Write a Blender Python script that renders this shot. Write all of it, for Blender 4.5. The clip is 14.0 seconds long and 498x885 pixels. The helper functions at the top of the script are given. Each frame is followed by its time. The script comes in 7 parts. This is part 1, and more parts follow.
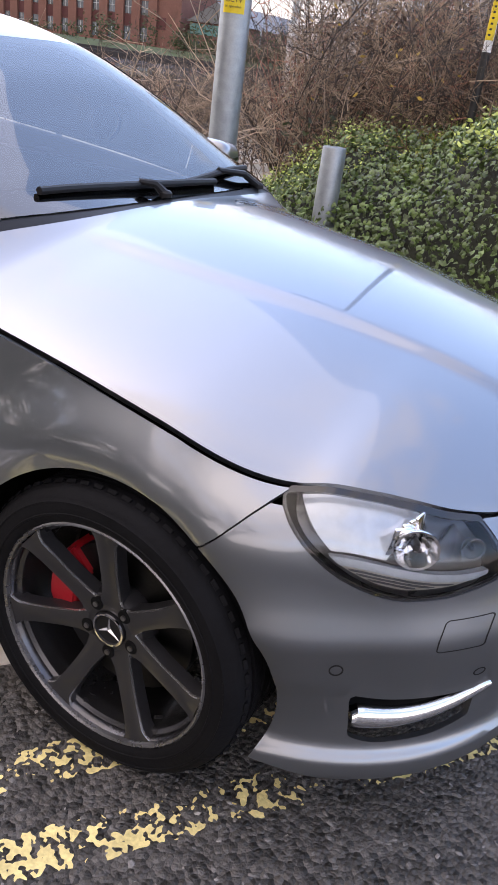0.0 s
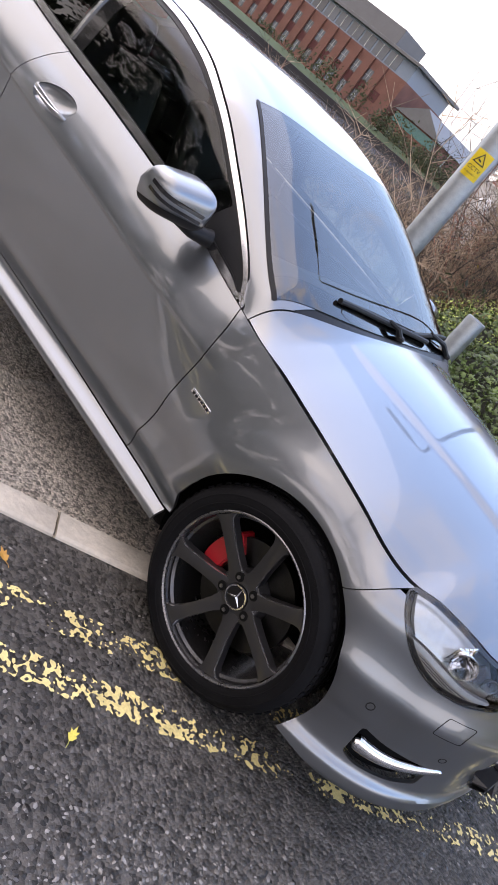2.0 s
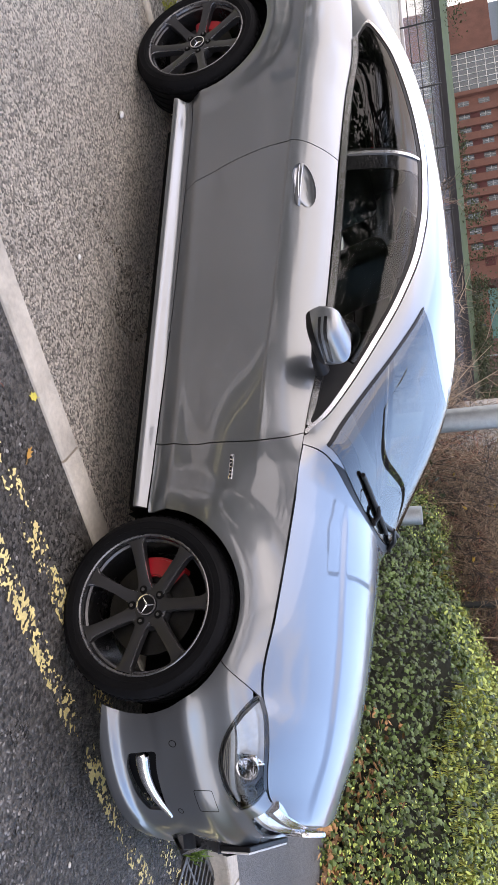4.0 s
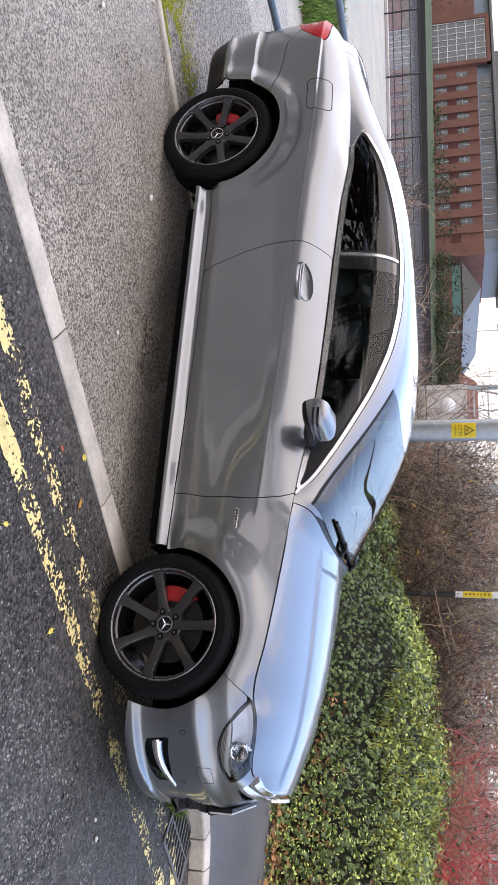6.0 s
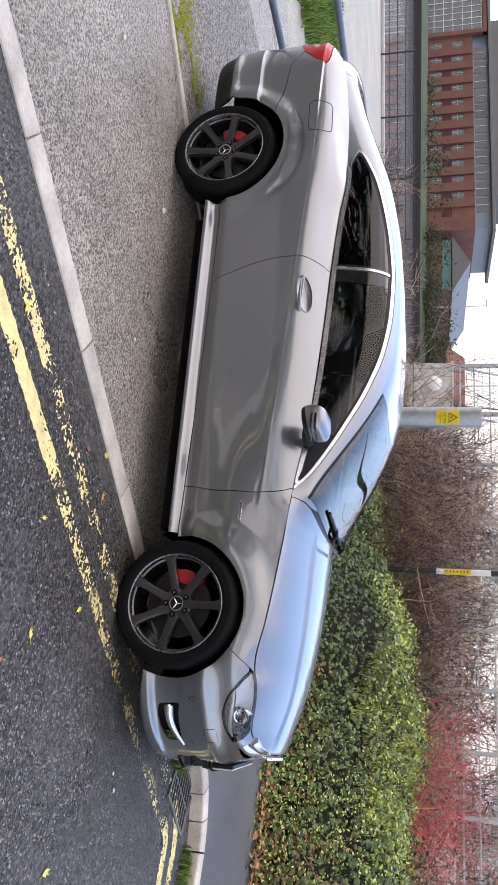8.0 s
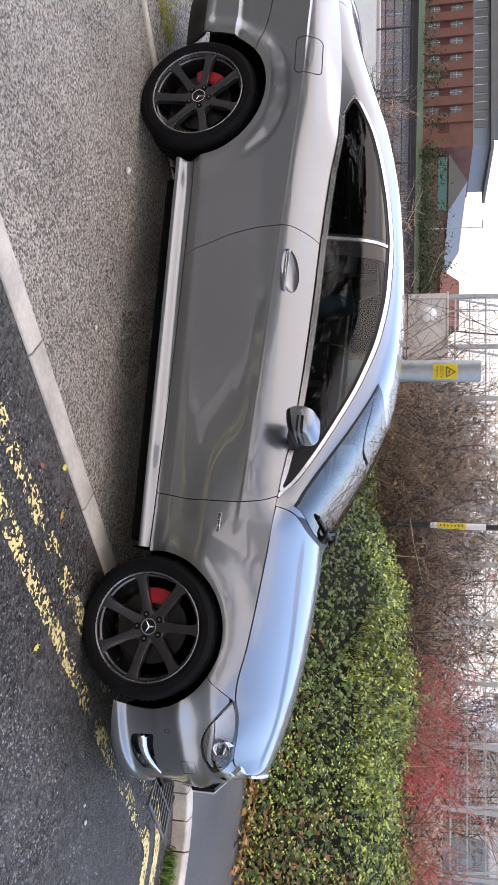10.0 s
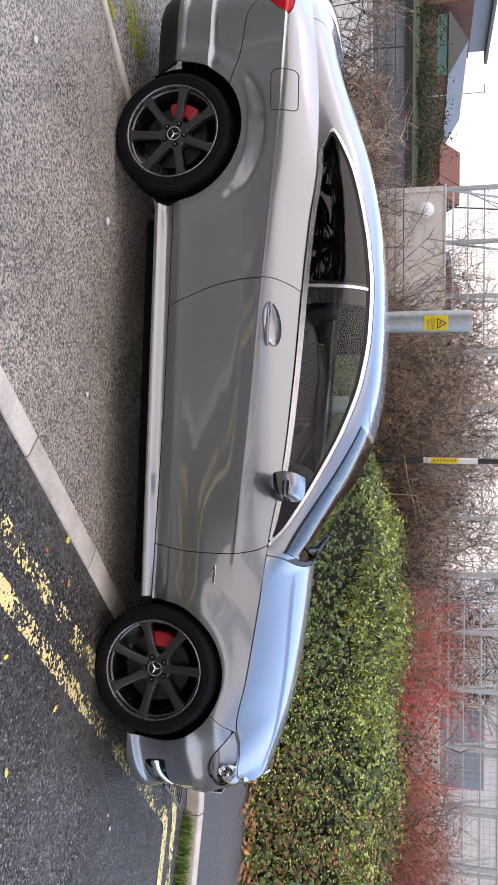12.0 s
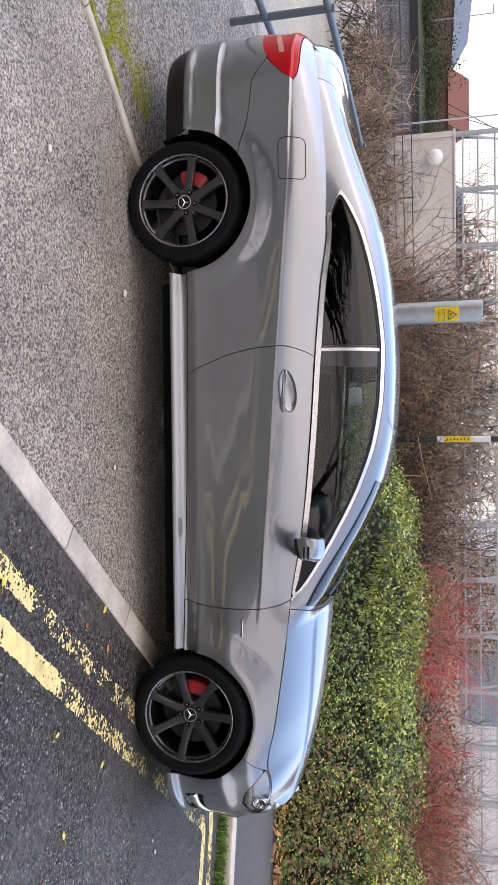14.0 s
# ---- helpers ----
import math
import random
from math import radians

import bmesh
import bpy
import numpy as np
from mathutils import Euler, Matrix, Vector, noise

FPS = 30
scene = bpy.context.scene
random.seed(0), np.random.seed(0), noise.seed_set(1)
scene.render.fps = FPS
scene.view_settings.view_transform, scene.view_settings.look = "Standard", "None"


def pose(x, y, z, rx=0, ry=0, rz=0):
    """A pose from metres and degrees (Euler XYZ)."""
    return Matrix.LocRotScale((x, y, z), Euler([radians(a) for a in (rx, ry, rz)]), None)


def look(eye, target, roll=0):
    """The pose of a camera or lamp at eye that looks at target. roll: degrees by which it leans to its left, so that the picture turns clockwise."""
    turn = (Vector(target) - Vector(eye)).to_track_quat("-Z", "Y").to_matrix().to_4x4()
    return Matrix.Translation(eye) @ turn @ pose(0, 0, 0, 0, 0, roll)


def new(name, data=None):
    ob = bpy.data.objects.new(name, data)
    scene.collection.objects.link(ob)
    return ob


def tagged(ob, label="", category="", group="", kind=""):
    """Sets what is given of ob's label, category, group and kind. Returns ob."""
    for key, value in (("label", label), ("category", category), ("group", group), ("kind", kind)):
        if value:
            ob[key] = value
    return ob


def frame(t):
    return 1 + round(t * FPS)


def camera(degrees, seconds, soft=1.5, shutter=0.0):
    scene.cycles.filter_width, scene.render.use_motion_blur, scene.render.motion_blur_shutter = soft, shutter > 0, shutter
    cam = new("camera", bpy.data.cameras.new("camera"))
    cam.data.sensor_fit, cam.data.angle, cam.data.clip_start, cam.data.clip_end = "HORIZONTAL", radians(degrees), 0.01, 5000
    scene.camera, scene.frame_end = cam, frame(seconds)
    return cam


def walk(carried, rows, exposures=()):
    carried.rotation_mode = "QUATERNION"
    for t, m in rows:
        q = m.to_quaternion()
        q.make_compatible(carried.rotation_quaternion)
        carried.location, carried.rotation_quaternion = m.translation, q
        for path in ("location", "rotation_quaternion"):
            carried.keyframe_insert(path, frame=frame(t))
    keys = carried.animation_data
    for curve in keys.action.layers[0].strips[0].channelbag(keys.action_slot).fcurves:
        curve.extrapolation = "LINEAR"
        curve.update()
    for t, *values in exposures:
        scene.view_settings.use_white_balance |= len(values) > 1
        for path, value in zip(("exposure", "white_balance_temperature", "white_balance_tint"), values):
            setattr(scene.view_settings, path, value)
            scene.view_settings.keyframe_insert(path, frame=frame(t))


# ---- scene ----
cam = camera(36.4, 14.0)
PATH = [
    (0, (0.71, -1.774, 1.34), (-0.085, -0.171, 0.447), 7.9),
    (0.5, (0.742, -2.04, 1.413), (0.113, -0.352, 0.546), 12.1),
    (1, (0.793, -2.286, 1.464), (0.079, -0.604, 0.651), 17.3),
    (1.5, (0.72, -2.47, 1.484), (-0.063, -0.803, 0.702), 27.2),
    (2, (0.585, -2.59, 1.473), (-0.238, -0.942, 0.693), 41.0),
    (2.5, (0.532, -2.672, 1.451), (-0.345, -1.029, 0.722), 56.1),
    (3, (0.513, -2.77, 1.476), (-0.406, -1.134, 0.782), 70.9),
    (3.2, (0.531, -2.861, 1.485), (-0.39, -1.224, 0.797), 76.7),
    (5.3, (0.443, -3.822, 1.522), (-0.272, -2.032, 0.989), 88.1),
    (5.5, (0.44, -3.9, 1.533), (-0.267, -2.102, 1.016), 88.5),
    (6, (0.384, -4.112, 1.523), (-0.307, -2.299, 1.035), 89.0),
    (6.5, (0.364, -4.296, 1.534), (-0.311, -2.474, 1.062), 89.6),
    (7, (0.444, -4.459, 1.533), (-0.217, -2.63, 1.066), 90.0),
    (7.5, (0.446, -4.548, 1.544), (-0.196, -2.711, 1.082), 90.1),
    (8, (0.387, -4.547, 1.535), (-0.233, -2.701, 1.081), 90.4),
    (8.2, (0.368, -4.534, 1.537), (-0.248, -2.685, 1.087), 90.2),
    (10.3, (-0.211, -4.208, 1.489), (-0.582, -2.291, 1.056), 91.2),
    (10.5, (-0.277, -4.237, 1.501), (-0.604, -2.313, 1.066), 91.1),
    (11, (-0.409, -4.4, 1.553), (-0.638, -2.462, 1.112), 90.9),
    (11.5, (-0.664, -4.445, 1.556), (-0.823, -2.5, 1.118), 90.7),
    (12, (-0.9, -4.519, 1.577), (-1.028, -2.57, 1.148), 90.8),
    (12.5, (-1.057, -4.679, 1.594), (-1.169, -2.727, 1.174), 90.7),
    (13, (-1.216, -4.752, 1.61), (-1.307, -2.799, 1.189), 90.4),
    (13.5, (-1.46, -4.76, 1.594), (-1.502, -2.809, 1.155), 90.0),
    (14, (-1.522, -4.731, 1.585), (-1.496, -2.786, 1.122), 89.6),
]
walk(cam, [(t, look(eye, target, roll)) for t, eye, target, roll in PATH],
     exposures=[(0.0, 0.82, 7550, 20), (3.0, 0.80, 7500, 17), (7.0, 0.64, 7400, 16), (14.0, 0.58, 7550, 17)])

# ---- light ----
SUN_ELEV, SUN_ROT = 58.0, -92.0
world = bpy.data.worlds.new("sky")
scene.world = world
world.use_nodes = True
wn, wl = world.node_tree.nodes, world.node_tree.links
wn.clear()
w_out = wn.new("ShaderNodeOutputWorld")
w_bg = wn.new("ShaderNodeBackground")
w_sky = wn.new("ShaderNodeTexSky")
w_sky.sky_type = "NISHITA"
w_sky.sun_disc = False
w_sky.sun_elevation, w_sky.sun_rotation = radians(SUN_ELEV), radians(SUN_ROT)
w_sky.air_density, w_sky.dust_density, w_sky.ozone_density = 1.0, 0.5, 2.0
w_tc = wn.new("ShaderNodeTexCoord")
w_map = wn.new("ShaderNodeMapping")
w_map.inputs["Scale"].default_value = (1.0, 1.0, 2.4)
w_map.inputs["Rotation"].default_value = (0.0, 0.0, radians(35))
w_noise = wn.new("ShaderNodeTexNoise")
w_noise.inputs["Scale"].default_value = 2.6
w_noise.inputs["Detail"].default_value = 8.0
w_noise.inputs["Roughness"].default_value = 0.58
w_noise.inputs["Distortion"].default_value = 0.5
wl.new(w_tc.outputs["Generated"], w_map.inputs["Vector"])
wl.new(w_map.outputs["Vector"], w_noise.inputs["Vector"])
# the cover thickens towards the west and thins out to the north-east
w_dot = wn.new("ShaderNodeVectorMath")
w_dot.operation = "DOT_PRODUCT"
w_dot.inputs[1].default_value = (-0.05, -0.21, 0.05)
wl.new(w_tc.outputs["Generated"], w_dot.inputs[0])
w_add = wn.new("ShaderNodeMath")
w_add.operation = "ADD"
wl.new(w_noise.outputs["Fac"], w_add.inputs[0])
wl.new(w_dot.outputs["Value"], w_add.inputs[1])
w_ramp = wn.new("ShaderNodeMapRange")
w_ramp.interpolation_type = "SMOOTHSTEP"
w_ramp.inputs["From Min"].default_value, w_ramp.inputs["From Max"].default_value = 0.43, 0.68
wl.new(w_add.outputs[0], w_ramp.inputs["Value"])
# white haze low over the horizon
w_sep = wn.new("ShaderNodeSeparateXYZ")
wl.new(w_tc.outputs["Generated"], w_sep.inputs[0])
w_haze = wn.new("ShaderNodeMapRange")
w_haze.interpolation_type = "SMOOTHSTEP"
w_haze.inputs["From Min"].default_value, w_haze.inputs["From Max"].default_value = 0.12, 0.30
w_haze.inputs["To Min"].default_value, w_haze.inputs["To Max"].default_value = 0.95, 0.0
wl.new(w_sep.outputs["Z"], w_haze.inputs["Value"])
w_max = wn.new("ShaderNodeMath")
w_max.operation = "MAXIMUM"
wl.new(w_ramp.outputs["Result"], w_max.inputs[0])
wl.new(w_haze.outputs["Result"], w_max.inputs[1])
w_mix = wn.new("ShaderNodeMix")
w_mix.data_type = "RGBA"
CLOUD = 6.3
w_mix.inputs["B"].default_value = (CLOUD * 0.97, CLOUD * 0.97, CLOUD * 1.05, 1)
wl.new(w_max.outputs[0], w_mix.inputs["Factor"])
w_gain = wn.new("ShaderNodeVectorMath")
w_gain.operation = "SCALE"
w_gain.inputs["Scale"].default_value = 2.6
wl.new(w_sky.outputs["Color"], w_gain.inputs[0])
wl.new(w_gain.outputs["Vector"], w_mix.inputs["A"])
wl.new(w_mix.outputs["Result"], w_bg.inputs["Color"])
w_bg.inputs["Strength"].default_value = 0.15
wl.new(w_bg.outputs["Background"], w_out.inputs["Surface"])

sun = new("sun", bpy.data.lights.new("sun", "SUN"))
sun.data.energy, sun.data.angle, sun.data.color = 0.6, radians(90), (1.0, 0.92, 0.82)
az = radians(SUN_ROT)
sun_dir = Vector((math.sin(az) * math.cos(radians(SUN_ELEV)), math.cos(az) * math.cos(radians(SUN_ELEV)), math.sin(radians(SUN_ELEV))))
sun.matrix_world = look(sun_dir * 50, (0, 0, 0))

# ---- materials ----
def nodes_of(name):
    m = bpy.data.materials.new(name)
    m.use_nodes = True
    nt = m.node_tree
    b = nt.nodes["Principled BSDF"]
    return m, nt.nodes, nt.links, b


def mat(name, col, rough=0.5, metal=0.0, var=0.12, scale=8.0, bump=0.0, bscale=60.0, coat=0.0, spec=0.5, island=0.0, objvar=0.0, trans=0.0, fine=0.0):
    """A surface with colour variation at two scales, roughness variation and fine relief."""
    m, n, l, b = nodes_of(name)
    tc = n.new("ShaderNodeTexCoord")
    n1 = n.new("ShaderNodeTexNoise")
    n1.inputs["Scale"].default_value, n1.inputs["Detail"].default_value = scale, 5.0
    n2 = n.new("ShaderNodeTexNoise")
    n2.inputs["Scale"].default_value, n2.inputs["Detail"].default_value = scale * 9.0, 3.0
    add = n.new("ShaderNodeMath")
    add.operation = "MULTIPLY_ADD"
    add.inputs[1].default_value = 0.5
    l.new(tc.outputs["Object"], n1.inputs["Vector"])
    l.new(tc.outputs["Object"], n2.inputs["Vector"])
    l.new(n2.outputs["Fac"], add.inputs[0])
    l.new(n1.outputs["Fac"], add.inputs[2])
    fac = add.outputs[0]
    rng = n.new("ShaderNodeMapRange")
    rng.inputs["From Min"].default_value, rng.inputs["From Max"].default_value = 0.45, 1.05
    rng.inputs["To Min"].default_value, rng.inputs["To Max"].default_value = 1.0 - var, 1.0 + var
    l.new(fac, rng.inputs["Value"])
    val = rng.outputs["Result"]
    if island or objvar:
        src = n.new("ShaderNodeNewGeometry").outputs["Random Per Island"] if island else n.new("ShaderNodeObjectInfo").outputs["Random"]
        amt = island or objvar
        r2 = n.new("ShaderNodeMapRange")
        r2.inputs["To Min"].default_value, r2.inputs["To Max"].default_value = 1.0 - amt, 1.0 + amt
        l.new(src, r2.inputs["Value"])
        mu = n.new("ShaderNodeMath")
        mu.operation = "MULTIPLY"
        l.new(val, mu.inputs[0])
        l.new(r2.outputs["Result"], mu.inputs[1])
        val = mu.outputs[0]
    vm = n.new("ShaderNodeVectorMath")
    vm.operation = "SCALE"
    vm.inputs[0].default_value = col
    l.new(val, vm.inputs["Scale"])
    l.new(vm.outputs["Vector"], b.inputs["Base Color"])
    rr = n.new("ShaderNodeMapRange")
    rr.inputs["From Min"].default_value, rr.inputs["From Max"].default_value = 0.45, 1.05
    rr.inputs["To Min"].default_value, rr.inputs["To Max"].default_value = max(0.0, rough - 0.06 * (rough > 0.1)), min(1.0, rough + 0.06 * (rough > 0.1))
    l.new(fac, rr.inputs["Value"])
    l.new(rr.outputs["Result"], b.inputs["Roughness"])
    b.inputs["Metallic"].default_value = metal
    b.inputs["Specular IOR Level"].default_value = spec
    b.inputs["Coat Weight"].default_value = coat
    b.inputs["Coat Roughness"].default_value = 0.03
    if bump:
        nb = n.new("ShaderNodeTexNoise")
        nb.inputs["Scale"].default_value, nb.inputs["Detail"].default_value = bscale, 6.0
        bp = n.new("ShaderNodeBump")
        bp.inputs["Strength"].default_value, bp.inputs["Distance"].default_value = bump, 0.01
        l.new(tc.outputs["Object"], nb.inputs["Vector"])
        l.new(nb.outputs["Fac"], bp.inputs["Height"])
        l.new(bp.outputs["Normal"], b.inputs["Normal"])
    return m


def asphalt(name, dark, light, wet, stone=95.0, relief=0.5, patch=0.9):
    """Tarmac: chippings in a dark binder, damp patches that shine."""
    m, n, l, b = nodes_of(name)
    tc = n.new("ShaderNodeTexCoord")
    vo = n.new("ShaderNodeTexVoronoi")
    vo.inputs["Scale"].default_value = stone
    vo.inputs["Randomness"].default_value = 1.0
    l.new(tc.outputs["Object"], vo.inputs["Vector"])
    big = n.new("ShaderNodeTexNoise")
    big.inputs["Scale"].default_value, big.inputs["Detail"].default_value = patch, 7.0
    l.new(tc.outputs["Object"], big.inputs["Vector"])
    fine = n.new("ShaderNodeTexNoise")
    fine.inputs["Scale"].default_value, fine.inputs["Detail"].default_value = 240.0, 4.0
    l.new(tc.outputs["Object"], fine.inputs["Vector"])
    sep = n.new("ShaderNodeSeparateColor")
    l.new(vo.outputs["Color"], sep.inputs["Color"])
    ramp = n.new("ShaderNodeValToRGB")
    ramp.color_ramp.elements[0].position, ramp.color_ramp.elements[0].color = 0.1, (*dark, 1)
    ramp.color_ramp.elements[1].position, ramp.color_ramp.elements[1].color = 0.95, (*light, 1)
    l.new(sep.outputs["Red"], ramp.inputs["Fac"])
    mul = n.new("ShaderNodeMapRange")
    mul.inputs["From Min"].default_value, mul.inputs["From Max"].default_value = 0.3, 0.7
    mul.inputs["To Min"].default_value, mul.inputs["To Max"].default_value = 0.72, 1.25
    l.new(big.outputs["Fac"], mul.inputs["Value"])
    sc = n.new("ShaderNodeVectorMath")
    sc.operation = "SCALE"
    l.new(ramp.outputs["Color"], sc.inputs[0])
    l.new(mul.outputs["Result"], sc.inputs["Scale"])
    l.new(sc.outputs["Vector"], b.inputs["Base Color"])
    ro = n.new("ShaderNodeMapRange")
    ro.inputs["From Min"].default_value, ro.inputs["From Max"].default_value = 0.35, 0.65
    ro.inputs["To Min"].default_value, ro.inputs["To Max"].default_value = wet, min(0.95, wet + 0.3)
    l.new(big.outputs["Fac"], ro.inputs["Value"])
    l.new(ro.outputs["Result"], b.inputs["Roughness"])
    hsum = n.new("ShaderNodeMath")
    hsum.operation = "MULTIPLY_ADD"
    hsum.inputs[1].default_value = -1.3
    l.new(vo.outputs["Distance"], hsum.inputs[0])
    l.new(fine.outputs["Fac"], hsum.inputs[2])
    bp = n.new("ShaderNodeBump")
    bp.inputs["Strength"].default_value, bp.inputs["Distance"].default_value = relief, 0.006
    l.new(hsum.outputs[0], bp.inputs["Height"])
    l.new(bp.outputs["Normal"], b.inputs["Normal"])
    return m


def glassy(name, tint, reflect_rough=0.0, dark=0.0, ior=1.5):
    """A thin pane: a tinted clear sheet with a Fresnel gloss."""
    m = bpy.data.materials.new(name)
    m.use_nodes = True
    n, l = m.node_tree.nodes, m.node_tree.links
    n.clear()
    out = n.new("ShaderNodeOutputMaterial")
    tr = n.new("ShaderNodeBsdfTransparent")
    tr.inputs["Color"].default_value = (*tint, 1)
    gl = n.new("ShaderNodeBsdfGlossy")
    gl.inputs["Roughness"].default_value = reflect_rough
    fr = n.new("ShaderNodeFresnel")
    fr.inputs["IOR"].default_value = ior
    mx = n.new("ShaderNodeMixShader")
    l.new(fr.outputs["Fac"], mx.inputs["Fac"])
    l.new(tr.outputs["BSDF"], mx.inputs[1])
    l.new(gl.outputs["BSDF"], mx.inputs[2])
    l.new(mx.outputs["Shader"], out.inputs["Surface"])
    return m


def car_paint():
    m, n, l, b = nodes_of("silver metallic paint")
    tc = n.new("ShaderNodeTexCoord")
    fl = n.new("ShaderNodeTexVoronoi")
    fl.inputs["Scale"].default_value = 900.0
    l.new(tc.outputs["Object"], fl.inputs["Vector"])
    dirt = n.new("ShaderNodeTexNoise")
    dirt.inputs["Scale"].default_value, dirt.inputs["Detail"].default_value = 3.0, 8.0
    l.new(tc.outputs["Object"], dirt.inputs["Vector"])
    ramp = n.new("ShaderNodeMapRange")
    ramp.inputs["To Min"].default_value, ramp.inputs["To Max"].default_value = 0.92, 1.06
    l.new(dirt.outputs["Fac"], ramp.inputs["Value"])
    sc = n.new("ShaderNodeVectorMath")
    sc.operation = "SCALE"
    sc.inputs[0].default_value = (0.24, 0.257, 0.278)
    l.new(ramp.outputs["Result"], sc.inputs["Scale"])
    l.new(sc.outputs["Vector"], b.inputs["Base Color"])
    b.inputs["Metallic"].default_value = 0.92
    rr = n.new("ShaderNodeMapRange")
    rr.inputs["To Min"].default_value, rr.inputs["To Max"].default_value = 0.29, 0.37
    l.new(dirt.outputs["Fac"], rr.inputs["Value"])
    l.new(rr.outputs["Result"], b.inputs["Roughness"])
    b.inputs["Coat Weight"].default_value = 1.0
    b.inputs["Coat IOR"].default_value = 1.8
    cr = n.new("ShaderNodeMapRange")
    cr.inputs["From Min"].default_value, cr.inputs["From Max"].default_value = 0.3, 0.75
    cr.inputs["To Min"].default_value, cr.inputs["To Max"].default_value = 0.018, 0.045
    l.new(dirt.outputs["Fac"], cr.inputs["Value"])
    l.new(cr.outputs["Result"], b.inputs["Coat Roughness"])
    bp = n.new("ShaderNodeBump")
    bp.inputs["Strength"].default_value, bp.inputs["Distance"].default_value = 0.02, 0.001
    l.new(fl.outputs["Distance"], bp.inputs["Height"])
    l.new(bp.outputs["Normal"], b.inputs["Normal"])
    return m


PAINT = car_paint()
BLACK = mat("black plastic trim", (0.010, 0.010, 0.011), 0.45, spec=0.25, var=0.2, bump=0.05)
GLOSSBLACK = mat("gloss black", (0.01, 0.01, 0.011), 0.12, coat=0.6)
RUBBER = mat("tyre rubber", (0.008, 0.008, 0.009), 0.65, var=0.3, spec=0.08, bump=0.15, bscale=90)
LINER = mat("wheel housing liner", (0.006, 0.006, 0.006), 0.9, spec=0.1)
CHROME = mat("chrome", (0.85, 0.85, 0.87), 0.08, 1.0, var=0.04)
SATIN = mat("satin aluminium trim", (0.72, 0.72, 0.74), 0.22, 1.0, var=0.05)
RIMGREY = mat("gunmetal wheel paint", (0.055, 0.055, 0.06), 0.33, 0.6, spec=0.3, var=0.04, coat=0.4)
RIMEDGE = mat("machined wheel edge", (0.66, 0.66, 0.67), 0.25, 0.9, var=0.1)
BARREL = mat("polished dark wheel barrel", (0.11, 0.11, 0.117), 0.25, 0.9, var=0.06)
LIPGREY = mat("wheel rim lip", (0.24, 0.24, 0.25), 0.28, 0.9, var=0.06)
STEEL = mat("brake disc steel", (0.045, 0.044, 0.043), 0.38, 1.0, var=0.25, scale=20)
REDPAINT = mat("red caliper paint", (0.42, 0.012, 0.02), 0.35, coat=0.4)
LAMPGLASS = glassy("headlamp lens", (0.93, 0.95, 0.96))
SCREEN = glassy("windscreen glass", (0.52, 0.58, 0.58), ior=2.4)
TINT = glassy("tinted side glass", (0.05, 0.055, 0.055), ior=1.65)
DOORGLASS = glassy("door glass", (0.58, 0.64, 0.61), ior=1.6)
TAILRED = mat("red tail lamp", (0.50, 0.004, 0.010), 0.2, spec=0.25, var=0.15, scale=30)
TAILCLEAR = mat("clear tail lamp", (0.70, 0.30, 0.27), 0.2, coat=0.3)
LEATHER = mat("black leather", (0.025, 0.025, 0.027), 0.5, bump=0.1, bscale=200)
ROAD = asphalt("road tarmac", (0.020, 0.0185, 0.017), (0.125, 0.115, 0.106), 0.14, 80.0, 1.0)
DRIVE = asphalt("drive tarmac", (0.112, 0.099, 0.083), (0.63, 0.56, 0.475), 0.22, 115.0, 1.0)
PATH_SAND = asphalt("sandy path", (0.30, 0.27, 0.21), (0.50, 0.46, 0.37), 0.5, 60.0, 0.4)
FARGRASS = mat("far bank grass", (0.045, 0.068, 0.018), 0.9, var=0.4, scale=0.6)
PAVE = asphalt("pavement tarmac", (0.06, 0.059, 0.058), (0.16, 0.158, 0.155), 0.45, 170.0, 0.35)
CONCRETE = mat("kerb concrete", (0.55, 0.50, 0.43), 0.85, var=0.3, scale=5, bump=0.4, bscale=90, objvar=0.1)
YELLOW = mat("worn yellow road paint", (0.80, 0.66, 0.29), 0.6, var=0.3, scale=14, bump=0.4)
RAILGREY = mat("weathered steel rail", (0.15, 0.18, 0.205), 0.45, 0.5, var=0.2)
GALV = mat("galvanised steel", (0.32, 0.35, 0.365), 0.42, 0.7, var=0.2, scale=12)
BLACKPAINT = mat("black post paint", (0.02, 0.02, 0.02), 0.4)
WHITEPAINT = mat("white paint", (0.75, 0.75, 0.74), 0.5)
SIGNYELLOW = mat("yellow sign", (0.75, 0.55, 0.02), 0.4)
BRICK = mat("red brick", (0.175, 0.080, 0.062), 0.85, var=0.25, scale=0.6)
WATER = mat("river water", (0.30, 0.29, 0.31), 0.07, var=0.1, bump=0.10, bscale=2.5)
GRASS = mat("grass", (0.13, 0.22, 0.04), 0.8, var=0.4, scale=2, island=0.3)
IVY = mat("ivy leaf", (0.085, 0.132, 0.034), 0.42, var=0.5, scale=1.3, island=0.6, spec=0.5)
IVYLIGHT = mat("light ivy leaf", (0.36, 0.43, 0.10), 0.5, var=0.5, scale=1.1, island=0.5)
DEADLEAF = mat("dead leaf", (0.36, 0.19, 0.08), 0.7, var=0.3, island=0.5)
WITHERED = mat("withered bracken", (0.22, 0.125, 0.065), 0.8, var=0.4, scale=1.5, island=0.6)
TWIG = mat("bare twig", (0.33, 0.24, 0.165), 0.85, var=0.4, scale=0.8, island=0.6)
REDTWIG = mat("red dogwood twig", (0.58, 0.08, 0.085), 0.7, var=0.3, island=0.4)
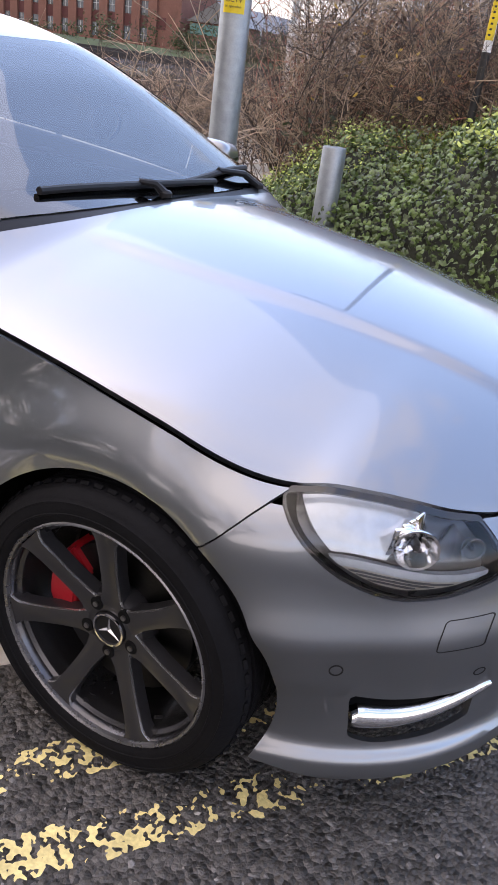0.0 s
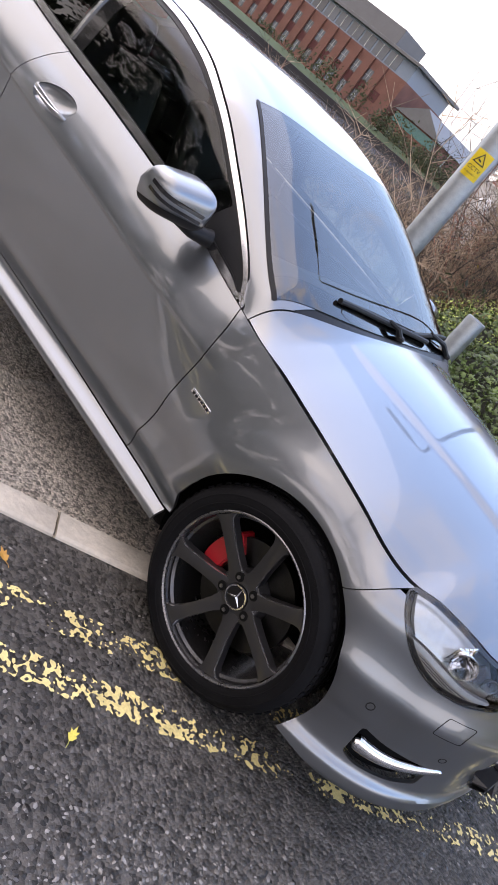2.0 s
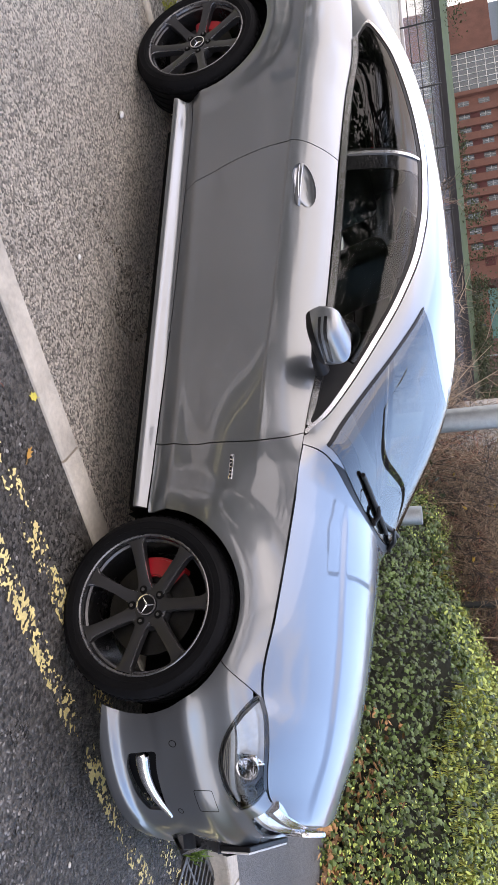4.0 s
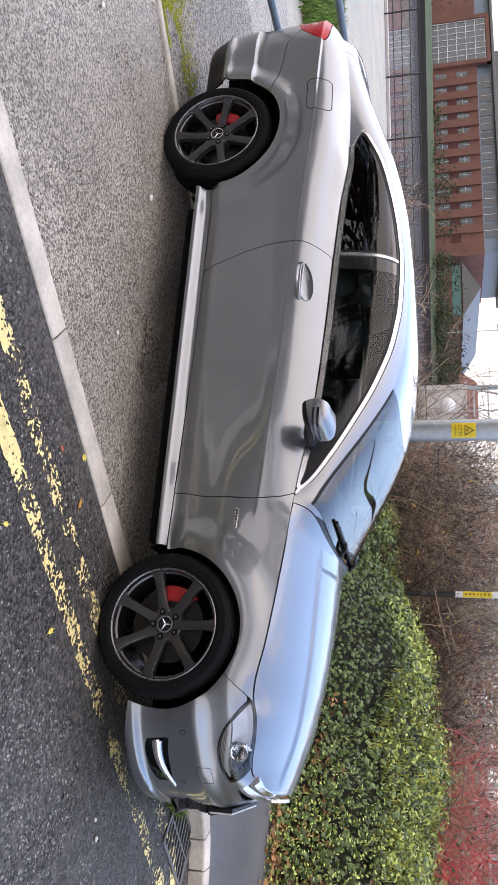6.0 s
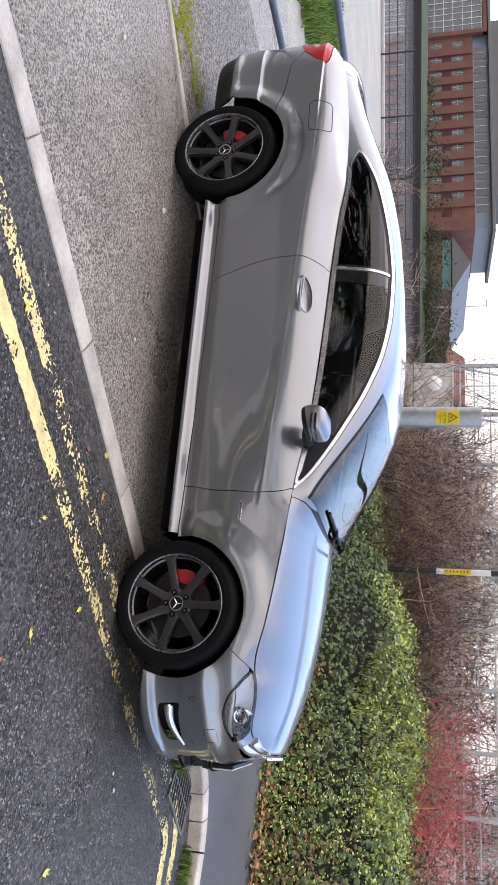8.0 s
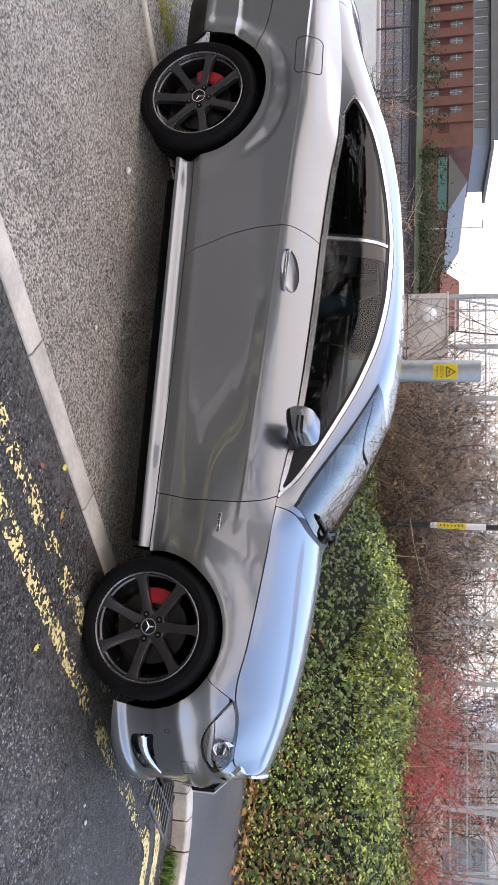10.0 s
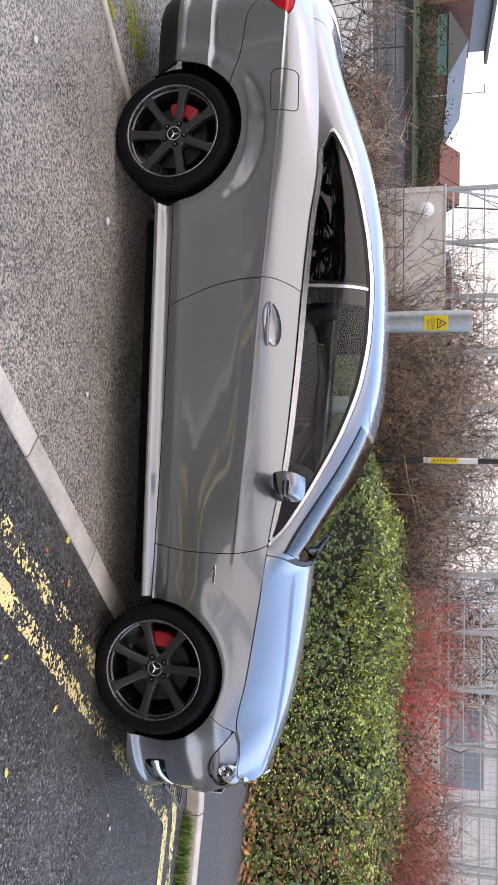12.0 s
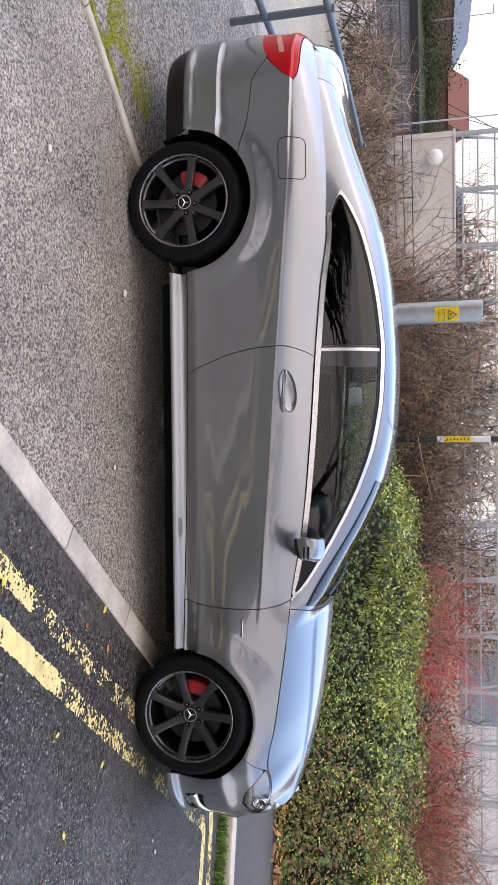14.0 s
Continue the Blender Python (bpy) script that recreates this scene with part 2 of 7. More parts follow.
SOIL = mat("shade-dark soil", (0.018, 0.020, 0.011), 0.95, var=0.5, scale=6, bump=0.8, bscale=20)
WALLWHITE = mat("pale concrete wall", (0.55, 0.52, 0.49), 0.85, var=0.15, scale=0.7, bump=0.2)
GRAVEL = asphalt("gravel verge", (0.09, 0.08, 0.07), (0.42, 0.39, 0.34), 0.5, 75.0, 1.0)
MOSS = mat("moss", (0.44, 0.46, 0.04), 0.9, var=0.4, scale=30, island=0.4)
FARGREEN = mat("far woodland", (0.05, 0.06, 0.025), 0.9, var=0.5, scale=1.5, island=0.4)
BARK = mat("dark wet bark", (0.045, 0.037, 0.03), 0.8, var=0.3)
SPRAY = mat("yellow-green grass spray", (0.42, 0.44, 0.10), 0.6, var=0.4, scale=1.5, island=0.4)

# ---- tools ----
def part(name, bm, material, parent=None, label="", smooth=False, at=None):
    """Links a bmesh as one mesh object, under a thing or a part."""
    me = bpy.data.meshes.new(name)
    bm.to_mesh(me)
    bm.free()
    for mm in (material if isinstance(material, (list, tuple)) else [material]):
        me.materials.append(mm)
    if smooth:
        me.polygons.foreach_set("use_smooth", [True] * len(me.polygons))
        if smooth != "all":
            me.set_sharp_from_angle(angle=radians(smooth if isinstance(smooth, (int, float)) and smooth > 1 else 40))
    ob = new(name, me)
    if at is not None:
        ob.matrix_basis = at
    if parent:
        ob.parent = parent
    if label:
        ob["label"] = label
    return ob


def share(ob, name, m, parent=None):
    """Another object on the same mesh."""
    o = new(name, ob.data)
    o.matrix_basis = m
    if parent:
        o.parent = parent
    return o


def empty(name, m=None):
    o = new(name)
    if m is not None:
        o.matrix_basis = m
    return o


def raw(verts, faces, mats=None):
    bm = bmesh.new()
    vs = [bm.verts.new(v) for v in verts]
    for i, f in enumerate(faces):
        try:
            fc = bm.faces.new([vs[k] for k in f])
            if mats is not None:
                fc.material_index = mats[i]
        except ValueError:
            pass
    return bm


def box(x0, y0, z0, x1, y1, z1, bevel=0.0, seg=2, bm=None):
    """A block, its edges rounded."""
    b = bm or bmesh.new()
    r = bmesh.ops.create_cube(b, size=1.0)
    m = Matrix.Translation(((x0 + x1) / 2, (y0 + y1) / 2, (z0 + z1) / 2)) @ Matrix.Diagonal((x1 - x0, y1 - y0, z1 - z0, 1))
    bmesh.ops.transform(b, matrix=m, verts=r["verts"])
    if bevel:
        es = list({e for v in r["verts"] for e in v.link_edges})
        bmesh.ops.bevel(b, geom=es, offset=bevel, segments=seg, affect="EDGES", profile=0.5)
    return b


def lathe(profile, n=48, axis="y", closed=False, bm=None):
    """Turns a profile of (radius, height) round an axis."""
    b = bm or bmesh.new()
    rings = []
    for r, h in profile:
        ring = []
        for i in range(n):
            a = 2 * math.pi * i / n
            c, s = r * math.cos(a), r * math.sin(a)
            ring.append(b.verts.new((c, h, s) if axis == "y" else (c, s, h)))
        rings.append(ring)
    k = len(rings)
    for j in range(k if closed else k - 1):
        A, B = rings[j], rings[(j + 1) % k]
        for i in range(n):
            b.faces.new((A[i], A[(i + 1) % n], B[(i + 1) % n], B[i]))
    if not closed:
        if profile[0][0] > 1e-6:
            b.faces.new(rings[0][::-1])
        if profile[-1][0] > 1e-6:
            b.faces.new(rings[-1])
    bmesh.ops.remove_doubles(b, verts=b.verts, dist=1e-6)
    bmesh.ops.recalc_face_normals(b, faces=b.faces)
    return b


def tube(points, radius, n=8, bm=None, cap=True):
    """A round bar along points; radius is a number or one for each point."""
    b = bm or bmesh.new()
    pts = [Vector(p) for p in points]
    rad = radius if isinstance(radius, (list, tuple)) else [radius] * len(pts)
    rings, up = [], None
    for i, p in enumerate(pts):
        d = (pts[min(i + 1, len(pts) - 1)] - pts[max(i - 1, 0)]).normalized()
        if up is None:
            up = Vector((0, 0, 1)) if abs(d.z) < 0.9 else Vector((1, 0, 0))
        s = d.cross(up).normalized()
        up = s.cross(d).normalized()
        rings.append([b.verts.new(p + (s * math.cos(2 * math.pi * k / n) + up * math.sin(2 * math.pi * k / n)) * rad[i]) for k in range(n)])
    for A, B in zip(rings, rings[1:]):
        for k in range(n):
            b.faces.new((A[k], A[(k + 1) % n], B[(k + 1) % n], B[k]))
    if cap:
        b.faces.new(rings[0][::-1])
        b.faces.new(rings[-1])
    bmesh.ops.recalc_face_normals(b, faces=b.faces)
    return b


def curve(xs, ys):
    """A smooth function through a few control values."""
    xs, ys = np.array(xs, float), np.array(ys, float)
    if xs[0] > xs[-1]:
        xs, ys = xs[::-1], ys[::-1]
    d = np.diff(ys) / np.diff(xs)
    t = np.empty_like(ys)
    t[0], t[-1] = d[0], d[-1]
    for i in range(1, len(xs) - 1):
        t[i] = 0.0 if d[i - 1] * d[i] <= 0 else 2 * d[i - 1] * d[i] / (d[i - 1] + d[i])

    def f(x):
        x = np.asarray(x, float)
        i = np.clip(np.searchsorted(xs, x) - 1, 0, len(xs) - 2)
        h = xs[i + 1] - xs[i]
        u = np.clip((x - xs[i]) / h, 0, 1)
        u2, u3 = u * u, u * u * u
        v = (2 * u3 - 3 * u2 + 1) * ys[i] + (u3 - 2 * u2 + u) * h * t[i] + (-2 * u3 + 3 * u2) * ys[i + 1] + (u3 - u2) * h * t[i + 1]
        return v + np.where(x < xs[0], (x - xs[0]) * t[0], 0) + np.where(x > xs[-1], (x - xs[-1]) * t[-1], 0)

    return f


def ramp01(a, b, x):
    t = np.clip((np.asarray(x, float) - a) / (b - a), 0, 1)
    return t * t * (3 - 2 * t)


# ---- ground, road, river ----
BANK0, BANKD, BANKN = Vector((-13.0, 19.5)), Vector((0.89, 0.456)), Vector((-0.456, 0.89))


def on_bank(along, across):
    p = BANK0 + BANKD * along + BANKN * across
    return p.x, p.y


def build_ground():
    prof = [(-900, 0.0, 0), (-34, 0.0, 0), (-18.5, 0.0, 0), (-0.4, 0.0, 3), (0, -0.05, 1), (0.1, -1.6, 1), (70, -1.6, 1), (70.2, 0.7, 2), (78, 1.4, 2), (300, 2.0, 2), (1500, 3.0, 2)]
    al = [-1500, -400, -120, -60, -30, -10, 0, 10, 30, 60, 120, 400, 1500]
    vs, fs, ms = [], [], []
    for a, z, _ in prof:
        for b in al:
            vs.append((*on_bank(b, a), z))
    n = len(al)
    for i in range(len(prof) - 1):
        for j in range(n - 1):
            fs.append((i * n + j, i * n + j + 1, (i + 1) * n + j + 1, (i + 1) * n + j))
            ms.append(prof[i + 1][2] if prof[i + 1][2] != 1 else 1)
    g = part("ground", raw(vs, fs, ms), [DRIVE, WALLWHITE, FARGRASS, PATH_SAND])
    tagged(g, "damp grey tarmac drive running back to the river bank", "ground", kind="structure")
    w = part("water", raw([(*on_bank(-1500, 0.05), -0.16), (*on_bank(1500, 0.05), -0.16), (*on_bank(1500, 70.1), -0.16), (*on_bank(-1500, 70.1), -0.16)], [(0, 1, 2, 3)]), WATER)
    tagged(w, "wide calm river reflecting a pale sky", "water", kind="structure")


build_ground()

# the kerb line crosses in front of the drive, then bends along the footway
KD, KN = Vector((0.622, 0.783)), Vector((0.783, -0.622))


def on_kerb(along, off):
    p = KN * off + KD * along
    return p.x, p.y


# road edge: straight to the bend, an arc, then along the footway
EDGE_BEND, EDGE_R = 1.02, 0.62
END_ANG = math.atan2(KD.y, KD.x)
OUT_ANG = radians(-16.0)


def edge_point(s, off):
    """A point s metres along the kerb's face, off metres into the road."""
    if s <= EDGE_BEND:
        return Vector(on_kerb(s, 0.24 + off))
    c = Vector(on_kerb(EDGE_BEND, 0.24 + EDGE_R))
    a = min((s - EDGE_BEND) / EDGE_R, END_ANG - OUT_ANG)
    th = END_ANG - a
    p = c + Vector((-math.sin(th), math.cos(th))) * (EDGE_R - off)
    rest = s - EDGE_BEND - a * EDGE_R
    return p + Vector((math.cos(th), math.sin(th))) * rest


def edge_run(s0, s1, step=0.1):
    n = max(2, int((s1 - s0) / step) + 1)
    return [s0 + (s1 - s0) * i / (n - 1) for i in range(n)]


def build_road():
    ss = [-60, -20, -8] + edge_run(-5, 3.5, 0.1) + [6, 12, 30, 60]
    vs, fs = [], []
    for s in ss:
        a = edge_point(s, 0.0)
        vs.append((a.x, a.y, 0.004))
    far = [(60, -60), (20, -60), (-80, -60)]
    bm = bmesh.new()
    top = [bm.verts.new(v) for v in vs]
    rim = [bm.verts.new((x, y, 0.004)) for x, y in far]
    f = bm.faces.new(top + rim)
    bmesh.ops.triangulate(bm, faces=[f])
    if sum(fc.normal.z for fc in bm.faces) < 0:
        bmesh.ops.reverse_faces(bm, faces=bm.faces)
    r = part("road", bm, ROAD)
    tagged(r, "dark wet tarmac road with coarse chippings", "road", kind="structure")
    return r


road = build_road()


def kerb_rise(s):
    return 0.016 + 0.085 * float(ramp01(0.55, 1.15, s))


def build_kerb():
    kerb = tagged(empty("kerb"), "pale worn concrete kerb stones along the road edge", "kerb", kind="structure")
    cuts = [-5.2, -4.28, -3.36, -2.85, -1.93, -1.10, -0.20, 0.60, 1.10, 1.34, 1.52, 1.70, 2.6, 3.5, 4.4, 5.3, 6.2]
    for a, b in zip(cuts, cuts[1:]):
        vs, g, n = [], 0.005, 1 if b < 0.7 or a > 1.65 else 5
        rings = [a + g + (b - a - 2 * g) * k / n for k in range(n + 1)]
        for s in rings:
            top = kerb_rise(s)
            for off, z in ((-0.125, -0.1), (-0.125, top - 0.006), (-0.118, top), (-0.016, top), (-0.004, top - 0.005), (0.0, top - 0.014), (0.0, -0.1)):
                p = edge_point(s, off)
                vs.append((p.x, p.y, z))
        m = 7
        fs = [(r * m + i, r * m + (i + 1) % m, (r + 1) * m + (i + 1) % m, (r + 1) * m + i) for r in range(n) for i in range(m)]
        fs += [tuple(range(m)), tuple(range(n * m, (n + 1) * m))]
        bm = raw(vs, fs)
        bmesh.ops.recalc_face_normals(bm, faces=bm.faces)
        part("kerbstone", bm, CONCRETE, kerb)
    return kerb


build_kerb()


def build_pavement():
    """The footway beyond the kerb, rising from the drive."""
    ss = edge_run(0.5, 6.2, 0.15) + [9, 14, 25]
    offs = [-0.127, -0.5, -1.0, -1.6, -2.4, -3.4]
    vs, fs = [], []
    for s in ss:
        for o in offs:
            p = edge_point(s, o)
            vs.append((p.x, p.y, 0.006 + (kerb_rise(s) - 0.016) * 0.97))
    n = len(offs)
    for i in range(len(ss) - 1):
        for j in range(n - 1):
            fs.append((i * n + j, i * n + j + 1, (i + 1) * n + j + 1, (i + 1) * n + j))
    bm = raw(vs, fs)
    bmesh.ops.recalc_face_normals(bm, faces=bm.faces)
    if sum(f.normal.z for f in bm.faces) < 0:
        bmesh.ops.reverse_faces(bm, faces=bm.faces)
    tagged(part("pavement", bm, PAVE), "smooth grey tarmac footway beside the ivy bank", "pavement", kind="structure")


build_pavement()

# ---- the car ----
AX_F, AX_R, WHEEL_Z, TRACK = 0.0, -2.76, 0.318, 0.772
top_z = curve([-3.80, -3.55, -3.2, -2.9, -2.61, -2.29, -1.94, -1.54, -1.0, -0.645, -0.51, -0.21, 0.05, 0.29, 0.36, 0.42, 0.475, 0.54, 0.60, 0.64, 0.68, 0.72],
              [0.955, 1.000, 1.045, 1.062, 1.064, 1.027, 0.998, 0.972, 0.924, 0.866, 0.852, 0.812, 0.774, 0.728, 0.737, 0.732, 0.721, 0.702, 0.692, 0.708, 0.738, 0.752])
crease_z = curve([-3.8, -3.316, -2.86, -2.261, -1.816, -1.23, -0.65, 0.0, 0.5], [0.92, 0.903, 0.883, 0.837, 0.803, 0.764, 0.713, 0.645, 0.60])
top_y = curve([-3.8, -3.4, -2.9, -2.6, -1.94, -1.0, -0.645, -0.5, 0.05, 0.29, 0.6], [0.66, 0.71, 0.72, 0.725, 0.745, 0.765, 0.775, 0.795, 0.80, 0.785, 0.75])
mid_y = curve([-3.8, -3.2, -2.76, -2.2, -1.2, -0.5, 0.0, 0.6], [0.84, 0.872, 0.882, 0.872, 0.868, 0.868, 0.872, 0.855])
roof_z = curve([-3.85, -3.72, -3.46, -3.2, -2.94, -2.69, -2.33, -1.9, -1.558, -1.28, -1.04, -0.83, -0.65, -0.555, -0.50, -0.40, -0.18, 0.19, 0.45, 0.59, 0.72, 0.80],
               [1.005, 1.082, 1.113, 1.175, 1.258, 1.328, 1.385, 1.406, 1.390, 1.338, 1.247, 1.139, 1.043, 0.996, 0.984, 0.978, 0.958, 0.908, 0.852, 0.810, 0.764, 0.735])
FRONT_S, REAR_S = 0.08, -3.25
front_x = curve([0.10, 0.155, 0.20, 0.225, 0.30, 0.37, 0.49, 0.57, 0.62, 0.69, 0.76], [0.76, 0.785, 0.79, 0.772, 0.772, 0.780, 0.792, 0.762, 0.752, 0.732, 0.712])
rear_x = curve([0.15, 0.25, 0.40, 0.55, 0.70, 0.85, 0.95, 1.05], [-3.72, -3.77, -3.80, -3.81, -3.80, -3.775, -3.77, -3.78])


mid_prof = curve([0.10, 0.17, 0.228, 0.236, 0.246, 0.290, 0.298, 0.335, 0.366, 0.374, 0.384, 0.410, 0.45, 0.52, 0.62, 0.72, 0.78],
                 [-0.12, -0.062, -0.012, -0.004, -0.003, -0.046, -0.050, -0.038, -0.0230, -0.0205, -0.0210, -0.0230, -0.0225, -0.0165, -0.007, 0.0, 0.0])
nose_prof = curve([0.12, 0.150, 0.165, 0.200, 0.210, 0.235, 0.30, 0.355, 0.37, 0.42, 0.460, 0.482, 0.494, 0.515, 0.55, 0.60, 0.70],
                  [-0.06, -0.020, -0.008, -0.010, -0.018, -0.030, -0.034, -0.033, -0.029, -0.019, -0.0075, -0.001, -0.0005, -0.006, -0.015, -0.022, -0.028])
tail_prof = curve([0.18, 0.22, 0.31, 0.33, 0.338, 0.380, 0.40, 0.49, 0.503, 0.525, 0.56, 0.66, 0.75],
                  [-0.10, -0.07, -0.032, -0.010, -0.008, -0.026, -0.026, -0.014, -0.010, -0.026, -0.028, -0.016, -0.006])


def side_y(x, z):
    """Half the body's width at a place along it and a height."""
    zt, zc, ym = top_z(x), crease_z(x), mid_y(x)
    edge = ramp01(0.25, -0.55, x)
    mid, nose, tail = mid_prof(z), nose_prof(z), tail_prof(z)
    kf, kr = ramp01(0.05, 0.30, x), ramp01(-2.85, -3.12, x)
    below = mid * (1 - kf - kr) + nose * kf + tail * kr
    y_low = ym + below
    q = np.clip((z - zc) / np.maximum(zt - zc, 0.02), 0, 1.2)
    fade = ramp01(-1.0, -0.35, x)
    p = 1.7 + 0.5 * ramp01(-2.3, -3.0, x) + 0.5 * fade
    lin = 0.30 - 0.26 * fade
    y_up = ym - 0.003 - (ym - top_y(x)) * (lin * q + (1 - lin) * q ** p)
    wide = 0.012 + 0.20 * ramp01(-0.95, -0.25, x)
    soft = np.clip((z - zc) / wide + 0.5, 0, 1)
    soft = soft * soft * (3 - 2 * soft)
    y = y_low * (1 - soft) + y_up * soft
    # the front wing is one smooth round from the arch to the bonnet
    q2 = np.clip((z - 0.53) / np.maximum(zt - 0.53, 0.05), 0, 1.15)
    wing = ym - 0.004 - (ym - 0.004 - top_y(x)) * q2 ** 1.4
    kw = fade * ramp01(0.30, 0.10, x) * ramp01(0.42, 0.58, z)
    y = y * (1 - kw) + wing * kw
    # the flank is set back a little under the shoulder line
    y = y - 0.0060 * ramp01(zc + 0.001, zc - 0.013, z) * ramp01(0.42, 0.74, z) * ramp01(-0.35, -0.95, x) * ramp01(-3.42, -3.25, x)
    for ax, mid_r, amp, wid in ((AX_F, 0.356, 0.026, 0.18), (AX_R, 0.384, 0.026, 0.135)):
        r = np.hypot(x - ax, z - WHEEL_Z)
        y = y - 0.004 * ramp01(mid_r + 0.012, mid_r - 0.006, r)
        y = y + amp * ramp01(mid_r + wid, mid_r + 0.02, r) * ramp01(0.22, 0.42, z) * ramp01(0.92, 0.70, z)
    return y


def end_factor(x, z):
    fx, rx = front_x(z), rear_x(z)
    r = np.clip((x - FRONT_S) / (fx - FRONT_S), 0, 1)
    e = (1 - r ** 2.55) ** (1 / 2.55)
    r2 = np.clip((REAR_S - x) / (REAR_S - rx), 0, 1)
    return e * (1 - r2 ** 3.0) ** (1 / 3.0)


def P_side(s, z):
    """The body's skin from the nose (0) round its right side (1 to 2) to the tail (3)."""
    fx, rx = front_x(z), rear_x(z)
    a = np.clip(s, 0, 1) * math.pi / 2
    xf = FRONT_S + (fx - FRONT_S) * np.cos(a) ** (2 / 2.55)
    xm = FRONT_S + (REAR_S - FRONT_S) * np.clip(s - 1, 0, 1)
    b = np.clip(s - 2, 0, 1) * math.pi / 2
    xr = REAR_S - (REAR_S - rx) * np.sin(b) ** (2 / 3.0)
    x = np.where(s < 1, xf, np.where(s > 2, xr, xm))
    ef = np.where(s < 1, np.sin(a) ** (2 / 2.55), np.where(s > 2, np.cos(b) ** (2 / 3.0), 1.0))
    return x, -side_y(x, z) * ef, z


def edge_y(x):
    z = top_z(x)
    return side_y(x, z) * end_factor(x, z)


lean_of = curve([-3.8, -3.4, -3.0, -2.6, -1.2, -0.62, -0.45, 0.8], [0.10, 0.12, 0.12, 0.10, 0.10, 0.10, 0.33, 0.30])
pow_of = curve([-3.8, -3.4, -3.0, -2.6, -1.2, -0.62, -0.45, 0.8], [3.0, 3.2, 3.6, 4.4, 4.5, 4.5, 2.1, 2.1])


def P_top(x, f):
    """Bonnet, glasshouse and boot deck: f runs from the right edge (0) over the crown to the left edge (1)."""
    a = f * math.pi
    m, lean = pow_of(x), lean_of(x)
    h = np.abs(np.sin(a)) ** (2 / m)
    c = np.abs(np.cos(a)) ** (2 / m)
    zt, zc = top_z(x), roof_z(x)
    zc = np.maximum(zc, zt + 0.004)
    Y = edge_y(x)
    y = np.maximum(Y - lean * Y * h, 0) * c
    z = zt + (zc - zt) * h
    # two raised lines along the bonnet
    ridge = 0.42 - 0.16 * ramp01(-0.5, 0.65, x)
    z = z - 0.009 * ramp01(-0.024, 0.014, y - ridge) * ramp01(-0.5, -0.35, x) * ramp01(0.75, 0.55, x)
    return x, np.where(f < 0.5, -y, y), z


def clipped(P, A, B, keep, depth=0.012, flip=False):
    """The part of a skin where every function in keep is positive, with a turned-in edge all round."""
    AA, BB = np.meshgrid(np.asarray(A, float), np.asarray(B, float), indexing="ij")
    X, Y, Z = P(AA, BB)
    G = [np.broadcast_to(g(X, Y, Z), AA.shape) for g in keep]
    na, nb = AA.shape
    verts, index, faces = [], {}, []

    def vid(a, b):
        k = (round(a, 6), round(b, 6))
        if k not in index:
            index[k] = len(verts)
            verts.append((a, b))
        return index[k]

    inside = np.ones(AA.shape, bool)
    for g in G:
        inside &= g >= 0
    allin = inside[:-1, :-1] & inside[1:, :-1] & inside[1:, 1:] & inside[:-1, 1:]
    out = np.zeros((na - 1, nb - 1), bool)
    for g in G:
        neg = g < 0
        out |= neg[:-1, :-1] & neg[1:, :-1] & neg[1:, 1:] & neg[:-1, 1:]
    for i, j in zip(*np.nonzero(~out)):
        cs = ((i, j), (i + 1, j), (i + 1, j + 1), (i, j + 1))
        poly = [[AA[c], BB[c]] + [g[c] for g in G] for c in cs]
        if not allin[i, j]:
            for k in range(len(G)):
                res = []
                for u, v in zip(poly, poly[1:] + poly[:1]):
                    gu, gv = u[2 + k], v[2 + k]
                    if gu >= 0:
                        res.append(u)
                    if (gu >= 0) != (gv >= 0):
                        t = gu / (gu - gv)
                        res.append([p + (q - p) * t for p, q in zip(u, v)])
                poly = res
                if len(poly) < 3:
                    break
            if len(poly) < 3:
                continue
        ids = []
        for p in poly:
            k = vid(p[0], p[1])
            if k not in ids:
                ids.append(k)
        if len(ids) >= 3:
            faces.append(ids)
    if not verts:
        return bmesh.new()
    ab = np.array(verts)
    x, y, z = P(ab[:, 0], ab[:, 1])
    co = np.stack([np.broadcast_to(c, x.shape) for c in (x, y, z)], 1)
    bm = raw([tuple(c) for c in co.tolist()], faces)
    bmesh.ops.remove_doubles(bm, verts=bm.verts, dist=2e-5)
    bmesh.ops.dissolve_degenerate(bm, edges=bm.edges, dist=1e-5)
    bmesh.ops.recalc_face_normals(bm, faces=bm.faces)
    bm.normal_update()
    cen = Vector((-1.5, 0, 0.55))
    if sum(f.calc_area() * f.normal.dot(f.calc_center_median() - cen) for f in bm.faces) < 0:
        bmesh.ops.reverse_faces(bm, faces=bm.faces)
        bm.normal_update()
    if depth:
        rim = [e for e in bm.edges if e.is_boundary]
        norm = {v: v.normal.copy() for e in rim for v in e.verts}
        made = bmesh.ops.extrude_edge_only(bm, edges=rim)["geom"]
        new_v = [g for g in made if isinstance(g, bmesh.types.BMVert)]
        old = {tuple(round(c, 7) for c in v.co): n for v, n in norm.items()}
        for v in new_v:
            n = old.get(tuple(round(c, 7) for c in v.co))
            if n:
                v.co -= n * depth
    return bm


def mirrored(bm):
    c = bm.copy()
    bmesh.ops.scale(c, vec=(1, -1, 1), verts=c.verts)
    bmesh.ops.reverse_faces(c, faces=c.faces)
    return c


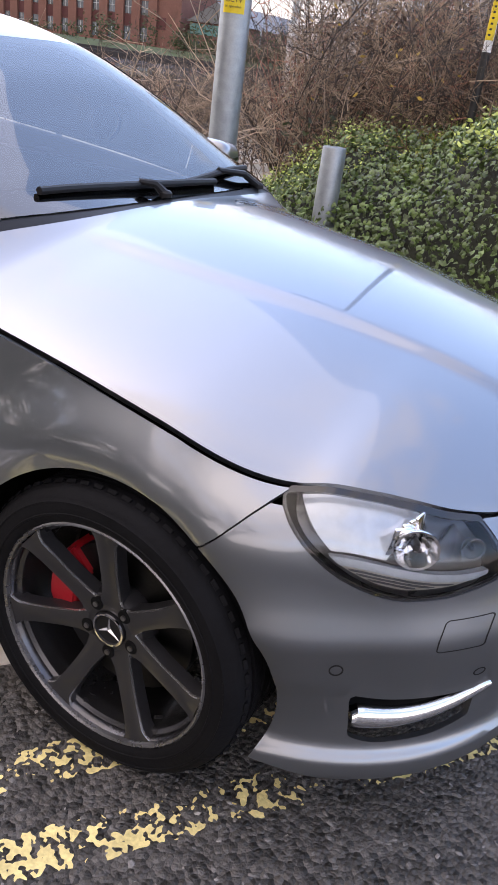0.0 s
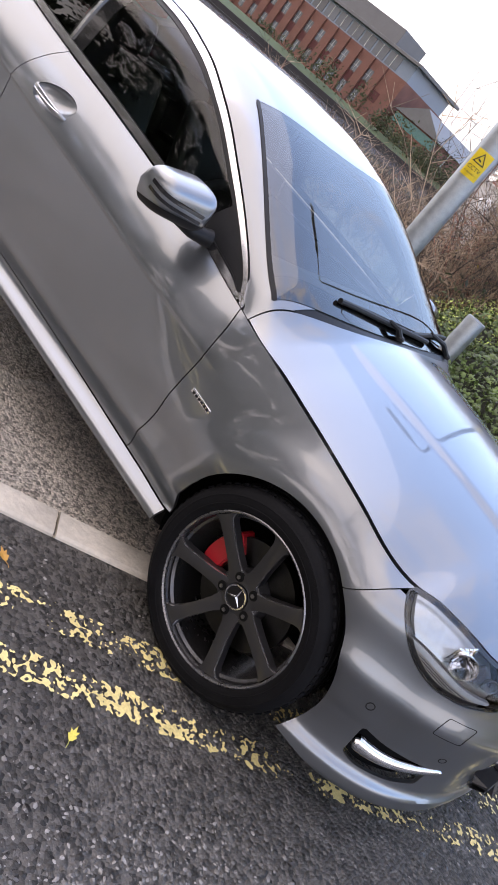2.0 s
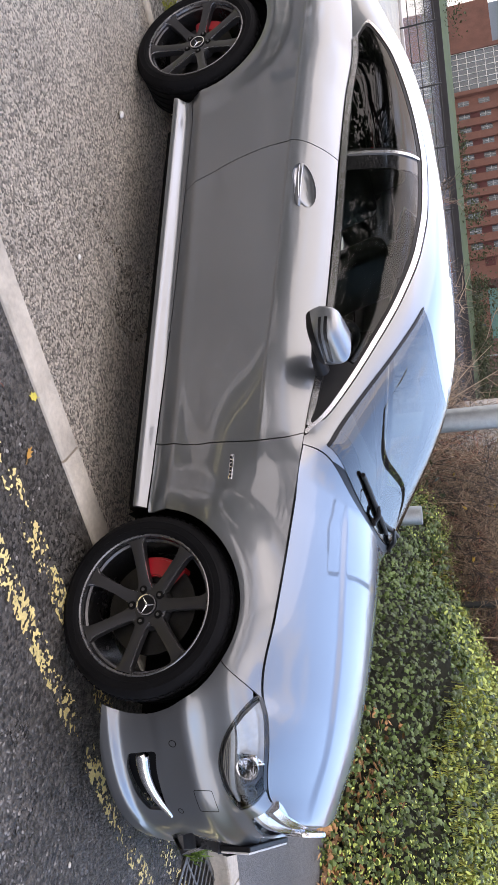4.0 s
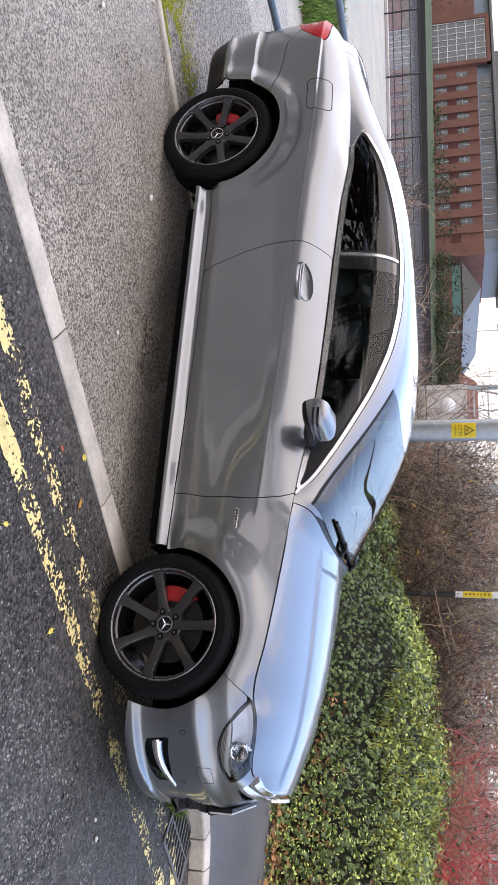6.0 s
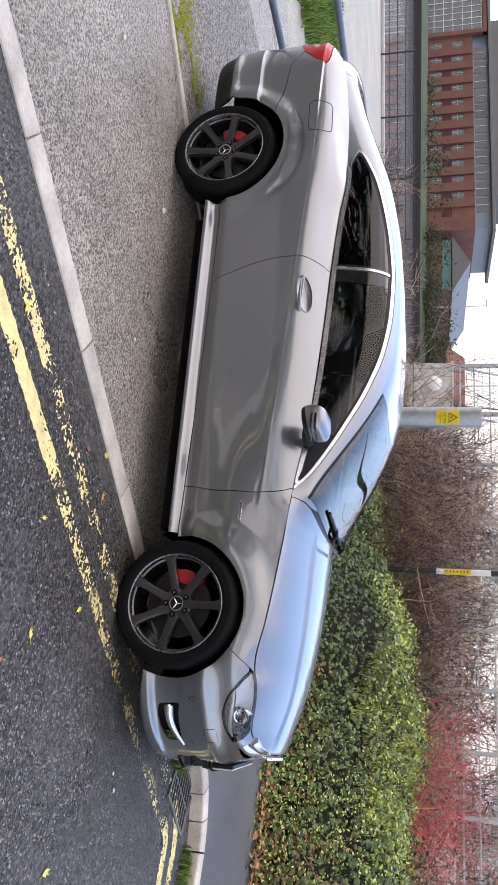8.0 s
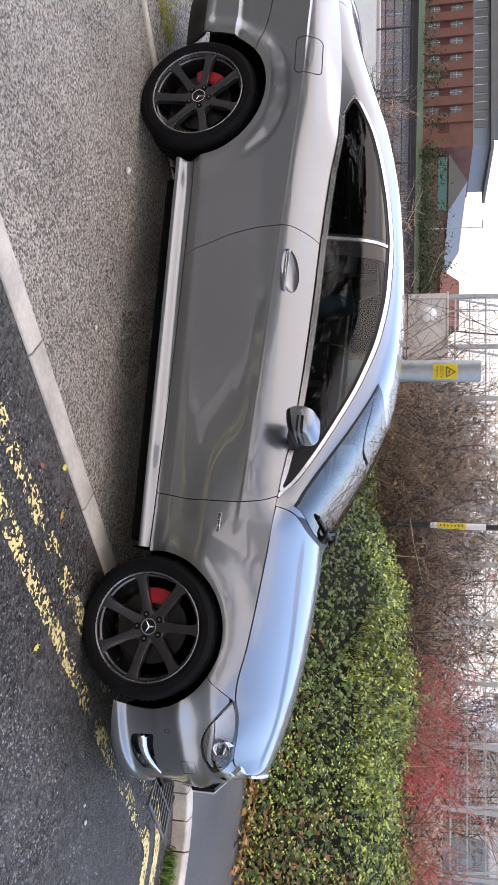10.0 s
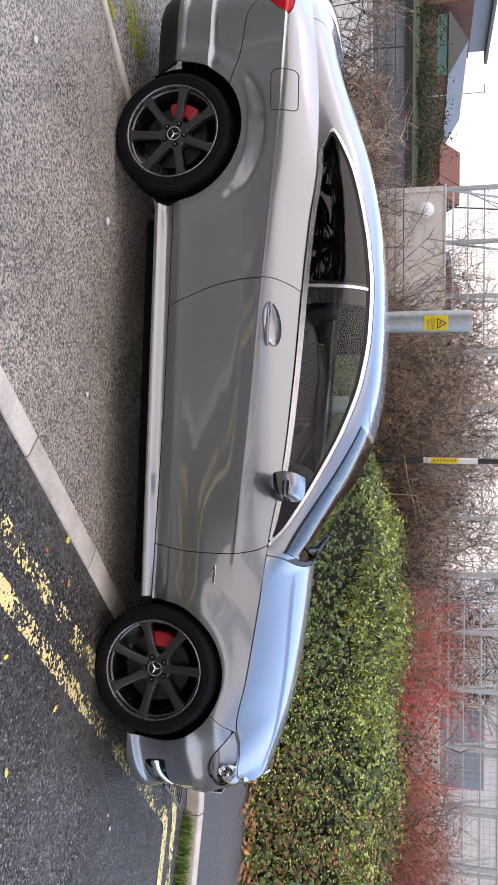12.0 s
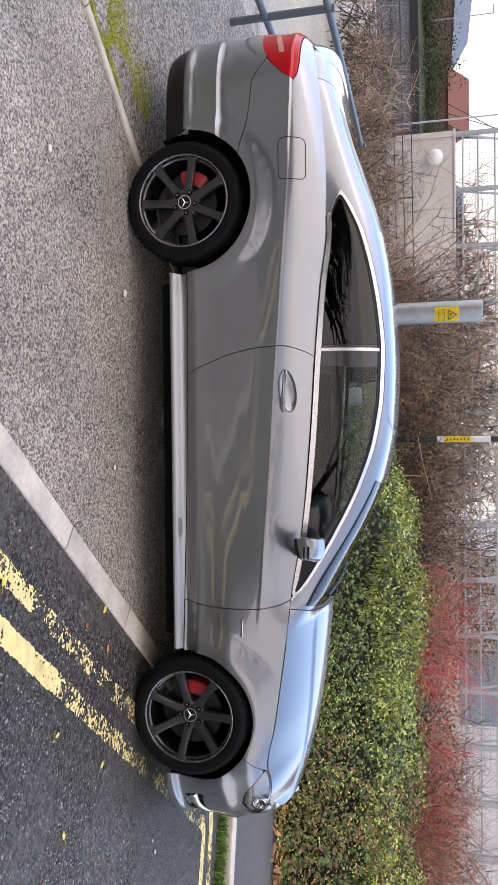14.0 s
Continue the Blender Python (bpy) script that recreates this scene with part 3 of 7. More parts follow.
car = tagged(empty("car"), "silver metallic two-door coupe with dark alloy wheels, parked", "car")
GAP = 0.0022
S_ALL = np.concatenate([np.linspace(0, 1, 56), np.linspace(1, 2, 230)[1:], np.linspace(2, 3, 44)[1:]])
Z_ALL = np.concatenate([np.linspace(0.13, 0.34, 27), np.linspace(0.34, 0.70, 34)[1:], np.linspace(0.70, 0.95, 76)[1:], np.linspace(0.95, 1.08, 20)[1:]])
ARCH_R = curve([-3.2, -2.4, -0.4, 0.4], [0.366, 0.366, 0.352, 0.352])
door_f = curve([0.25, 0.292, 0.49, 0.671, 0.789, 0.87, 0.95], [-0.625, -0.619, -0.590, -0.587, -0.602, -0.634, -0.67])
door_r = curve([0.28, 0.334, 0.451, 0.573, 0.724, 0.844, 0.933, 1.014], [-1.82, -1.848, -1.898, -1.94, -1.966, -1.972, -1.952, -1.912])
sill_top = curve([-2.5, -2.371, -1.373, -0.629, -0.3], [0.330, 0.326, 0.308, 0.288, 0.282])
seam_fb = curve([0.10, 0.194, 0.271, 0.31], [0.565, 0.616, 0.699, 0.735])
seam_rb = curve([-3.8, -3.6, -3.48, -3.361, -3.221, -2.974, -2.9], [0.83, 0.80, 0.772, 0.695, 0.677, 0.62, 0.60])
lamp_low = curve([0.284, 0.300, 0.335, 0.374, 0.42, 0.475, 0.518, 0.568, 0.61, 0.649, 0.70], [0.730, 0.706, 0.676, 0.643, 0.607, 0.580, 0.571, 0.573, 0.584, 0.597, 0.60])
LAMP_IN, GRILLE_W = 0.574, 0.512


def arch(x, z):
    rf = np.hypot(x - AX_F - 0.006, z - WHEEL_Z) - 0.352
    rr = np.hypot(x - AX_R, z - WHEEL_Z) - 0.376
    return np.minimum(rf, rr)


def under_top(x, y, z):
    return top_z(x) - z - GAP


def wing_front(x, y, z):
    return np.where(x > 0.09, z - seam_fb(x) - GAP, 1.0)


def both(name, bm, material, label=""):
    """A panel on the right side and its twin on the left."""
    c = mirrored(bm)
    a = part(name, bm, material, car, label, smooth=35)
    b = part(name, c, material, car, label, smooth=35)
    return a, b


lamp_zone = lambda x, y, z: np.minimum.reduce([top_z(x) - z - 0.003, z - lamp_low(x) - 0.003, np.abs(y) - LAMP_IN, x - 0.286])
grille_low = lambda y: 0.592 + 0.030 * np.clip(np.abs(y) / GRILLE_W, 0, 1.2) ** 2
grille_zone = lambda x, y, z: np.minimum.reduce([GRILLE_W - np.abs(y), z - grille_low(y), x - 0.3])
bumper_f_edge = lambda x, y, z: np.minimum(np.where(x > 0.286, top_z(x) - z - GAP, np.where(x > 0.09, seam_fb(x) - z - GAP, -1.0)), -lamp_zone(x, y, z) - 0.001)
sl = lambda a, b: S_ALL[(S_ALL >= a) & (S_ALL <= b)]

tail_lo = curve([-3.8, -3.60, -3.476, -3.40, -3.352, -3.338], [0.715, 0.735, 0.776, 0.838, 0.890, 0.918])
tail_hi = curve([-3.8, -3.57, -3.46, -3.38, -3.338], [0.952, 0.945, 0.944, 0.936, 0.918])
tail_zone = lambda x, y, z: np.minimum.reduce([z - tail_lo(x), tail_hi(x) - z, -3.34 - x, np.abs(y) - 0.42])
# wings, doors, quarters
both("front_wing", clipped(P_side, sl(0.3, 1.35), Z_ALL, [under_top, lambda x, y, z: arch(x, z), lambda x, y, z: x - door_f(z) - GAP,
     lambda x, y, z: z - sill_top(x) - GAP, wing_front, lambda x, y, z: np.where(x > 0.2, 0.296 - x, 1.0), lambda x, y, z: -lamp_zone(x, y, z) - 0.001]), PAINT)
HANDLE = (-1.738, 0.866, 0.112, 0.044)
handle_r = lambda x, z: np.hypot((x - HANDLE[0]) / HANDLE[2], (z - HANDLE[1] - 0.10 * (x - HANDLE[0])) / HANDLE[3])
both("door", clipped(P_side, sl(1.15, 1.7), Z_ALL, [under_top, lambda x, y, z: (handle_r(x, z) - 1.0) * 0.05, lambda x, y, z: door_f(z) - x - GAP, lambda x, y, z: x - door_r(z) - GAP,
     lambda x, y, z: z - sill_top(x) - GAP]), PAINT)
both("rear_wing", clipped(P_side, sl(1.5, 3.0), Z_ALL, [lambda x, y, z: top_z(x) - z, lambda x, y, z: arch(x, z), lambda x, y, z: door_r(z) - x - GAP,
     lambda x, y, z: np.where(x < -2.8, z - seam_rb(x) - GAP, z - sill_top(x) - GAP),
     lambda x, y, z: -tail_zone(x, y, z) - 0.001]), PAINT)
both("side_skirt", clipped(P_side, sl(1.05, 1.8), Z_ALL, [lambda x, y, z: sill_top(x) - z - GAP, lambda x, y, z: z - 0.238, lambda x, y, z: arch(x, z) - 0.008,
     lambda x, y, z: -0.36 - x, lambda x, y, z: x + 2.39]), PAINT)
# bumpers
front_low = lambda x, y, z: z - 0.150 - 0.03 * ramp01(0.55, 0.30, x)
fog_lo = curve([0.475, 0.53, 0.60, 0.67, 0.70], [0.252, 0.236, 0.240, 0.268, 0.29])
fog_hi = curve([0.475, 0.53, 0.60, 0.67, 0.70], [0.357, 0.345, 0.341, 0.335, 0.33])
fog_zone = lambda x, y, z: np.minimum.reduce([z - fog_lo(x), fog_hi(x) - z, x - 0.476 + (z - 0.30) * 0.1, np.abs(y) - 0.555])
fog_hole = lambda x, y, z: -fog_zone(x, y, z)
plate_zone = lambda x, y, z: np.minimum.reduce([0.30 - np.abs(y), z - 0.215, 0.365 - z])
low_zone = lambda x, y, z: np.minimum.reduce([0.31 + (z - 0.3) * 1.5 - np.abs(y), z - 0.235, 0.365 - z])
low_hole = lambda x, y, z: -low_zone(x, y, z)
both("front_bumper", clipped(P_side, sl(0, 1.1), Z_ALL, [bumper_f_edge, lambda x, y, z: arch(x, z), front_low, fog_hole, low_hole, lambda x, y, z: -grille_zone(x, y, z)]), PAINT)
both("rear_bumper", clipped(P_side, sl(1.9, 3.0), Z_ALL, [lambda x, y, z: seam_rb(x) - z - GAP, lambda x, y, z: arch(x, z), lambda x, y, z: z - 0.318, lambda x, y, z: -2.8 - x]), PAINT)
both("rear_valance", clipped(P_side, sl(1.9, 3.0), Z_ALL, [lambda x, y, z: 0.315 - z, lambda x, y, z: arch(x, z), lambda x, y, z: z - 0.20, lambda x, y, z: -2.8 - x]), BLACK, "black lower rear valance")

# glasshouse
win_top = curve([-2.80, -2.76, -2.70, -2.572, -2.32, -2.164, -1.963, -1.734, -1.491, -1.248, -1.004, -0.789, -0.70, -0.655],
                [1.120, 1.150, 1.182, 1.236, 1.295, 1.318, 1.333, 1.325, 1.290, 1.213, 1.097, 0.975, 0.915, 0.872])
belt = lambda x: top_z(x) + 0.024 * ramp01(-0.64, -0.75, x)
win_rear = curve([1.0, 1.08, 1.13, 1.20], [-2.58, -2.665, -2.775, -2.85])
scr_y = curve([-1.35, -1.265, -0.95, -0.59, -0.5], [0.515, 0.535, 0.635, 0.728, 0.74])
scr_top = lambda y: -1.250 + 0.045 * (1 - (y / 0.54) ** 2)
scr_low = lambda y: -0.592 + 0.092 * (1 - (y / 0.72) ** 2)
hood_rear = lambda y: -0.566 + 0.092 * (1 - (y / 0.72) ** 2)
back_y = curve([-3.45, -3.3, -3.0, -2.75, -2.6], [0.56, 0.565, 0.545, 0.50, 0.47])
X_TOP = np.concatenate([np.linspace(-3.80, -3.3, 34), np.linspace(-3.3, -0.9, 130)[1:], np.linspace(-0.9, -0.45, 44)[1:], np.linspace(-0.45, 0.45, 50)[1:], 0.45 + 0.262 * np.sin(np.linspace(0, math.pi / 2, 26))[1:]])
F_HALF = np.concatenate([[0, 0.002, 0.005, 0.01, 0.018], np.linspace(0.03, 0.5, 52)])
F_ALL = np.concatenate([F_HALF, 1 - F_HALF[:-1][::-1]])
xr = lambda a, b: X_TOP[(X_TOP >= a) & (X_TOP <= b)]
RIGHT = F_HALF
side_face = lambda x, y, z: np.abs(y) - 0.40

bonnet_front = lambda x, y, z: 0.72 - x
part("bonnet", clipped(P_top, xr(-0.66, 0.8), F_ALL, [lambda x, y, z: x - hood_rear(y) - GAP,
     bonnet_front, lambda x, y, z: z - top_z(x) - 0.0004], depth=0.016), PAINT, car, smooth=35)
screen_in = lambda x, y, z: np.minimum.reduce([scr_y(x) - np.abs(y), x - scr_top(y), scr_low(y) - x])
back_in = lambda x, y, z: np.minimum.reduce([back_y(x) - np.abs(y), -2.62 - 0.06 * (1 - (y / 0.5) ** 2) - x, x + 3.30 - 0.05 * (1 - (y / 0.56) ** 2)])
frame_out = lambda x, y, z: np.maximum.reduce([(z - win_top(x)) * 0.9 - 0.022, (win_rear(z) - x) * 0.85 - 0.022, np.where((x > -0.69) & (z - top_z(x) > 0.0), 0.01, -1.0)])
roof_bm = clipped(P_top, xr(-3.45, -0.55), F_ALL, [lambda x, y, z: frame_out(x, y, z), lambda x, y, z: -screen_in(x, y, z) - 0.002, lambda x, y, z: -back_in(x, y, z) - 0.002,
     lambda x, y, z: hood_rear(y) - x - GAP, lambda x, y, z: x + 3.40], depth=0.02)
part("roof", roof_bm, PAINT, car, smooth=35)
part("boot_lid", clipped(P_top, xr(-3.80, -3.38), F_ALL, [lambda x, y, z: -3.404 - x, lambda x, y, z: np.abs(y) * 0 + 1.0], depth=0.012), PAINT, car, smooth=35)
part("windscreen", clipped(P_top, xr(-1.30, -0.45), F_ALL, [screen_in], depth=0), SCREEN, car, smooth="all")
part("rear_window", clipped(P_top, xr(-3.40, -2.55), F_ALL, [back_in], depth=0), TINT, car, smooth="all")

glass_in = lambda x, y, z: np.minimum.reduce([(win_top(x) - z) * 0.9 - 0.010, z - belt(x) - 0.004, (x - win_rear(z)) * 0.85 - 0.012])
both("door_window", clipped(P_top, xr(-2.1, -0.6), RIGHT, [glass_in, lambda x, y, z: x + 1.868, lambda x, y, z: -0.98 - x + (z - 0.93) * 0.45], depth=0), DOORGLASS)
both("quarter_window", clipped(P_top, xr(-2.9, -1.9), RIGHT, [glass_in, lambda x, y, z: -1.985 - x], depth=0), TINT)
both("mirror_triangle", clipped(P_top, xr(-1.3, -0.6), RIGHT, [glass_in, lambda x, y, z: x + 0.972 - (z - 0.93) * 0.45], depth=0.004), BLACK)
both("window_pillar", clipped(P_top, xr(-2.1, -1.8), RIGHT, [glass_in, lambda x, y, z: x + 1.983, lambda x, y, z: -1.868 - x], depth=0.004), GLOSSBLACK)


def proud(P, d):
    """The same skin, lifted d towards the outside."""
    def Q(a, b):
        e = 1e-3
        x, y, z = P(a, b)
        bc = np.clip(b, 0.006, 0.994) if P is P_top else b
        xm, ym, zm = P(a - e, bc)
        x1, y1, z1 = P(a + e, bc)
        x3, y3, z3 = P(a, bc - e)
        x2, y2, z2 = P(a, bc + e)
        u = np.stack([x1 - xm, y1 - ym, z1 - zm], -1)
        v = np.stack([x2 - x3, y2 - y3, z2 - z3], -1)
        n = np.cross(u, v)
        n /= np.maximum(np.linalg.norm(n, axis=-1, keepdims=True), 1e-12)
        s = np.where(n[..., 1] * y + n[..., 2] * 0.3 * (z - 0.3) < 0, -1.0, 1.0)
        return x + n[..., 0] * d * s, y + n[..., 1] * d * s, z + n[..., 2] * d * s
    return Q


trim_out = lambda x, y, z: np.minimum.reduce([0.020 - (z - win_top(x)) * 0.9, 0.020 - (win_rear(z) - x) * 0.85, z - belt(x) + 0.0225])
trim_hole = lambda x, y, z: np.maximum.reduce([(z - win_top(x)) * 0.9 - 0.004, (win_rear(z) - x) * 0.85 - 0.004, belt(x) + 0.0 - z])
both("window_trim", clipped(proud(P_top, 0.006), xr(-2.95, -0.62), RIGHT, [trim_out, trim_hole], depth=0.008), SATIN, "satin chrome window surround")
both("window_seal", clipped(proud(P_top, 0.002), xr(-2.95, -0.62), RIGHT, [lambda x, y, z: -trim_hole(x, y, z), lambda x, y, z: -glass_in(x, y, z)], depth=0.004), BLACK)
both("window_divider", clipped(proud(P_top, 0.006), xr(-2.1, -1.8), RIGHT, [lambda x, y, z: glass_in(x, y, z) + 0.006, lambda x, y, z: x + 1.966, lambda x, y, z: -1.950 - x], depth=0.006), SATIN)

# ---- wheels ----
def tyre_bm():
    R, W = 0.318, 0.1125
    prof = [(0.240, -0.092), (0.245, -0.104), (0.258, -0.111), (0.2635, -0.1117), (0.2645, -0.1135), (0.2675, -0.1137), (0.2685, -0.1122), (0.278, -0.113), (0.288, -0.1115), (0.289, -0.1128), (0.291, -0.1125), (0.292, -0.1108), (0.297, -0.109), (0.309, -0.099), (0.3155, -0.086)]
    for g in (-0.055, -0.018, 0.018, 0.055):
        prof += [(0.318, g - 0.006), (0.311, g - 0.005), (0.311, g + 0.005), (0.318, g + 0.006)]
    prof += [(0.3155, 0.086), (0.309, 0.099), (0.297, 0.109), (0.278, 0.113), (0.258, 0.111), (0.245, 0.104), (0.240, 0.092)]
    return lathe(prof, 72, closed=True)


def tread_blocks_bm():
    bm = bmesh.new()
    for side in (-1, 1):
        for k in range(64):
            a = 2 * math.pi * k / 64
            m = Matrix.Rotation(a, 4, "Y") @ Matrix.Translation((0.3098, side * 0.073, 0)) @ Matrix.Rotation(side * radians(-52), 4, "Z")
            r = bmesh.ops.create_cube(bm, size=1.0)
            bmesh.ops.transform(bm, matrix=m @ Matrix.Diagonal((0.008, 0.026, 0.019, 1)), verts=r["verts"])
    return bm


def barrel_bm():
    prof = [(0.242, -0.090), (0.2465, -0.098), (0.2465, -0.1045), (0.2435, -0.1065), (0.2395, -0.1035), (0.2375, -0.094), (0.2345, -0.090), (0.2335, -0.080), (0.226, -0.074), (0.223, -0.045),
            (0.216, 0.02), (0.216, 0.085), (0.232, 0.094), (0.242, 0.090)]
    return lathe(prof, 72, closed=True)


def spoke_bm():
    """One spoke, pointing up, its face to the right side of the car."""
    st = [(0.050, 0.030, -0.066), (0.085, 0.0215, -0.070), (0.13, 0.0195, -0.079), (0.18, 0.0205, -0.088), (0.212, 0.0225, -0.095), (0.224, 0.027, -0.096), (0.235, 0.038, -0.097)]
    vs, fs, ms = [], [], []
    for r, w, y in st:
        for dx, dy in ((-1.0, 0.034), (-1.0, 0.005), (-0.93, 0.0), (-0.86, -0.0005), (0.0, -0.001), (0.86, -0.0005), (0.93, 0.0), (1.0, 0.005), (1.0, 0.034)):
            vs.append((dx * w, y + dy, r))
    n = 9
    for i in range(len(st) - 1):
        for j in range(n - 1):
            fs.append((i * n + j, i * n + j + 1, (i + 1) * n + j + 1, (i + 1) * n + j))
            ms.append(1 if j in (1, 6) else 0)
        fs.append((i * n + n - 1, i * n, (i + 1) * n, (i + 1) * n + n - 1))
        ms.append(0)
    fs += [tuple(range(n)), tuple(range((len(st) - 1) * n, len(st) * n))]
    ms += [0, 0]
    bm = raw(vs, fs, ms)
    bmesh.ops.recalc_face_normals(bm, faces=bm.faces)
    return bm


def hub_bm():
    return lathe([(0.0, -0.062), (0.036, -0.062), (0.040, -0.066), (0.058, -0.066), (0.075, -0.060), (0.082, -0.045), (0.082, 0.02), (0.0, 0.02)], 48)


def cap_bm():
    bm = lathe([(0.0, -0.070), (0.031, -0.070), (0.0325, -0.0735), (0.036, -0.0735), (0.0375, -0.068), (0.0375, -0.06)], 40)
    return bm


def emblem_bm():
    bm = bmesh.new()
    for k in range(3):
        m = Matrix.Rotation(2 * math.pi * k / 3, 4, "Y")
        vs = [bm.verts.new(m @ Vector(p)) for p in ((-0.0056, -0.0703, -0.0032), (0.0056, -0.0703, -0.0032), (0.0, -0.0745, 0.0), (0.0, -0.0712, 0.0335))]
        for f in ((0, 2, 3), (2, 1, 3)):
            bm.faces.new([vs[i] for i in f])
    bmesh.ops.recalc_face_normals(bm, faces=bm.faces)
    return bm


def bolt_bm():
    bm = bmesh.new()
    bmesh.ops.create_cone(bm, cap_ends=True, segments=6, radius1=0.0068, radius2=0.0060, depth=0.020)
    bmesh.ops.rotate(bm, verts=bm.verts, matrix=Matrix.Rotation(radians(90), 3, "X"))
    return bm


def socket_bm():
    return lathe([(0.0135, -0.0672), (0.0125, -0.0680), (0.0110, -0.0660), (0.0, -0.0655)], 20)


def disc_bm():
    return lathe([(0.085, -0.022), (0.165, -0.022), (0.165, -0.010), (0.165, 0.004), (0.085, 0.004)], 48, closed=True)


def caliper_bm():
    vs, fs = [], []
    n = 9
    for i in range(n):
        a = radians(136 + 56 * i / (n - 1))
        for r, y in ((0.108, -0.048), (0.176, -0.046), (0.180, -0.03), (0.180, 0.03), (0.108, 0.03)):
            taper = 0.85 if i in (0, n - 1) else 1.0
            vs.append((r * math.cos(a), y * taper, r * math.sin(a)))
    for i in range(n - 1):
        for j in range(5):
            fs.append((i * 5 + j, i * 5 + (j + 1) % 5, (i + 1) * 5 + (j + 1) % 5, (i + 1) * 5 + j))
    fs += [tuple(range(5)), tuple(range((n - 1) * 5, n * 5))]
    bm = raw(vs, fs)
    bmesh.ops.recalc_face_normals(bm, faces=bm.faces)
    bmesh.ops.bevel(bm, geom=[e for e in bm.edges if e.calc_face_angle(0) > 0.6], offset=0.006, segments=2, affect="EDGES")
    return bm


def build_wheels():
    first = {}
    for ax, phase in ((AX_F, 0.0), (AX_R, 180 / 7)):
        for side in (1, -1):
            base = Matrix.Translation((ax, -TRACK * side, WHEEL_Z)) @ (Matrix.Rotation(math.pi, 4, "Z") if side < 0 else Matrix.Identity(4))
            spin = Matrix.Rotation(radians(-phase), 4, "Y")

            def put(nm, make, mt, m, **kw):
                if nm not in first:
                    first[nm] = part(nm, make(), mt, None, smooth=kw.get("smooth", 40))
                    o = first[nm]
                else:
                    o = share(first[nm], nm, Matrix.Identity(4))
                return o

            wheel = put("wheel", barrel_bm, BARREL, None)
            wheel.parent, wheel.matrix_basis = car, base
            wheel["label"] = "gunmetal seven-spoke alloy wheel"

            def sub(nm, make, mt, m=None, **kw):
                o = put(nm, make, mt, None, **kw)
                o.parent, o.matrix_basis = wheel, m or Matrix.Identity(4)
                return o

            sub("tyre", tyre_bm, RUBBER)["label"] = "low-profile black rubber tyre"
            tagged(sub("tread", tread_blocks_bm, RUBBER), kind="stuff")
            for k in range(7):
                sub("spoke", spoke_bm, [RIMGREY, RIMEDGE], spin @ Matrix.Rotation(2 * math.pi * k / 7, 4, "Y"), smooth=25)
            sub("rim_lip", lambda: lathe([(0.2466, -0.0975), (0.2470, -0.1048), (0.2437, -0.1072), (0.2390, -0.1040), (0.2375, -0.0960), (0.2450, -0.0950)], 72, closed=True), LIPGREY)
            sub("hub", hub_bm, RIMGREY)
            sub("hub_cap", cap_bm, BLACK, smooth=30)
            sub("hub_ring", lambda: lathe([(0.0325, -0.0742), (0.0368, -0.0742), (0.0368, -0.066), (0.0325, -0.066)], 40, closed=True), CHROME, smooth=30)
            sub("hub_emblem", emblem_bm, CHROME, smooth=False)
            for k in range(5):
                m = spin @ Matrix.Rotation(2 * math.pi * (k + 0.5) / 5, 4, "Y")
                sub("bolt", bolt_bm, LIPGREY, m @ Matrix.Translation((0.0, -0.064, 0.0575)), smooth=False)
                # a black disc, slightly proud, takes the place of each pocket's shade
                sub("bolt_shade_disc", lambda: lathe([(0.0, -0.0086), (0.0135, -0.0086), (0.0148, -0.0060), (0.0148, 0.004)], 20), LINER, m @ Matrix.Translation((0, -0.062, 0.0575)))
            sub("brake_disc", disc_bm, STEEL)
            cal = sub("brake_caliper", caliper_bm, REDPAINT)
            cal["label"] = "red brake caliper"
            sub("valve", lambda: tube([(0.0, -0.090, 0.196), (0.0, -0.104, 0.186)], 0.0035, 8), BLACK, spin @ Matrix.Rotation(2 * math.pi * 2.5 / 7, 4, "Y"))


build_wheels()

# wheel housings, floor and underbody
def liner_bm():
    bm = bmesh.new()
    n = 28
    rings = []
    for y in (-0.77, -0.50):
        rings.append([bm.verts.new((0.392 * math.cos(a), y, 0.392 * math.sin(a))) for a in (radians(-22 + 224 * i / n) for i in range(n + 1))])
    for i in range(n):
        bm.faces.new((rings[0][i], rings[0][i + 1], rings[1][i + 1], rings[1][i]))
    bm.faces.new(rings[1])
    return bm


for ax in (AX_F, AX_R):
    b0 = liner_bm()
    b1 = mirrored(b0)
    part("wheel_housing", b0, LINER, car, at=Matrix.Translation((ax, 0, WHEEL_Z)))
    part("wheel_housing", b1, LINER, car, at=Matrix.Translation((ax, 0, WHEEL_Z)))
# near-black blocks added to stop light; the first hangs low to deepen sill shade
part("underbody", box(-2.36, -0.72, 0.135, -0.40, 0.72, 0.25, 0.02), LINER, car)
part("underbody", box(-3.70, -0.48, 0.22, -2.36, 0.48, 0.34, 0.02), LINER, car)
part("underbody", box(-0.40, -0.48, 0.20, 0.62, 0.48, 0.34, 0.02), LINER, car)
part("engine_bay", box(-0.50, -0.48, 0.34, 0.66, 0.48, 0.66, 0.04), LINER, car)
part("boot_floor", box(-3.66, -0.62, 0.34, -2.9, 0.62, 0.88, 0.05), LINER, car)
part("side_structure", box(-2.35, 0.76, 0.25, -0.42, 0.79, 0.78), LINER, car)
part("side_structure", box(-2.35, -0.79, 0.25, -0.42, -0.76, 0.78), LINER, car)

# ---- lamps, grille, trim ----
NOSE_S = sl(0, 1.1)
Z_LAMP = np.linspace(0.53, 0.76, 40)
S_LAMP = np.linspace(0.2, 1.0, 70)


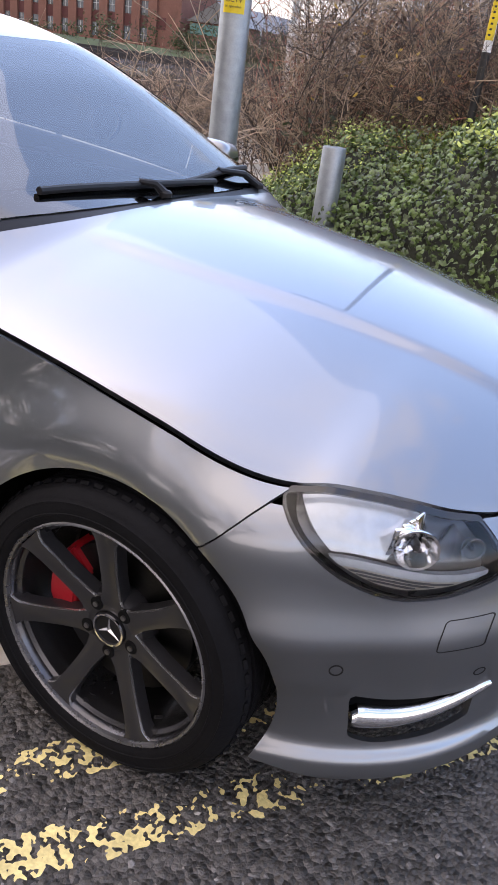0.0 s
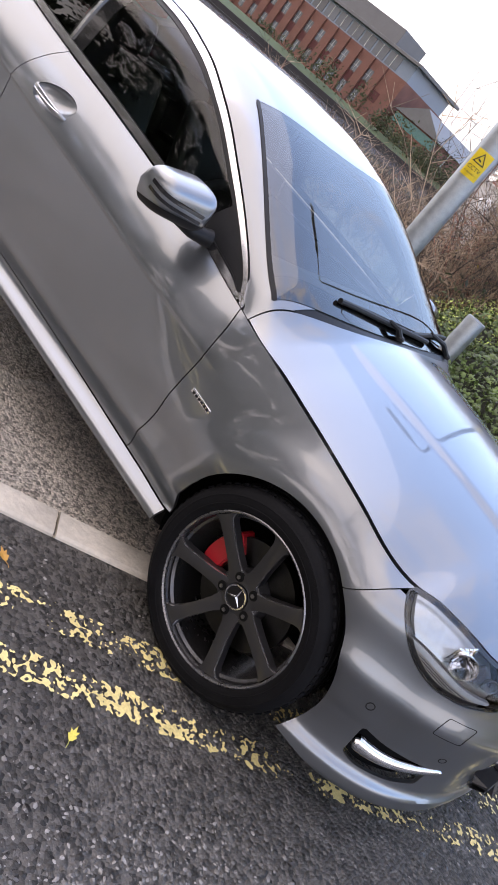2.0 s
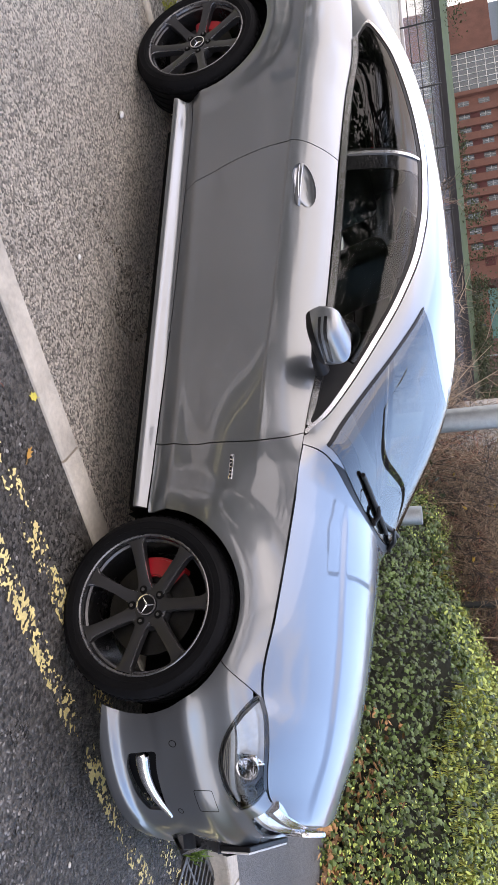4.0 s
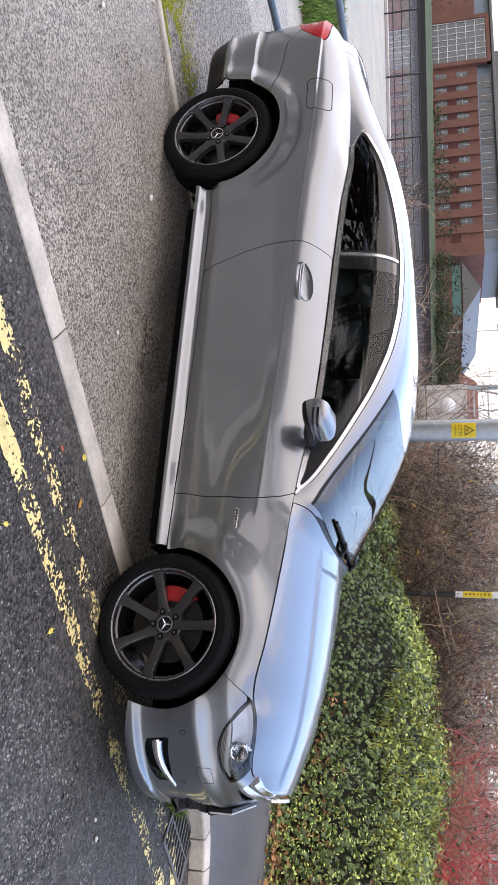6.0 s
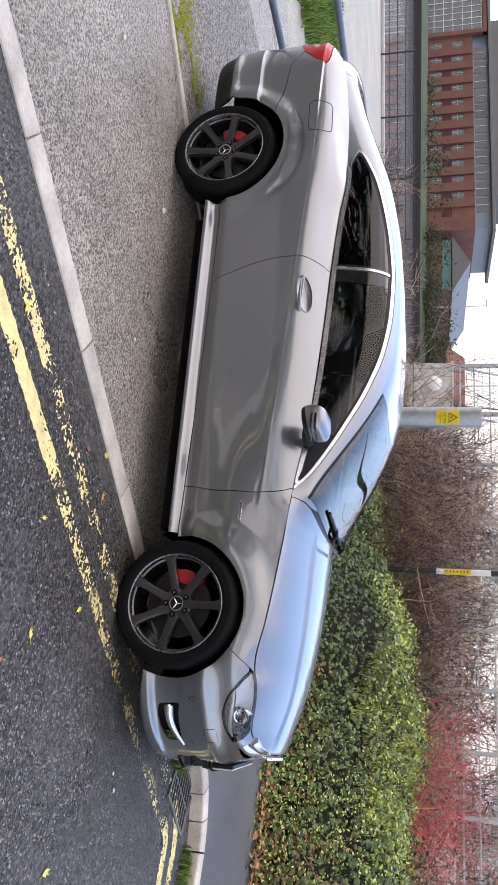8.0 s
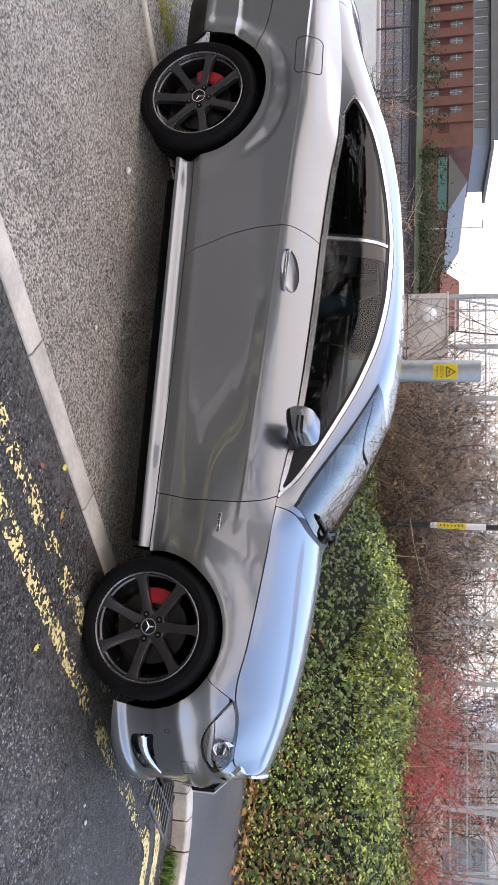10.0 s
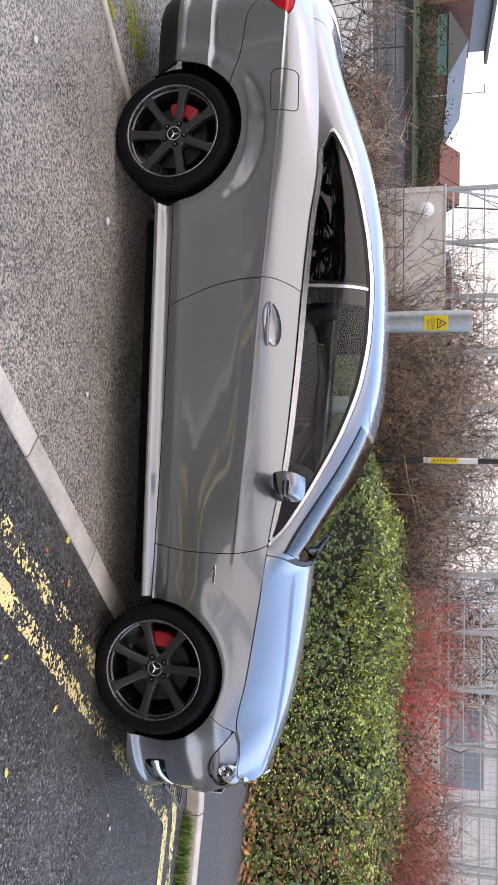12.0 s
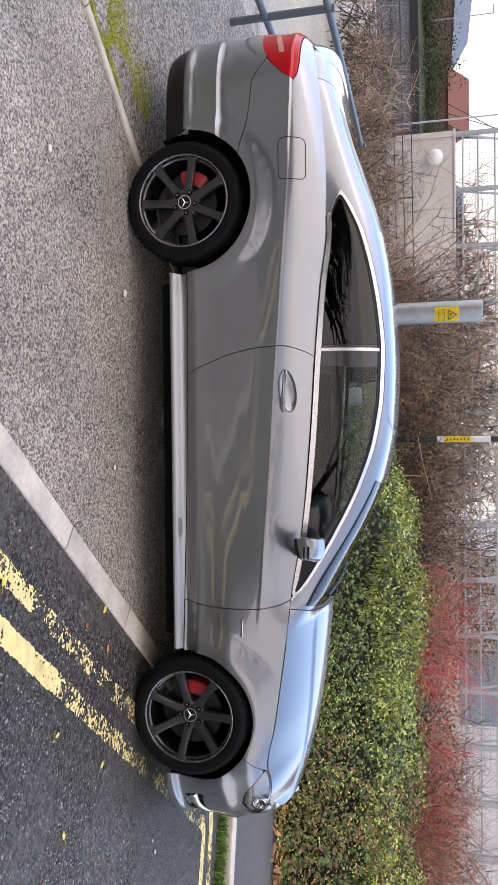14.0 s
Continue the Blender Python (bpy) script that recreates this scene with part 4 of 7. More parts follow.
def two(name, bm, material, parents, label="", smooth=35):
    c = mirrored(bm)
    a = part(name, bm, material, parents[0], label, smooth=smooth)
    b = part(name, c, material, parents[1], label, smooth=smooth)
    return a, b


LAMPGREY = mat("lamp bezel grey", (0.16, 0.16, 0.165), 0.3, 0.5, coat=0.3)
LAMPDARK = mat("lamp housing black", (0.035, 0.035, 0.037), 0.3)
AMBER = mat("amber reflector", (0.5, 0.16, 0.02), 0.2, coat=0.8)
CLEARPL = mat("light guide plastic", (0.72, 0.75, 0.78), 0.18, 0.2, coat=0.6, var=0.1, scale=60)
head = both("headlamp", clipped(proud(P_side, -0.055), S_LAMP, Z_LAMP, [lambda x, y, z: lamp_zone(x, y, z) + 0.03], depth=0), LAMPGREY, "clear headlamp with a chrome reflector")
two("lens", clipped(proud(P_side, 0.001), S_LAMP, Z_LAMP, [lambda x, y, z: lamp_zone(x, y, z) - 0.002], depth=0), LAMPGLASS, head, smooth="all")
two("lamp_rim", clipped(proud(P_side, -0.002), S_LAMP, Z_LAMP, [lambda x, y, z: lamp_zone(x, y, z) + 0.003, lambda x, y, z: 0.0040 - lamp_zone(x, y, z)], depth=0.006), GLOSSBLACK, head)
# silver flank by the wing, bezel and light guide
SMOKE = mat("smoked lamp panel", (0.11, 0.10, 0.095), 0.25, 0.2, coat=0.4)
CREAM = mat("lamp lower panel", (0.52, 0.48, 0.42), 0.3, 0.2, coat=0.3)
in_lamp = lambda d: (lambda x, y, z: lamp_zone(x, y, z) - d)
guide_z = lambda x: 0.640 - 0.035 * ramp01(0.40, 0.60, x)
two("lamp_flank", clipped(proud(P_side, -0.026), S_LAMP, Z_LAMP, [in_lamp(0.010), lambda x, y, z: 0.478 - x + (z - 0.66) * 0.35, lambda x, y, z: z - guide_z(x) - 0.004], depth=0.02), CLEARPL, head, "silver side reflector")
two("smoked_panel", clipped(proud(P_side, -0.040), S_LAMP, Z_LAMP, [in_lamp(0.006), lambda x, y, z: x - 0.535 - (z - 0.66) * 0.3, lambda x, y, z: z - guide_z(x) - 0.006], depth=0.02), SMOKE, head, "smoked inner panel")
two("light_guide", clipped(proud(P_side, -0.018), S_LAMP, Z_LAMP, [in_lamp(0.008), lambda x, y, z: guide_z(x) - z, lambda x, y, z: z - guide_z(x) + 0.014], depth=0.014), CLEARPL, head, "clear light guide strip")
two("lamp_bezel", clipped(proud(P_side, -0.022), S_LAMP, Z_LAMP, [in_lamp(0.006), lambda x, y, z: guide_z(x) - 0.016 - z], depth=0.02), CREAM, head, "pale ribbed lower panel")
for k in range(3):
    two("indicator_strip", clipped(proud(P_side, -0.019), S_LAMP, np.linspace(0.56, 0.64, 60), [in_lamp(0.010), lambda x, y, z: 0.0012 - np.abs(z - guide_z(x) + 0.021 + 0.006 * k)], depth=0.004), LAMPGREY, head)


def reflector(x, y, z, yaw, rad, depth, nm, material, bulb=0.016):
    m = Matrix.Translation((x, y, z)) @ Matrix.Rotation(radians(yaw), 4, "Z") @ Matrix.Rotation(radians(90), 4, "Y")
    inner = [(rad, 0.0), (rad * 0.97, -0.005), (rad * 0.85, -depth * 0.4), (rad * 0.6, -depth * 0.8), (rad * 0.25, -depth), (0.001, -depth)]
    bm = lathe(inner + [(0.001, -depth - 0.004), (rad * 0.65, -depth * 0.85 - 0.004), (rad * 0.92, -depth * 0.4 - 0.004), (rad + 0.004, -0.004), (rad + 0.004, 0.001)], 28, "z", closed=True)
    bmesh.ops.transform(bm, matrix=m, verts=bm.verts)
    two(nm, bm, material, head)
    bm = lathe([(0.0, -depth * 0.15), (bulb * 0.7, -depth * 0.22), (bulb, -depth * 0.4), (bulb, -depth), (0, -depth)], 20, "z")
    bmesh.ops.transform(bm, matrix=m, verts=bm.verts)
    two("bulb", bm, LAMPDARK, head)


reflector(0.512, -0.712, 0.668, -64, 0.034, 0.035, "main_reflector", CHROME, 0.008)
reflector(0.585, -0.612, 0.648, -50, 0.018, 0.02, "beam_reflector", LAMPGREY, 0.006)
for k in range(4):
    bm = box(-0.004, -0.016, -0.030, 0.004, 0.016, 0.030, 0.003)
    bmesh.ops.transform(bm, matrix=Matrix.Translation((0.478 + 0.008 * k, -0.712 + 0.012 * k, 0.672 + 0.004 * k)) @ Matrix.Rotation(radians(-40 + 12 * k), 4, "Z") @ Matrix.Rotation(radians(14 - 9 * k), 4, "Y"), verts=bm.verts)
    two("reflector_facet", bm, CHROME, head)

# grille: surround, two broad louvres, dark mesh behind
grille = part("grille", clipped(proud(P_side, -0.05), sl(0, 0.7), np.linspace(0.55, 0.77, 24), [lambda x, y, z: grille_zone(x, y, z) + 0.015, lambda x, y, z: top_z(x) - z - 0.004, lambda x, y, z: 0.745 - z], depth=0), LAMPDARK, car, "black grille with two broad silver louvres", smooth=35)
g2 = mirrored(clipped(proud(P_side, -0.05), sl(0, 0.7), np.linspace(0.55, 0.77, 24), [lambda x, y, z: grille_zone(x, y, z) + 0.015, lambda x, y, z: top_z(x) - z - 0.004, lambda x, y, z: 0.745 - z], depth=0))
part("grille_mesh", g2, LAMPDARK, grille, smooth=35)


def louvre(z_mid, hgt):
    ys = np.linspace(-0.495, 0.495, 41)
    vs, fs = [], []
    prof = [(-0.030, hgt * 0.42), (-0.012, hgt * 0.5), (-0.006, hgt * 0.44), (0.004, 0.0), (-0.002, -hgt * 0.46), (-0.010, -hgt * 0.5), (-0.034, -hgt * 0.36)]
    for y in ys:
        z0 = z_mid + 0.020 * (1 - (y / 0.5) ** 2)
        r = min(abs(y) / 0.83, 1.0)
        for dx, dz in prof:
            z = z0 + dz
            fx = float(front_x(z))
            x = FRONT_S + (fx - FRONT_S) * (1 - r ** 2.55) ** (1 / 2.55)
            vs.append((x - 0.010 + dx, y, z))
    n = len(prof)
    for i in range(len(ys) - 1):
        for j in range(n):
            fs.append((i * n + j, i * n + (j + 1) % n, (i + 1) * n + (j + 1) % n, (i + 1) * n + j))
    fs += [tuple(range(n)), tuple(range((len(ys) - 1) * n, len(ys) * n))]
    bm = raw(vs, fs)
    bmesh.ops.recalc_face_normals(bm, faces=bm.faces)
    return bm


part("louvre", louvre(0.694, 0.046), SATIN, grille, smooth=30)
part("louvre", louvre(0.640, 0.046), SATIN, grille, smooth=30)
bm = lathe([(0.0, 0.0), (0.066, 0.0), (0.070, 0.006), (0.083, 0.006), (0.085, 0.0), (0.083, -0.01)], 40, "z")
bmesh.ops.transform(bm, matrix=Matrix.Translation((0.742, 0, 0.680)) @ Matrix.Rotation(radians(90), 4, "Y"), verts=bm.verts)
part("emblem_disc", bm, CHROME, grille, smooth=40)

# lower intakes with chrome blades
fogs = both("fog_intake", clipped(proud(P_side, -0.06), sl(0, 1.0), np.linspace(0.20, 0.38, 24), [lambda x, y, z: fog_zone(x, y, z) + 0.03], depth=0), BLACK, "dark bumper intake with a chrome blade")


def skin_at(x, z, lift=0.0):
    return -(float(side_y(x, z)) * float(end_factor(x, z))) - lift


def blade():
    vs, fs = [], []
    n = 26
    for i in range(n):
        u = i / (n - 1)
        x = 0.480 + (0.676 - 0.480) * u
        z = 0.300 - 0.012 * math.sin(math.pi * u) + 0.036 * u * u
        hgt = 0.026 * (1 - 0.45 * u) * min(1.0, 0.35 + u * 14, 0.3 + (1 - u) * 14)
        y = skin_at(x, z, 0.0)
        nx, ny = 0.55 + 0.2 * u, -0.83 + 0.2 * u
        for a in range(12):
            th = 2 * math.pi * a / 12
            d, dz = -0.006 + 0.020 * math.cos(th) * (1 - 0.35 * u), hgt * math.sin(th)
            vs.append((x + nx * d, y + ny * d, z + dz))
    m = 12
    for i in range(n - 1):
        for j in range(m):
            fs.append((i * m + j, i * m + (j + 1) % m, (i + 1) * m + (j + 1) % m, (i + 1) * m + j))
    fs += [tuple(range(m)), tuple(range((n - 1) * m, n * m))]
    bm = raw(vs, fs)
    bmesh.ops.recalc_face_normals(bm, faces=bm.faces)
    return bm


two("chrome_blade", blade(), CHROME, fogs, "curved chrome blade")
part("lower_grille", clipped(proud(P_side, -0.05), sl(0, 0.9), np.linspace(0.19, 0.42, 24), [lambda x, y, z: low_zone(x, y, z) + 0.03], depth=0), LAMPDARK, car, smooth=35)
bm = mirrored(clipped(proud(P_side, -0.05), sl(0, 0.9), np.linspace(0.19, 0.42, 24), [lambda x, y, z: low_zone(x, y, z) + 0.03], depth=0))
part("lower_grille", bm, LAMPDARK, car, smooth=35)
for k in range(4):
    ys = np.linspace(-0.46, 0.46, 15)
    part("intake_slat", tube([(FRONT_S + (0.70 - FRONT_S) * (1 - (abs(y) / 0.84) ** 2.55) ** (1 / 2.55) + 0.02, y, 0.25 + 0.038 * k) for y in ys], 0.006, 6), BLACK, car)
# number plate with plain bars
plate = part("number_plate", box(0.797, -0.26, 0.428, 0.805, 0.26, 0.539, 0.003), WHITEPAINT, car, "white front number plate in a black holder")
part("plate_holder", box(0.778, -0.264, 0.424, 0.7965, 0.264, 0.543, 0.004), BLACK, plate)
for k in range(7):
    y0 = -0.225 + 0.063 * k + (0.02 if k > 3 else 0)
    part("plate_bar", box(0.8055, y0, 0.446, 0.8072, y0 + 0.042, 0.521), BLACKPAINT, plate)


# parking sensors and washer cover: fine joint lines in the bumper
def joint_loop(name, inside, width, srange, zr, material=None, lift=0.0006):
    bm = clipped(proud(P_side, lift), srange, zr, [lambda x, y, z: width - np.abs(inside(x, y, z))], depth=0.0015)
    return bm


def rounded(x0, x1, z0, z1, r):
    def f(x, y, z):
        qx = np.abs(x - (x0 + x1) / 2) - (x1 - x0) / 2 + r
        qz = np.abs(z - (z0 + z1) / 2) - (z1 - z0) / 2 + r
        return np.hypot(np.maximum(qx, 0), np.maximum(qz, 0)) + np.minimum(np.maximum(qx, qz), 0) - r
    return f


fine_s = lambda a, b, n: np.linspace(a, b, n)
SEAM = mat("dark panel joint", (0.006, 0.006, 0.006), 0.7)
both("parking_sensor", joint_loop("s", lambda x, y, z: np.hypot(x - 0.447, (z - 0.431) * 0.72) - 0.0095, 0.0011, fine_s(0.55, 0.85, 160), np.linspace(0.40, 0.46, 50)), SEAM)
both("parking_sensor", joint_loop("s", lambda x, y, z: np.hypot((x - 0.655) * 1.35, z - 0.390) - 0.010, 0.0012, fine_s(0.3, 0.6, 160), np.linspace(0.36, 0.42, 50)), SEAM)
both("washer_cover", joint_loop("w", rounded(0.585, 0.650, 0.476, 0.535, 0.006), 0.0009, fine_s(0.25, 0.75, 240), np.linspace(0.46, 0.55, 60)), SEAM)
flap = rounded(-3.040, -2.826, 0.836, 0.972, 0.03)
both("fuel_flap", joint_loop("f", flap, 0.0022, fine_s(1.85, 1.99, 220), np.linspace(0.82, 0.99, 130)), SEAM)

# door handles in their cups
cup_y = lambda x, z: 0.034 * np.sqrt(np.clip(1 - handle_r(x, z) ** 2, 0, 1))


def P_cup(s, z):
    x, y, zz = P_side(s, z)
    return x, y + cup_y(x, z), zz


both("handle_cup", clipped(P_cup, np.linspace(1.45, 1.65, 120), np.linspace(0.80, 0.93, 50), [lambda x, y, z: (1.0 - handle_r(x, z)) * 0.05 + 0.0005], depth=0), PAINT)


def handle_bm():
    vs, fs = [], []
    n = 22
    for i in range(n):
        u = i / (n - 1)
        x = -1.848 + 0.222 * u
        z = 0.862 - 0.016 * u
        w = 0.0125 * (1 - abs(2 * u - 1) ** 6 * 0.5)
        off = 0.028 * (1 - abs(2 * u - 1) ** 5) + 0.001
        y = skin_at(-1.738, 0.855) - off + 0.004 * (abs(2 * u - 1))
        for a in range(10):
            th = 2 * math.pi * a / 10
            vs.append((x, y + 0.008 * math.sin(th), z + w * math.cos(th)))
    for i in range(n - 1):
        for j in range(10):
            fs.append((i * 10 + j, i * 10 + (j + 1) % 10, (i + 1) * 10 + (j + 1) % 10, (i + 1) * 10 + j))
    fs += [tuple(range(10)), tuple(range((n - 1) * 10, n * 10))]
    bm = raw(vs, fs)
    bmesh.ops.recalc_face_normals(bm, faces=bm.faces)
    return bm


handles = both("door_handle", handle_bm(), PAINT, "body-coloured pull handle")
bm = handle_bm()
bmesh.ops.scale(bm, vec=(0.90, 1, 0.22), space=Matrix.Translation((1.738, 0, -0.855)), verts=bm.verts)
bmesh.ops.translate(bm, vec=(0, -0.0065, 0), verts=bm.verts)
two("handle_strip", bm, CHROME, handles)
bm = bmesh.new()
bmesh.ops.create_uvsphere(bm, u_segments=12, v_segments=8, radius=0.006)
bmesh.ops.translate(bm, vec=(-1.832, skin_at(-1.83, 0.862) - 0.012, 0.862), verts=bm.verts)
two("lock", bm, BLACK, handles)

# badge on the wing, with plain bars
bm = box(-0.536, -0.004, -0.0075, -0.440, 0.006, 0.0075, 0.002)
bmesh.ops.transform(bm, matrix=Matrix.Translation((0, skin_at(-0.487, 0.612) + 0.001, 0.612)) @ Matrix.Translation((-0.487, 0, 0)) @ Matrix.Rotation(radians(3), 4, "Y") @ Matrix.Translation((0.487, 0, 0)), verts=bm.verts)
bd = both("wing_badge", bm, CHROME, "small chrome badge")
for k in range(6):
    bm = box(-0.528 + 0.0145 * k, -0.006, -0.004, -0.520 + 0.0145 * k, 0.0, 0.004)
    bmesh.ops.transform(bm, matrix=Matrix.Translation((0, skin_at(-0.487, 0.612) + 0.0005, 0.612)), verts=bm.verts)
    two("badge_bar", bm, BLACK, bd)


# door mirrors
def mirror_bm(sx, grow=0.0):
    """A shell, rounded in front, flat behind, narrower at its outer end."""
    vs, fs = [], []
    nu, nv = 26, 28
    for i in range(nu + 1):
        u = i / nu
        y = -0.828 - 0.205 * u
        t = (1 - abs(2 * u - 1) ** 6.0) ** (1 / 2.4) if 0 < u < 1 else 0.0
        hz = 0.074 * t * (1 - 0.20 * u) + grow * t
        dx = 0.125 * t * (1 - 0.25 * u) + grow * t
        zc = 0.992 - 0.012 * u
        for j in range(nv):
            a = 2 * math.pi * j / nv
            c, s_ = math.cos(a), math.sin(a)
            px = dx * max(c, 0) ** 0.62 if c > 0 else 0.014 * c
            vs.append((-0.985 + px + 0.02 * (1 - u), y, zc + hz * (abs(s_) ** 0.62) * (1 if s_ > 0 else -1) + 0.006 * max(c, 0)))
    for i in range(nu):
        for j in range(nv):
            fs.append((i * nv + j, i * nv + (j + 1) % nv, (i + 1) * nv + (j + 1) % nv, (i + 1) * nv + j))
    bm = raw(vs, fs)
    bmesh.ops.remove_doubles(bm, verts=bm.verts, dist=1e-5)
    bmesh.ops.recalc_face_normals(bm, faces=bm.faces)
    return bm


mir = both("door_mirror", mirror_bm(1), PAINT, "silver door mirror with a slim indicator")
bm = mirror_bm(1, 0.002)
bmesh.ops.bisect_plane(bm, geom=bm.verts[:] + bm.edges[:] + bm.faces[:], plane_co=(-0.93, 0, 0.950), plane_no=(-0.15, 0, 1), clear_outer=True)
two("mirror_base", bm, BLACK, mir)
bm = mirror_bm(1, 0.0015)
for co, no in (((-0.93, 0, 1.004), (0.1, 0.0, 1)), ((-0.93, 0, 0.992), (-0.1, 0, -1)), ((0, -0.88, 0), (0, 1, 0)), ((-0.955, 0, 0), (-1, 0, 0))):
    bmesh.ops.bisect_plane(bm, geom=bm.verts[:] + bm.edges[:] + bm.faces[:], plane_co=co, plane_no=no, clear_outer=True)
two("indicator", bm, GLOSSBLACK, mir)
bm = mirror_bm(1, 0.0012)
for co, no in (((-0.93, 0, 0.982), (0.1, 0.0, 1)), ((-0.93, 0, 0.972), (-0.1, 0, -1)), ((0, -0.88, 0), (0, 1, 0)), ((-0.955, 0, 0), (-1, 0, 0))):
    bmesh.ops.bisect_plane(bm, geom=bm.verts[:] + bm.edges[:] + bm.faces[:], plane_co=co, plane_no=no, clear_outer=True)
two("indicator_slot", bm, GLOSSBLACK, mir)
two("mirror_foot", tube([(-0.93, -0.90, 0.945), (-0.90, -0.84, 0.925), (-0.88, -0.775, 0.930)], [0.026, 0.022, 0.030], 12), BLACK, mir)

# tail lamps
tails = both("tail_lamp", clipped(proud(P_side, 0.002), np.linspace(1.98, 3.0, 80), np.linspace(0.70, 0.97, 50), [lambda x, y, z: tail_zone(x, y, z) - 0.003], depth=0.03), TAILRED, "red tail lamp with a clear band")
two("reversing_lens", clipped(proud(P_side, 0.0035), np.linspace(2.0, 3.0, 120), np.linspace(0.70, 0.97, 70), [lambda x, y, z: tail_zone(x, y, z) - 0.02, lambda x, y, z: 0.014 - np.abs((z - 0.855) - (x + 3.50) * 0.25), lambda x, y, z: -3.50 - x], depth=0.003), TAILCLEAR, tails)

def on_top(x, y, lift):
    f = np.linspace(0.0, 1.0, 4001)
    X, Y, Z = P_top(np.full_like(f, x), f)
    i = int(np.argmin(np.abs(Y - y)))
    return (x, y, float(Z[i]) + lift)


# boot spoiler lip and aerial fin
ys = np.linspace(-0.60, 0.60, 31)
bm = bmesh.new()
rows = []
for y in ys:
    e = 1 - (abs(y) / 0.60) ** 6
    x0 = -3.735 + 0.10 * (abs(y) / 0.6) ** 2
    rows.append([bm.verts.new((x0 + dx, y, on_top(x0 + dx, y, dz * e + 0.001)[2])) for dx, dz in ((0.10, 0.001), (0.05, 0.006), (0.012, 0.014), (0.0, 0.013), (-0.002, 0.002))])
for A, B in zip(rows, rows[1:]):
    for j in range(4):
        bm.faces.new((A[j], A[j + 1], B[j + 1], B[j]))
bmesh.ops.recalc_face_normals(bm, faces=bm.faces)
part("boot_spoiler", bm, PAINT, car, smooth=40)
vs = []
for i in range(9):
    u = i / 8
    w, hgt = 0.016 * math.sin(math.pi * min(1, u * 1.1 + 0.05)), 0.003 + 0.028 * u ** 1.4 * (1 if u < 0.95 else 0.6)
    vs.append([(-2.56 - 0.09 * u, -w, 1.335 - 0.018 * u), (-2.56 - 0.09 * u, -w * 0.3, 1.343 + hgt - 0.018 * u), (-2.56 - 0.09 * u, w * 0.3, 1.343 + hgt - 0.018 * u), (-2.56 - 0.09 * u, w, 1.335 - 0.018 * u)])
bm = raw([p for r in vs for p in r], [(i * 4 + j, i * 4 + j + 1, i * 4 + j + 5, i * 4 + j + 4) for i in range(8) for j in range(3)] + [(0, 1, 2, 3), (32, 33, 34, 35)])
bmesh.ops.recalc_face_normals(bm, faces=bm.faces)
part("aerial_fin", bm, PAINT, car, smooth=40)

# cowl, wipers
bm = clipped(proud(P_top, -0.003), xr(-0.75, -0.40), F_ALL, [lambda x, y, z: x - scr_low(y) - 0.001, lambda x, y, z: hood_rear(y) - 0.001 - x, lambda x, y, z: 0.655 - np.abs(y)], depth=0)
part("cowl", bm, BLACK, car, smooth=40)
bm = clipped(proud(P_top, -0.003), xr(-0.80, -0.42), F_ALL, [lambda x, y, z: x - scr_low(y) + 0.075, lambda x, y, z: scr_low(y) - x - 0.004, lambda x, y, z: scr_y(x) - np.abs(y) - 0.002], depth=0)
part("screen_frit", bm, GLOSSBLACK, car, smooth="all")
bm = clipped(proud(P_top, 0.003), xr(-1.32, -0.5), F_HALF, [lambda x, y, z: screen_in(x, y, z) + 0.004, lambda x, y, z: 0.010 - np.where(np.abs(y) > 0.4, scr_y(x) - np.abs(y), 1.0)], depth=0.006)
both("screen_seal", bm, BLACK)


def wiper(pivot, tip0, tip1):
    w = part("wiper", tube([on_top(*pivot, 0.006), on_top((pivot[0] * 0.6 + (tip0[0] + tip1[0]) * 0.2), (pivot[1] * 0.6 + (tip0[1] + tip1[1]) * 0.2), 0.027), on_top((tip0[0] + tip1[0]) / 2, (tip0[1] + tip1[1]) / 2, 0.021)], [0.014, 0.011, 0.008], 8), BLACK, car, smooth=40)
    pts = [on_top(tip0[0] + (tip1[0] - tip0[0]) * k / 8, tip0[1] + (tip1[1] - tip0[1]) * k / 8, 0.012) for k in range(9)]
    part("wiper_blade", tube(pts, 0.010, 8), BLACK, w, smooth=40)
    part("pivot_cap", lathe([(0.018, 0.0), (0.018, 0.012), (0.012, 0.018), (0, 0.018)], 16, "z"), BLACK, w, at=Matrix.Translation(on_top(*pivot, 0.0)), smooth=40)


wiper((-0.512, -0.02), (-0.585, -0.42), (-0.545, 0.28))
wiper((-0.545, 0.56), (-0.555, 0.14), (-0.615, 0.58))

# ---- cabin ----
DASH = mat("dark grey dashboard", (0.045, 0.046, 0.05), 0.6, bump=0.1, bscale=150)
part("dashboard", box(-1.08, -0.66, 0.62, -0.66, 0.66, 0.915, 0.08, 4), DASH, car, smooth=40)
part("door_card", box(-1.95, -0.755, 0.40, -0.75, -0.70, 0.90, 0.02), LEATHER, car)
part("door_card", box(-1.95, 0.70, 0.40, -0.75, 0.755, 0.90, 0.02), LEATHER, car)
part("parcel_shelf", box(-3.12, -0.60, 0.90, -2.72, 0.60, 0.955, 0.02), LEATHER, car)
part("cabin_floor", box(-2.8, -0.70, 0.25, -0.7, 0.70, 0.34, 0.01), LEATHER, car)
part("headliner", clipped(proud(P_top, -0.030), xr(-2.70, -1.32), F_ALL, [lambda x, y, z: 0.50 - np.abs(y)], depth=0), mat("grey headliner", (0.35, 0.34, 0.33), 0.9), car, smooth="all")


